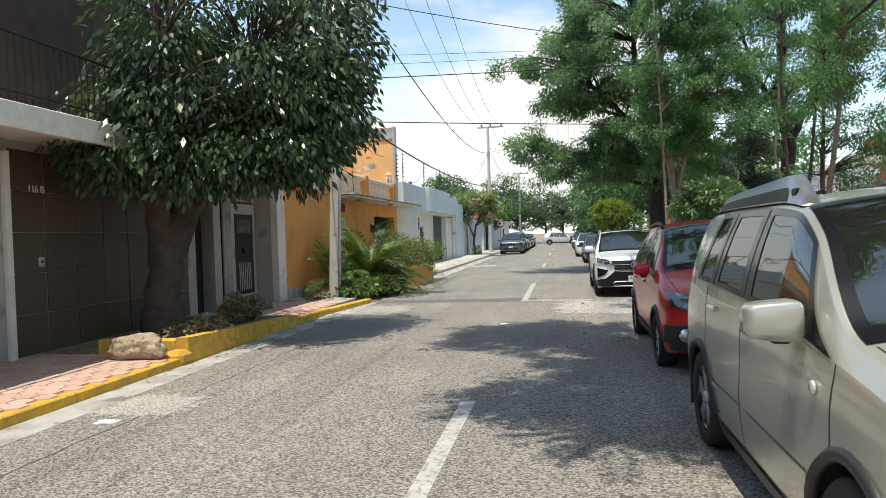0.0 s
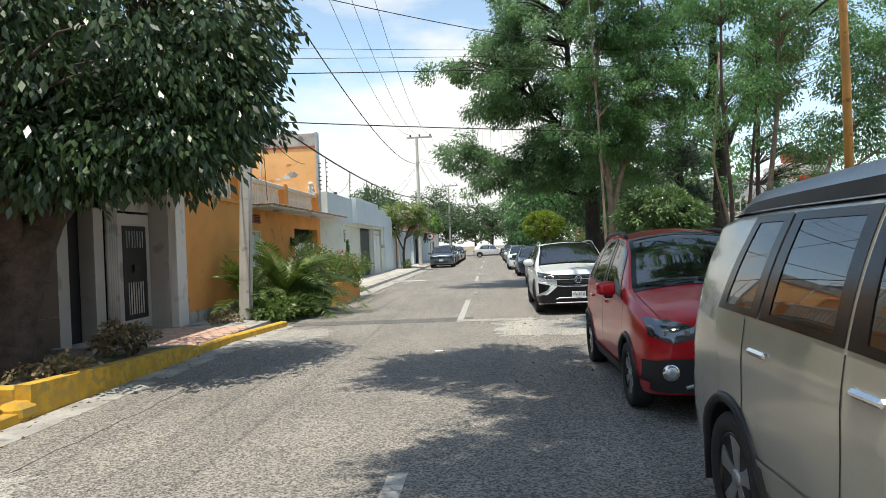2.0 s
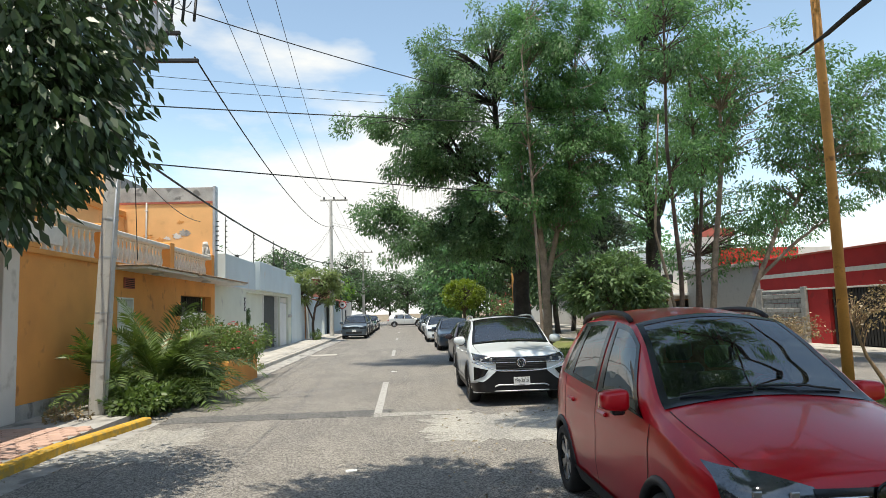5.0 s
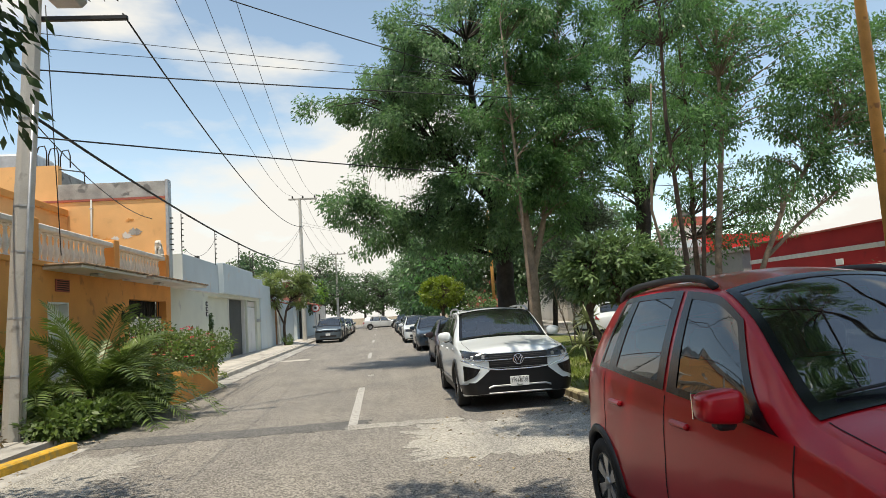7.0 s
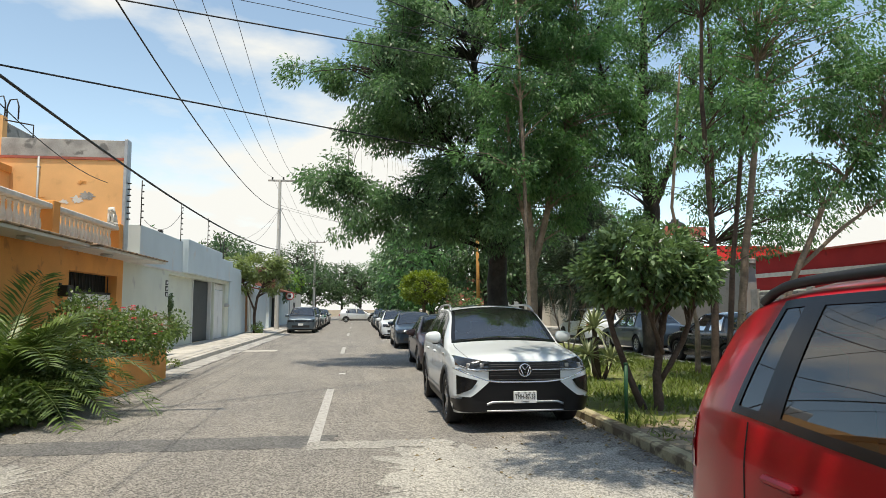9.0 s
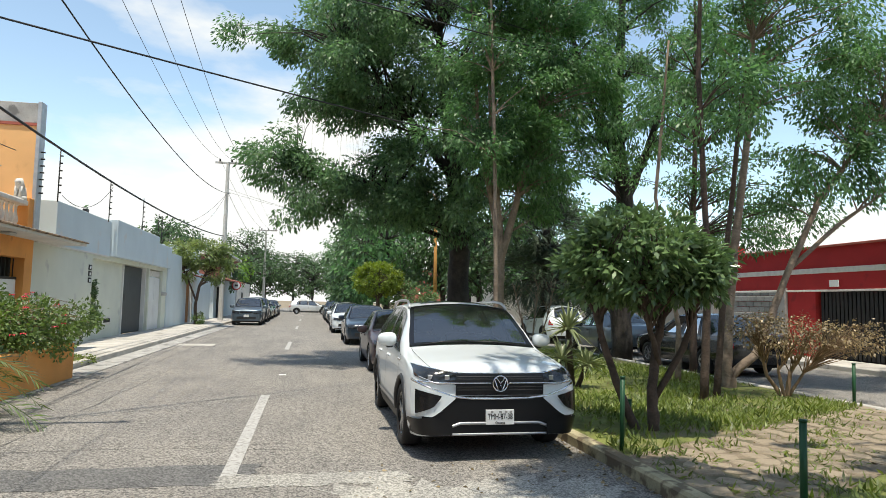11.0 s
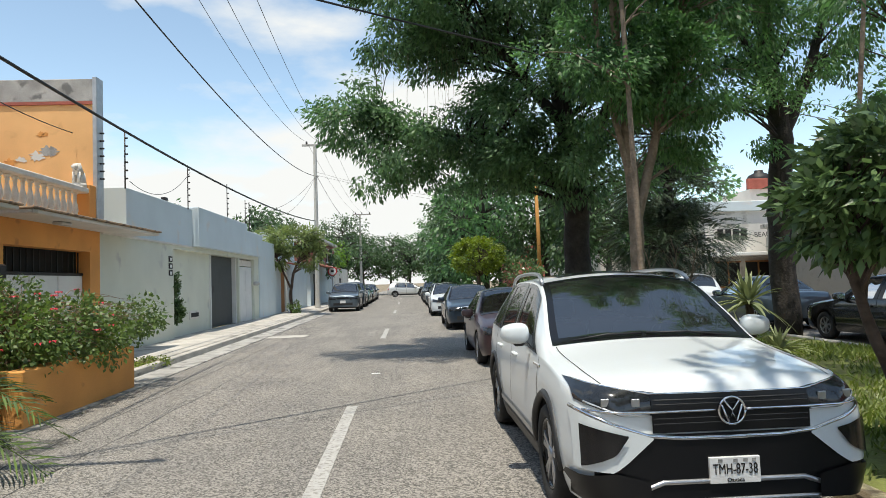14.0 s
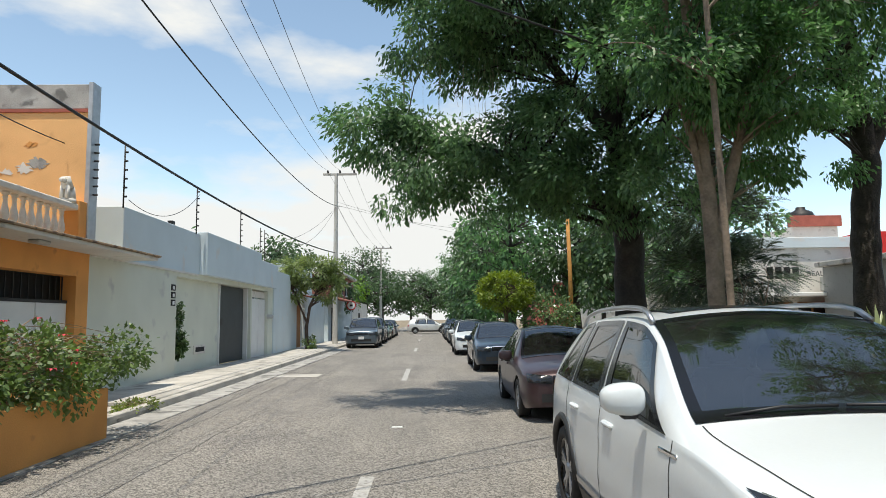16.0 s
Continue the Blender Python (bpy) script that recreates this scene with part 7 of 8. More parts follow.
# far rows of trees
rngf = random.Random(9)
FAR = [(5.0, 51, 9.5, 3.1, L_JAC), (4.3, 57, 9.5, 2.9, L_JACDARK), (5.2, 63, 10.5, 3.4, L_JAC), (4.6, 70, 9.5, 3.2, L_JACDARK), (5.0, 78, 10.5, 3.4, L_JAC), (9.0, 52, 8.5, 3.0, L_JAC),
       (-8.5, 78, 6.5, 3.0, L_LIGHT), (-6.8, 88, 7.0, 3.0, L_JAC), (-10, 60, 7.5, 2.4, L_JACDARK), (-12, 50, 6.5, 2.0, L_JAC), (-9, 101, 7.0, 4.0, L_JACDARK), (-2, 103, 6.0, 4.0, L_JAC), (4, 102, 7.0, 4.0, L_JACDARK), (0.5, 97, 5.0, 3.0, L_JAC), (-5.5, 98, 5.5, 3.2, L_JACDARK), (7.5, 92, 6.5, 3.2, L_JAC), (8.5, 70, 8.0, 3.2, L_JACDARK), (10.4, 48, 8.0, 2.6, L_JACDARK), (13.5, 44, 8.0, 2.8, L_JAC), (11, 101, 8.0, 4.0, L_JAC), (-17, 98, 8, 4, L_JAC), (12.5, 52, 8, 2.6, L_JAC), (13, 62, 8, 3, L_JACDARK), (-7.2, 68, 5.0, 1.8, L_LIGHT)]
for i, (x, y, h, r, lm) in enumerate(FAR):
    h, r = (h * 1.4, r * 1.15) if y > 85 else (h, r)
    hang = x > 4 and x < 6 and y < 80
    tree("street_tree", "leafy green street tree farther along", [(x, y, 0, 0.2), (x + rngf.uniform(-0.3, 0.3), y, h * 0.4, 0.15), (x + rngf.uniform(-0.5, 0.5), y, h * 0.85, 0.04)],
         [(x, y, h * 0.68, r, r, h * 0.3, 1.0), (x - r * 0.45, y - 0.5, h * 0.45, r * 0.6, r * 0.6, h * 0.2, 0.4)] + ([(x - 1.2, y - 0.4, 2.4, r * 0.5, r * 0.5, 1.2, 0.35)] if hang else []),
         int(46 * r), 26, L_FAR if i % 3 else lm, BARK_DARK, 60 + i, "leaf", 0.62, 0.3, 0.28, shell=0.4, limb=0.04, droop=0.5)

# dry shrub and bare shrub
tree("dry_shrub", "brown half dead shrub on tangled stems", [(8.45, 19.6, 0.05, 0.045), (8.5, 19.55, 0.5, 0.035), (8.75, 19.4, 1.0, 0.02)],
     [(8.4, 19.5, 1.2, 1.0, 0.85, 0.36, 1.0), (9.3, 19.1, 1.15, 0.9, 0.7, 0.32, 0.7), (7.9, 19.6, 1.3, 0.5, 0.5, 0.25, 0.3)], 260, 12, L_DRY, TWIG, 51, "leaf", 0.16, 0.055, 0.3, shell=0.3, limb=0.012, parent_kind="shrub",
     extra=([(8.4, 19.6, 0.05, 0.04), (8.15, 19.7, 0.45, 0.03), (8.05, 19.75, 0.95, 0.02)], [(8.42, 19.6, 0.05, 0.035), (8.3, 19.6, 0.55, 0.025), (8.55, 19.5, 0.9, 0.015)], [(8.5, 19.6, 0.1, 0.03), (8.8, 19.5, 0.6, 0.02), (9.1, 19.2, 1.0, 0.012)]))
tree("dry_shrub", "tall brown shrub with sparse withered leaves", [(9.0, 15.6, 0.05, 0.05), (9.05, 15.55, 0.7, 0.035), (9.3, 15.5, 1.4, 0.02)],
     [(9.1, 15.5, 1.6, 0.95, 0.85, 0.5, 1.0), (9.7, 15.4, 1.3, 0.6, 0.6, 0.4, 0.5)], 190, 9, L_DRY, TWIG, 53, "leaf", 0.18, 0.06, 0.3, shell=0.3, limb=0.012, parent_kind="shrub",
     extra=([(8.95, 15.6, 0.05, 0.045), (8.6, 15.7, 0.7, 0.03), (8.4, 15.75, 1.4, 0.018)], [(9.0, 15.6, 0.1, 0.04), (9.5, 15.5, 0.6, 0.025), (9.9, 15.3, 1.2, 0.014)]))
tree("bare_shrub", "leafless grey shrub of thin twigs", [(6.6, 27.6, 0.05, 0.03), (6.6, 27.6, 0.9, 0.022), (6.7, 27.5, 2.0, 0.012)],
     [(6.6, 27.5, 1.9, 0.9, 0.7, 0.9, 1.0)], 70, 1, L_DRY, BARK_PALE, 52, "leaf", 0.1, 0.04, 0.3, shell=0.3, limb=0.012, parent_kind="shrub",
     extra=([(6.55, 27.6, 0.05, 0.025), (6.2, 27.5, 1.2, 0.016), (5.9, 27.4, 2.2, 0.008)], [(6.65, 27.6, 0.05, 0.025), (7.0, 27.5, 1.3, 0.016), (7.2, 27.4, 2.3, 0.008)]))


def blade_plant(name, label, category, hub, n, length, width, material, seed, rise=(0.2, 1.2), droop=0.6, parent=None):
    """A rosette of long tapering blades, each a part."""
    rng = random.Random(seed)
    t = parent or thing(name, label, category)
    for i in range(n):
        a, e = rng.uniform(0, 2 * math.pi), rng.uniform(*rise)
        L_ = length * rng.uniform(0.75, 1.15)
        d = Vector((math.cos(a) * math.cos(e), math.sin(a) * math.cos(e), math.sin(e)))
        s = d.cross(Vector((0, 0, 1))).normalized()
        v, f = [], []
        for k in range(7):
            q = k / 6
            p = Vector(hub) + d * L_ * q - Vector((0, 0, droop * L_ * q * q * (1.1 - math.sin(e) * 0.6)))
            w = width * (1 - q ** 1.6) * (0.75 + 0.5 * min(1, q * 4)) + 0.002
            v += [tuple(p - s * w), tuple(p - Vector((0, 0, w * 0.5))), tuple(p + s * w)]
            if k:
                b = 3 * (k - 1)
                f += [(b, b + 1, b + 4, b + 3), (b + 1, b + 2, b + 5, b + 4)]
        link("leaf", v, f, material, t, "", True)
    return t


ag = blade_plant("aloe_plant", "pale green spiky aloe rosettes on a short stem", "aloe", (5.0, 21.05, 1.15), 46, 0.62, 0.032, L_AGAVE, 1, (-0.2, 1.4), 0.45)
blade_plant("", "", "", (4.75, 20.75, 0.62), 40, 0.55, 0.03, L_AGAVE, 2, (-0.2, 1.4), 0.45, ag)
blade_plant("", "", "", (5.3, 20.9, 0.5), 34, 0.5, 0.03, L_AGAVE, 3, (-0.1, 1.4), 0.45, ag)
v, f = tube_data([(5.1, 21.1, 0.05), (5.05, 21.08, 0.6), (5.0, 21.05, 1.2)], [0.07, 0.06, 0.05], 8)
tube_data([(5.05, 21.0, 0.05), (4.75, 20.75, 0.62)], [0.05, 0.045], 8, v, f)
tube_data([(5.15, 21.0, 0.05), (5.3, 20.9, 0.5)], [0.05, 0.045], 8, v, f)
link("stem", v, f, BARK, ag, "", True)


def palm(name, label, hub, n, length, seed, rise=(0.35, 1.3)):
    """A low feather palm: curved fronds, each with its leaflets."""
    rng = random.Random(seed)
    t = thing(name, label, "palm")
    v, f = lathe([(0.16, 0), (0.2, 0.2), (0.12, 0.45)], 10)
    st = link("stem", v, f, BARK, t, "", True)
    st.location = (hub[0], hub[1], 0.05)
    for i in range(n):
        a, e = rng.uniform(0, 2 * math.pi), rng.uniform(*rise)
        L_ = length * rng.uniform(0.7, 1.15)
        d = Vector((math.cos(a) * math.cos(e), math.sin(a) * math.cos(e), math.sin(e)))
        s = d.cross(Vector((0, 0, 1))).normalized()
        spine = [Vector(hub) + d * L_ * q - Vector((0, 0, 0.55 * L_ * q * q * math.cos(e) + 0.12 * L_ * q ** 3)) for q in lin(0, 1, 22)]
        v, f = tube_data(spine, [0.014 * (1 - 0.8 * k / 22) for k in range(23)], 4)
        for k in range(3, 23):
            p = spine[k]
            w = (spine[k] - spine[k - 1]).normalized()
            ll = 0.34 * L_ * 0.55 * math.sin(math.pi * (0.12 + 0.8 * k / 23)) + 0.06
            for sg in (1, -1):
                for h in (0, 0.5):
                    o = p - w * h * L_ / 22
                    q = (s * sg + w * 0.75 + Vector((0, 0, rng.uniform(-0.05, 0.4)))).normalized()
                    tip = o + q * ll - Vector((0, 0, 0.12 * ll))
                    mid = o + q * ll * 0.5
                    b = len(v)
                    v += [tuple(o), tuple(mid + w * 0.017), tuple(tip), tuple(mid - w * 0.017)]
                    f.append((b, b + 1, b + 2, b + 3))
        link("frond", v, f, L_PALM, t)
    return t


palm("palm", "low green feather palm beside the pole", (-5.1, 18.1, 0.45), 42, 2.5, 5)
palm("palm", "young feather palm with arching fronds", (-5.8, 17.3, 0.4), 18, 1.8, 6)
palm("palm", "young feather palm in the weeds", (-4.95, 19.3, 0.35), 20, 1.7, 7)
# flowering shrub in the orange planter
pl = tagged(new("planter"), "orange rendered planter box at the kerb", "planter")
for lo, hi in (((-4.45, 20.25, -0.02), (-4.2, 23.4, 0.69)), ((-5.9, 20.25, 0.0), (-4.453, 20.45, 0.69)), ((-5.9, 23.2, 0.0), (-4.453, 23.4, 0.69)), ((-6.1, 20.25, 0), (-5.903, 23.4, 0.69))):
    part("wall", box(lo, hi, 0.015), ORANGE, pl)
part("soil", box((-5.9, 20.45, 0.0), (-4.453, 23.2, 0.6)), SOIL, pl)
tree("flowering_shrub", "leafy green shrub with red flowers in the planter", [(-5.0, 21.4, 0.55, 0.05), (-5.0, 21.4, 1.0, 0.03), (-4.9, 21.4, 1.4, 0.02)],
     [(-4.8, 21.0, 1.15, 0.75, 0.95, 0.5, 1.0), (-4.7, 22.1, 1.1, 0.75, 0.95, 0.45, 1.0), (-5.3, 21.4, 1.45, 0.6, 1.1, 0.45, 0.6), (-4.2, 23.6, 1.15, 0.5, 0.6, 0.35, 0.35), (-4.25, 22.6, 0.8, 0.3, 0.9, 0.3, 0.45), (-4.3, 21.2, 0.85, 0.25, 0.9, 0.25, 0.3)],
     280, 32, L_BUSH, TWIG, 71, "leaf", 0.24, 0.085, 0.3, shell=0.4, limb=0.012, droop=0.1, parent_kind="shrub")
rng = random.Random(4)
fl = bpy.data.objects["flowering_shrub"]
for i in range(34):
    a, b = rng.uniform(0, 6.28), rng.uniform(-0.4, 1.0)
    p = Vector((-4.75, 21.5, 1.15)) + Vector((0.85 * math.cos(a) * math.cos(b), 1.5 * math.sin(a) * math.cos(b), 0.62 * math.sin(b)))
    v, f = [], []
    for k in range(5):
        t = k * 1.257 + a
        v += [tuple(p), tuple(p + Vector((0.045 * math.cos(t - 0.4), 0.045 * math.sin(t - 0.4), 0.02))), tuple(p + Vector((0.06 * math.cos(t), 0.06 * math.sin(t), -0.01))), tuple(p + Vector((0.045 * math.cos(t + 0.4), 0.045 * math.sin(t + 0.4), 0.02)))]
        f.append((4 * k, 4 * k + 1, 4 * k + 2, 4 * k + 3))
    link("flower", v, f, FLOWER, fl)
# weeds, climbers, litter
for i, (x, y, z, rx, ry, rz, c, s, lm) in enumerate(((-4.85, 16.5, 0.3, 0.6, 0.9, 0.26, 130, 0.11, L_BUSH), (-4.5, 17.9, 0.3, 0.5, 1.2, 0.3, 150, 0.11, L_BUSH), (-5.4, 17.2, 0.55, 0.6, 1.0, 0.4, 40, 0.1, L_BUSH), (-4.55, 19.3, 0.38, 0.4, 0.8, 0.34, 110, 0.1, L_BUSH),
                                                     (-5.7, 19.4, 0.7, 0.5, 0.7, 0.6, 50, 0.09, L_BUSH), (-5.6, 15.4, 0.22, 0.5, 0.35, 0.12, 14, 0.07, L_DRY), (-6.52, 32.15, 1.0, 0.16, 0.24, 0.36, 60, 0.1, L_MAG), (-6.55, 32.05, 1.75, 0.1, 0.16, 0.42, 26, 0.09, L_MAG), (-4.9, 25.9, 0.14, 0.35, 0.8, 0.05, 26, 0.07, L_GRASS), (-5.3, 10.9, 0.45, 0.45, 0.6, 0.2, 40, 0.1, L_DRY), (-5.1, 9.0, 0.38, 0.35, 0.7, 0.08, 20, 0.08, L_DRY))):
    tree("weeds", ("low weeds growing in dry earth", "climbing plant on the white wall")[i in (6, 7)], [(x, y, max(0.1, z - rz), 0.006), (x, y, z, 0.003)], [(x, y, z, rx, ry, rz, 1.0)], c, 24, lm, TWIG, 80 + i, "leaf", 0.12, s, 0.28, shell=0.2, limb=0.005, droop=0.05, parent_kind="weeds")

# hanging strands under the dark tree
vine = thing("hanging_vines", "thin dry vines hanging from the dark tree", "vines", "", "stuff")
rv = random.Random(5)
v, f = [], []
for i in range(26):
    x, y, z = rv.uniform(-0.1, 1.6), rv.uniform(25.4, 26.4), rv.uniform(6.0, 6.6)
    tube_data(bez((x, y, z), (x + rv.uniform(-0.1, 0.1), y, z - rv.uniform(0.5, 1.3)), 0.0, 5), 0.0022, 3, v, f)
link("strand", v, f, BARK_PALE, vine)

# grass on the strip and stone path
rngg = np.random.default_rng(3)
n = 60000
gx, gy = rngg.uniform(3.45, 8.8, n), rngg.uniform(9, 30, n)
patchy = np.sin(gx * 1.9 + 1) * np.sin(gy * 1.3) + np.sin(gx * 0.7 + gy * 0.9) + rngg.normal(size=n) * 0.5
on_path = (gy > 13.7 + (gx - 3.42) * 0.55) & (gy < 15.5 + (gx - 3.42) * 0.52)
keep = (patchy > -0.35) & ~on_path
gx, gy = gx[keep], gy[keep]
n = len(gx)
base = np.stack([gx, gy, np.full(n, 0.09)], 1)
way = unit(rngg.normal(size=(n, 3)) * np.array([0.6, 0.6, 0.1]) + np.array([0, 0, 0.75]))
ln = rngg.uniform(0.05, 0.17, n)
vv, ff = leaf_quads(base, way, ln, ln * 0.09, rngg)
tagged(mesh_arrays("grass", vv, ff, L_GRASS), "short patchy green grass blades on the strip", "grass", "", "stuff")
pathway = tagged(new("stone_path"), "grey stone path across the grass strip", "path", "", "structure")
stones = []
rs_ = random.Random(12)
for k in range(4):
    pts = [(0.155 * math.cos(a) * rs_.uniform(0.72, 1.12), 0.135 * math.sin(a) * rs_.uniform(0.72, 1.12)) for a in lin(0, 2 * math.pi * 7 / 8, 7)]
    m8 = len(pts)
    v = [(x, y, 0) for x, y in pts] + [(x, y, 0.03) for x, y in pts] + [(x * 0.85, y * 0.85, 0.042) for x, y in pts]
    f = [(i, (i + 1) % m8, (i + 1) % m8 + m8, i + m8) for i in range(m8)] + [(i + m8, (i + 1) % m8 + m8, (i + 1) % m8 + 2 * m8, i + 2 * m8) for i in range(m8)] + [tuple(range(2 * m8, 3 * m8))]
    me = bpy.data.meshes.new("stone")
    me.from_pydata(v, [], f)
    me.materials.append(mat("path_stone", (0.23, 0.185, 0.13), 0.95, vary=0.3, scale=5, bump=0.5, rnd=0.4))
    stones.append(me)
for i in range(19):
    for j in range(7):
        x = 3.6 + i * 0.285
        o = new("stone", stones[(i * 3 + j * 5) % 4])
        o.parent = pathway
        o.location = (x + rs_.uniform(-0.03, 0.03), 13.75 + (x - 3.42) * 0.54 + j * 0.26 + (0.13 if i % 2 else 0), 0.077 + rs_.uniform(-0.01, 0.005))
        o.rotation_euler = (rs_.uniform(-0.03, 0.03), rs_.uniform(-0.03, 0.03), rs_.uniform(0, 6))

bm = bmesh.new()
qs = [bm.verts.new((x, y, z)) for z in (0.0, 0.105) for x, y in ((3.43, 13.55), (8.8, 16.5), (8.8, 18.5), (3.43, 15.65))]
for q in ((3, 2, 1, 0), (4, 5, 6, 7), (0, 1, 5, 4), (1, 2, 6, 5), (2, 3, 7, 6), (3, 0, 4, 7)):
    bm.faces.new([qs[k] for k in q])
structure("path_bed", bm, SOIL_BROWN, "trodden brown earth bed of the stone path", "path")
# tufts in the path, dry leaves along the kerb and under the trees
n = 5200
gx = rngg.uniform(3.45, 8.8, n)
gy = 13.7 + (gx - 3.42) * 0.54 + rngg.uniform(0, 1.8, n)
keep = np.sin(gx * 5.1) * np.sin(gy * 4.3 + gx) + rngg.normal(size=n) * 0.4 > 0.35
gx, gy = gx[keep], gy[keep]
n = len(gx)
way = unit(rngg.normal(size=(n, 3)) * np.array([0.8, 0.8, 0.1]) + np.array([0, 0, 0.6]))
ln = rngg.uniform(0.04, 0.12, n)
vv, ff = leaf_quads(np.stack([gx, gy, np.full(n, 0.1)], 1), way, ln, ln * 0.1, rngg)
tagged(mesh_arrays("grass", vv, ff, L_GRASS), "sparse grass tufts between the path stones", "grass", "", "stuff")
parts_ = []
for count, x0, x1, y0, y1, z, spread in ((900, 2.75, 3.24, 6, 30, 0.008, 1), (700, 3.5, 8.5, 11, 24, 0.112, 0), (500, -4.5, -4.1, 6, 34, 0.008, -1), (260, 0.5, 3.0, 9, 16, 0.008, 0)):
    lx = rngg.uniform(0, 1, count)
    lx = x0 + (x1 - x0) * (lx ** 0.4 if spread > 0 else lx ** 2.5 if spread < 0 else lx)
    parts_.append(np.stack([lx, rngg.uniform(y0, y1, count), np.full(count, z)], 1))
base = np.concatenate(parts_)
n = len(base)
way = unit(rngg.normal(size=(n, 3)) * np.array([1, 1, 0.12]))
ln = rngg.uniform(0.025, 0.07, n)
vv, ff = leaf_quads(base, way, ln, ln * 0.25, rngg, -0.1)
tagged(mesh_arrays("leaf_litter", vv, ff, L_DRY), "dry brown fallen leaves along the kerbs", "leaves", "", "stuff")

# ---- poles and wires ----
pole1 = tagged(new("utility_pole"), "grey concrete utility pole with a transformer", "utility pole", "utility poles")
tube("shaft", [(-5.40, 16.1, 0.0), (-5.30, 16.16, 3.0), (-5.2, 16.22, 5.4), (-5.08, 16.28, 9.6)], [0.165, 0.15, 0.135, 0.105], POLE, pole1, sides=8, smooth=False)
for z in (1.05, 1.9, 2.9, 3.6, 5.0):
    x = -5.40 + 0.036 * z
    tube("band", [(x, 16.1 + 0.02 * z, z), (x, 16.1 + 0.02 * z, z + 0.03)], 0.172 - 0.006 * z, GALV, pole1, sides=8, smooth=False)
tube("cable_bracket", [(-5.15, 16.2, 5.28), (-5.47, 16.2, 5.28)], 0.025, IRON, pole1, sides=6)
tube("conduit", [(-5.26, 16.0, 0.0), (-5.17, 16.04, 3.0), (-5.09, 16.1, 5.2)], 0.022, GALV, pole1, sides=6)
tr_ = part("transformer", box((-5.0, 16.0, 6.95), (-4.45, 16.6, 7.75), 0.08), GALV, pole1, "grey oil transformer tank")
for k in range(3):
    tube("bushing", [(-4.9 + k * 0.17, 16.3, 7.75), (-4.9 + k * 0.17, 16.3, 8.02)], 0.035, BRICK_RED, tr_, sides=8)
    part("fin", box((-4.45, 16.1 + k * 0.16, 7.05), (-4.36, 16.14 + k * 0.16, 7.65), 0.01), GALV, tr_)
for z, x0, x1 in ((8.1, -5.7, -3.9), (9.0, -5.5, -2.5), (6.65, -5.2, -3.75), (7.2, -5.2, -4.1)):
    part("crossarm", box((x0, 16.3, z), (x1, 16.38, z + 0.07), 0.008), GALV if z > 8 else IRON, pole1)
for k in range(3):
    tube("fuse", [(-4.3 + k * 0.22, 16.4, 7.5 + 0.0), (-4.28 + k * 0.22, 16.45, 7.95)], 0.03, IRON, pole1, sides=6)
    tube("insulator", [(-3.91 + k * 0.64, 16.34, 9.07), (-3.91 + k * 0.64, 16.34, 9.27)], 0.05, BRICK_RED, pole1, sides=8)
for k in range(6):
    tube("jumper", bez((-4.95 + k * 0.16, 16.35, 7.9), (-4.35 + (k % 3) * 0.22, 16.4, 7.0 + (k % 2) * 0.9), 0.15, 6), 0.009, CABLE, pole1, sides=4)
for x, y, h in ((-5.28, 53.6, 10.45), (-5.0, 88.0, 9.6)):
    pp = tagged(new("utility_pole"), "slim concrete pole with a wooden crossarm", "utility pole", "utility poles")
    tube("shaft", [(x - 0.05, y, 0), (x, y, h)], [0.17, 0.1], POLE, pp, sides=8, smooth=False)
    part("crossarm", box((x - 0.8, y - 0.06, h - 0.12), (x + 1.25, y + 0.06, h), 0.01), CONCRETE_OLD, pp)
    for k in (-0.51, 0.23, 1.09):
        tube("insulator", [(x + k, y, h), (x + k, y, h + 0.18)], 0.06, IRON, pp, sides=8)


def cable(p, q, sag, r, label, n=24):
    v, f = tube_data(bez(p, q, sag, n), r, 5)
    tagged(link("cable", v, f, CABLE, smooth=True), label, "cable", "overhead cables")


for a, b in ((-3.91, -5.79), (-3.27, -5.05), (-2.63, -4.19)):
    cable((a, 16.34, 9.27), (b, 53.6, 10.63), 1.3, 0.008, "thin bare overhead power wire")
    cable((b, 53.6, 10.63), (b + 0.25, 88, 9.78), 0.6, 0.008, "thin bare overhead power wire")
    cable((a, 16.34, 9.27), (a + 0.3, -14, 9.6), 0.6, 0.008, "thin bare overhead power wire")
cable((-3.83, 16.35, 6.76), (-5.06, 53.6, 8.4), 1.04, 0.016, "twisted black supply cable between the poles")
cable((-5.45, 16.2, 5.28), (-5.33, 53.6, 5.6), 0.6, 0.028, "thick black bundled telephone cable")
cable((-5.45, 16.2, 5.28), (-5.6, 12, 5.4), 0.25, 0.022, "thick black bundled telephone cable")
cable((-5.6, 12, 5.4), (-5.9, -14, 5.7), 0.4, 0.022, "thick black bundled telephone cable")
cable((-5.2, 16.3, 5.0), (-6.9, 26.9, 5.1), 0.3, 0.010, "thin service wire to the orange house")
cable((-5.2, 16.2, 4.72), (13.5, 31.5, 6.1), 0.12, 0.014, "service cable crossing the street")
cable((-5.2, 16.2, 5.8), (14.0, 28.0, 8.4), 0.1, 0.013, "service cable crossing the street")
cable((-5.15, 16.2, 6.15), (14.0, 28.6, 9.0), 0.1, 0.006, "thin wire crossing the street")
cable((-5.15, 16.2, 6.4), (14.0, 29.6, 9.3), 0.1, 0.006, "thin wire crossing the street")
cable((-4.2, 16.35, 7.75), (9.0, 27.5, 8.5), 0.3, 0.012, "black supply cable crossing the street")
cable((-5.0, 16.3, 6.9), (-5.0, 16.75, 2.9), -0.02, 0.008, "loose service wire hanging from the pole")
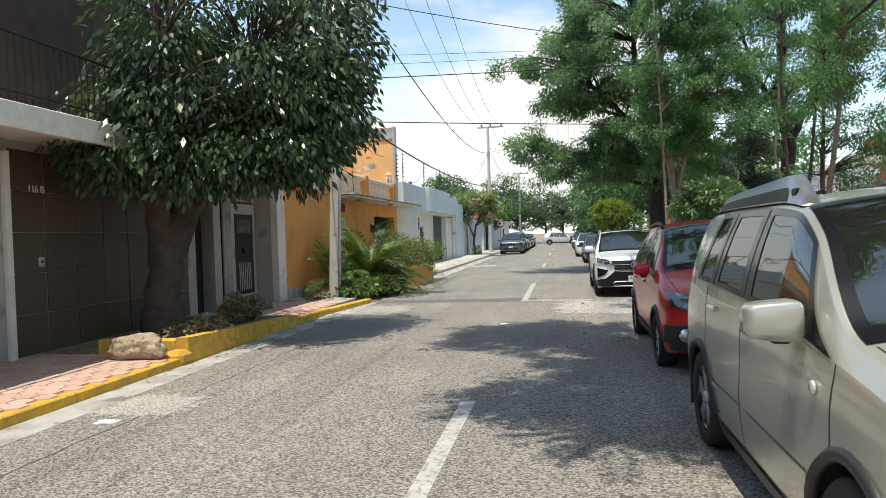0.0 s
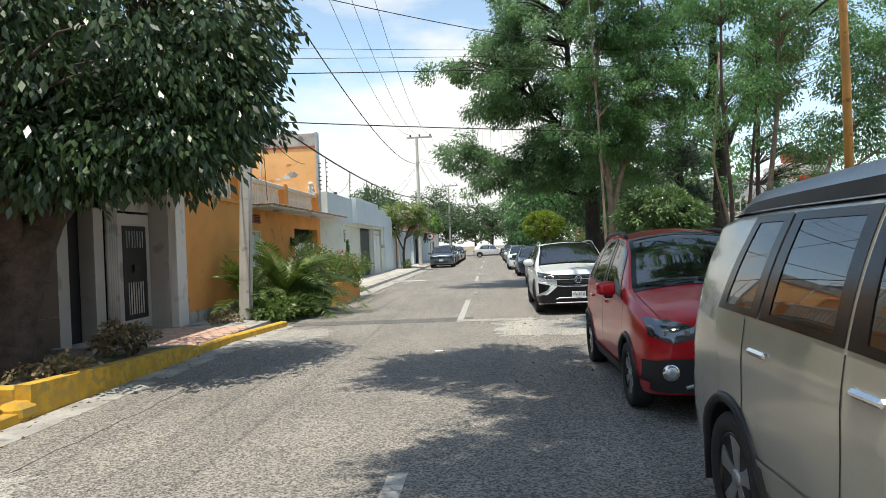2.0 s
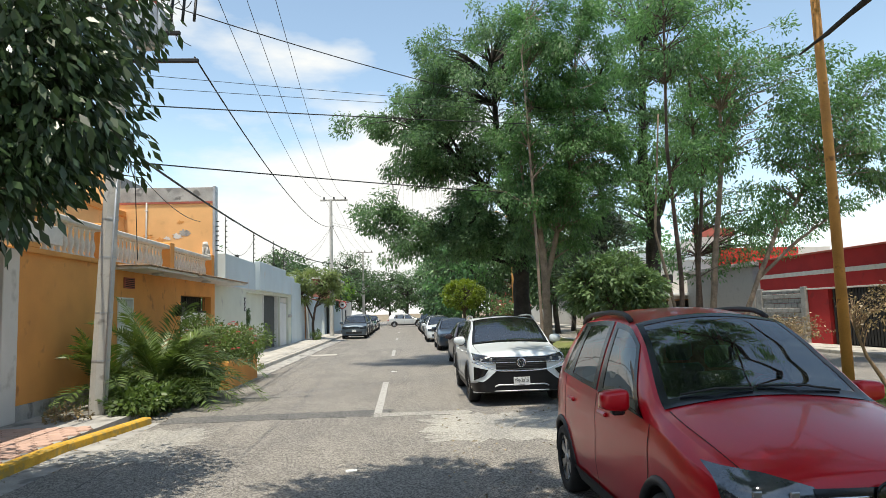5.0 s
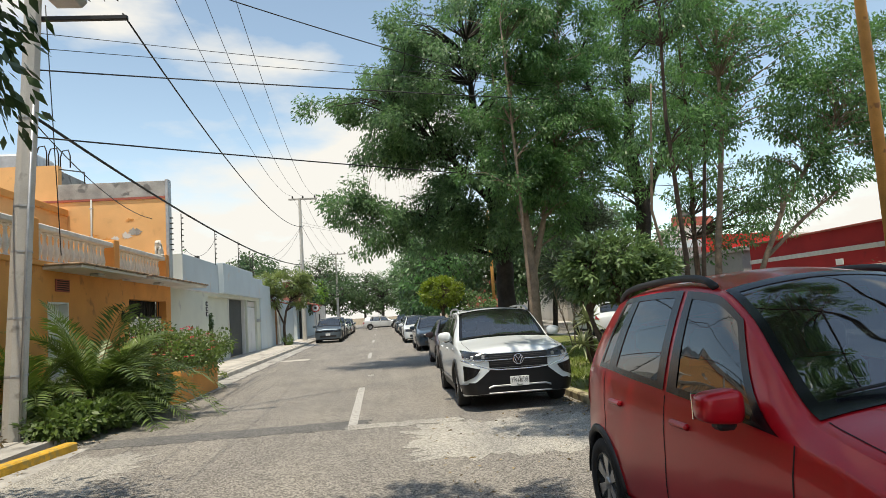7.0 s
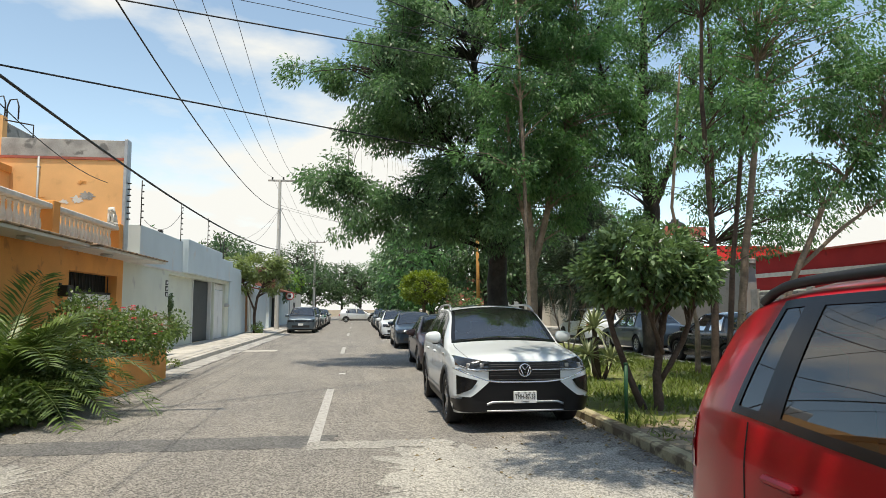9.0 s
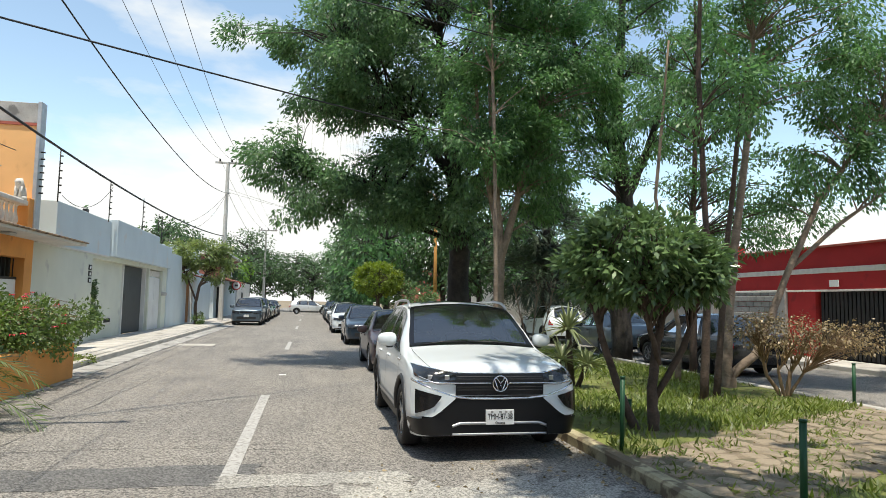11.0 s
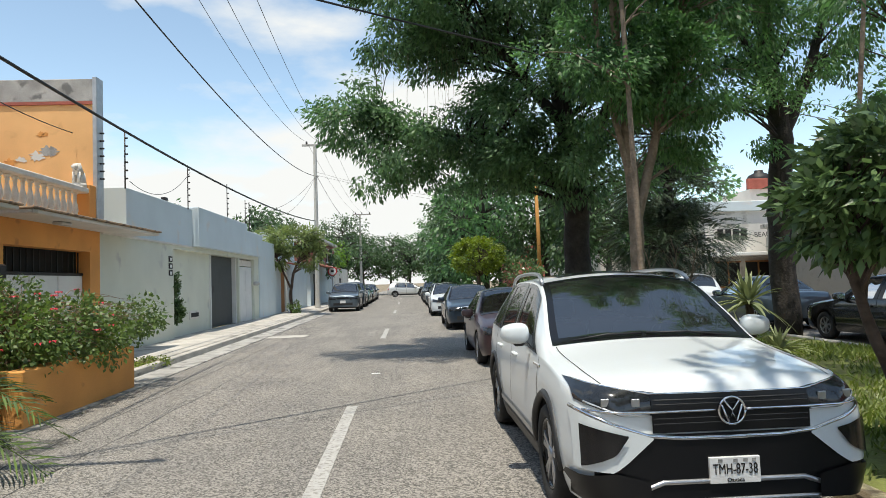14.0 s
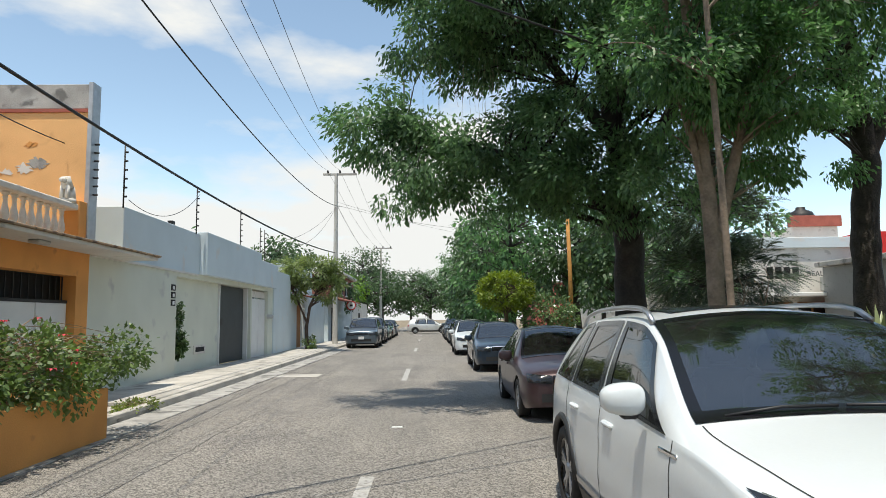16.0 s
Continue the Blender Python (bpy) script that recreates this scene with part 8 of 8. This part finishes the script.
cable((-5.28, 53.6, 8.4), (-6.4, 42.0, 4.9), 0.5, 0.008, "service wire to the white house")
cable((-5.28, 53.6, 8.4), (-6.5, 46.0, 5.2), 0.7, 0.008, "service wire to the white house")
cable((-5.28, 53.6, 8.5), (6.5, 60, 7.6), 0.4, 0.008, "service wire crossing the street")
cable((-5.28, 53.6, 8.7), (9.5, 70, 7.8), 0.4, 0.008, "service wire crossing the street")
cable((-5.28, 53.6, 8.6), (-5.0, 88, 7.6), 0.8, 0.014, "twisted black supply cable between the poles")
cable((-6.45, 28.75, 4.3), (-6.45, 33.3, 5.3), 0.5, 0.008, "slack wire on the wall top")
for x, y, h, r, lab in ((6.73, 13.54, 9.0, 0.072, "orange painted steel lamp pole, rusty"), (7.1, 45.7, 7.7, 0.1, "orange painted steel lamp pole, rusty")):
    lp = tagged(new("street_lamp"), lab, "street lamp", "orange lamp poles")
    tube("pole", [(x, y, 0.05), (x, y, h * 0.5), (x - 0.05, y, h)], [r * 1.15, r, r * 0.8], RUST, lp, sides=10)
    tube("arm", [(x - 0.05, y, h - 0.1), (x - 0.8, y, h + 0.35), (x - 1.5, y, h + 0.4)], 0.035, RUST, lp, sides=6)
    part("lamp_head", box((x - 2.0, y - 0.12, h + 0.33), (x - 1.4, y + 0.12, h + 0.46), 0.04), PLASTIC_GREY, lp)

# ---- small things ----
bed = tagged(new("tree_planter"), "raised tree bed with yellow painted edge", "planter")
v = [(-4.73, 7.85, 0), (-4.55, 7.85, 0), (-4.55, 11.6, 0), (-4.73, 11.6, 0), (-4.73, 7.85, 0.36), (-4.55, 7.85, 0.36), (-4.55, 11.6, 0.2), (-4.73, 11.6, 0.2)]
link("edge_wall", v, [(3, 2, 1, 0), (4, 5, 6, 7), (0, 1, 5, 4), (1, 2, 6, 5), (2, 3, 7, 6), (3, 0, 4, 7)], YELLOW, bed)
part("edge_wall", box((-5.95, 7.85, 0.0), (-4.733, 8.03, 0.33), 0.02), YELLOW, bed)
v = [(-6.98, 8.03, 0), (-4.73, 8.03, 0), (-4.73, 11.6, 0), (-6.98, 11.6, 0), (-6.98, 8.03, 0.125), (-4.73, 8.03, 0.3), (-4.73, 11.6, 0.17), (-6.98, 11.6, 0.15)]
link("soil", v, [(3, 2, 1, 0), (4, 5, 6, 7), (0, 1, 5, 4), (1, 2, 6, 5), (2, 3, 7, 6), (3, 0, 4, 7)], SOIL, bed)
part("end_wall", box((-6.98, 11.6, 0.0), (-4.73, 11.72, 0.2), 0.01), CONCRETE_OLD, bed)
part("corner_lump", box((-4.8, 7.62, 0.0), (-4.52, 7.95, 0.2), 0.06), YELLOW, bed)


def lump(name, label, place, size, material, seed, cat):
    bm = bmesh.new()
    bmesh.ops.create_icosphere(bm, subdivisions=4, radius=1)
    for v in bm.verts:
        n_ = noise.noise(v.co * 1.3 + Vector((seed, 0, 0))) * 0.3 + noise.noise(v.co * 3.5 + Vector((0, seed, 0))) * 0.16 + noise.noise(v.co * 9 + Vector((0, seed, 0))) * 0.06
        v.co = Vector((v.co.x * size[0], v.co.y * size[1], max(v.co.z, -0.75) * size[2])) * (1 + n_)
    ob = part(name, bm, material, None, "", True)
    ob.location = place
    return tagged(ob, label, cat)


lump("rock", "rough pale boulder against the yellow bed", (-5.12, 7.58, 0.27), (0.42, 0.2, 0.19), ROCK, 3, "rock")
ragged("paper_scrap", -3.8, -3.6, 5.05, 5.17, 0.008, CREAM, "flattened pale paper scrap on the asphalt", 31, 0.02, 5)
ragged("paper_scrap", -0.62, -0.5, 11.5, 11.58, 0.008, SIGNWHITE, "small white scrap on the asphalt", 32, 0.01, 4)
ragged("paper_scrap", -0.35, -0.2, 23.9, 23.98, 0.008, SIGNWHITE, "small white scrap on the asphalt", 33, 0.01, 4)
for x, y, h in ((3.5, 15.9, 0.85), (3.75, 13.6, 0.8), (8.8, 18.5, 0.75), (4.3, 17.3, 0.4)):
    st = tagged(new("stake"), "dark green painted metal stake in the grass", "stake", "green stakes")
    tube("rod", [(x, y, 0.05), (x + 0.01, y, h)], 0.026, GREENPAINT, st, sides=8)
    tube("cap", [(x + 0.01, y, h), (x + 0.01, y, h + 0.02)], 0.03, GREENPAINT, st, sides=8)
# pavers of the footway
pav = bpy.data.objects["sidewalk_base"]
pm = []
for k in range(2):
    hexa = [(0.0, 0.0), (0.11, -0.055), (0.22, 0.0), (0.22, 0.13), (0.11, 0.185), (0.0, 0.13)]
    cx, cy = 0.11, 0.065
    v = [(x, y, 0) for x, y in hexa] + [(cx + (x - cx) * 0.96, cy + (y - cy) * 0.95, 0.025) for x, y in hexa]
    f = [(i, (i + 1) % 6, (i + 1) % 6 + 6, i + 6) for i in range(6)] + [tuple(range(6, 12))]
    me = bpy.data.meshes.new("paver")
    me.from_pydata(v, [], f)
    me.materials.append(PINK_TILE)
    pm.append(me)
for r in range(28):
    for c in range(10):
        o = new("paver", pm[0])
        o.parent = pav
        o.location = (-6.97 + c * 0.225 + (0.112 if r % 2 else 0), 2.6 + r * 0.19, 0.1 + ((r * 7 + c * 13) % 5) * 0.0012)

walk_2 = bpy.data.objects["sidewalk"]
for r in range(15):
    for c in range(9):
        o = new("paver", pm[0])
        o.parent = walk_2
        o.location = (-6.85 + c * 0.225 + (0.112 if r % 2 else 0), 11.85 + r * 0.19, 0.112 + ((r * 5 + c * 11) % 5) * 0.0014)

lant = tagged(new("wall_lantern"), "black box lantern on the orange wall", "lamp")
part("housing", box((FAC + 0.02, 23.15, 1.85), (FAC + 0.24, 23.45, 2.1), 0.02), IRON, lant)
part("bracket", box((FAC, 23.25, 1.9), (FAC + 0.03, 23.35, 2.15), 0.005), IRON, lant)
con = tagged(new("conduit"), "pale vertical conduit pipe on the gable wall", "pipe")
tube("pipe", [(-8.75, 26.97, 3.1), (-8.75, 26.97, 5.8)], 0.03, PLASTIC_GREY, con, sides=8)
for z in (3.6, 4.6, 5.5):
    part("clip", box((-8.8, 26.94, z), (-8.7, 27.0, z + 0.03), 0.003), GALV, con)
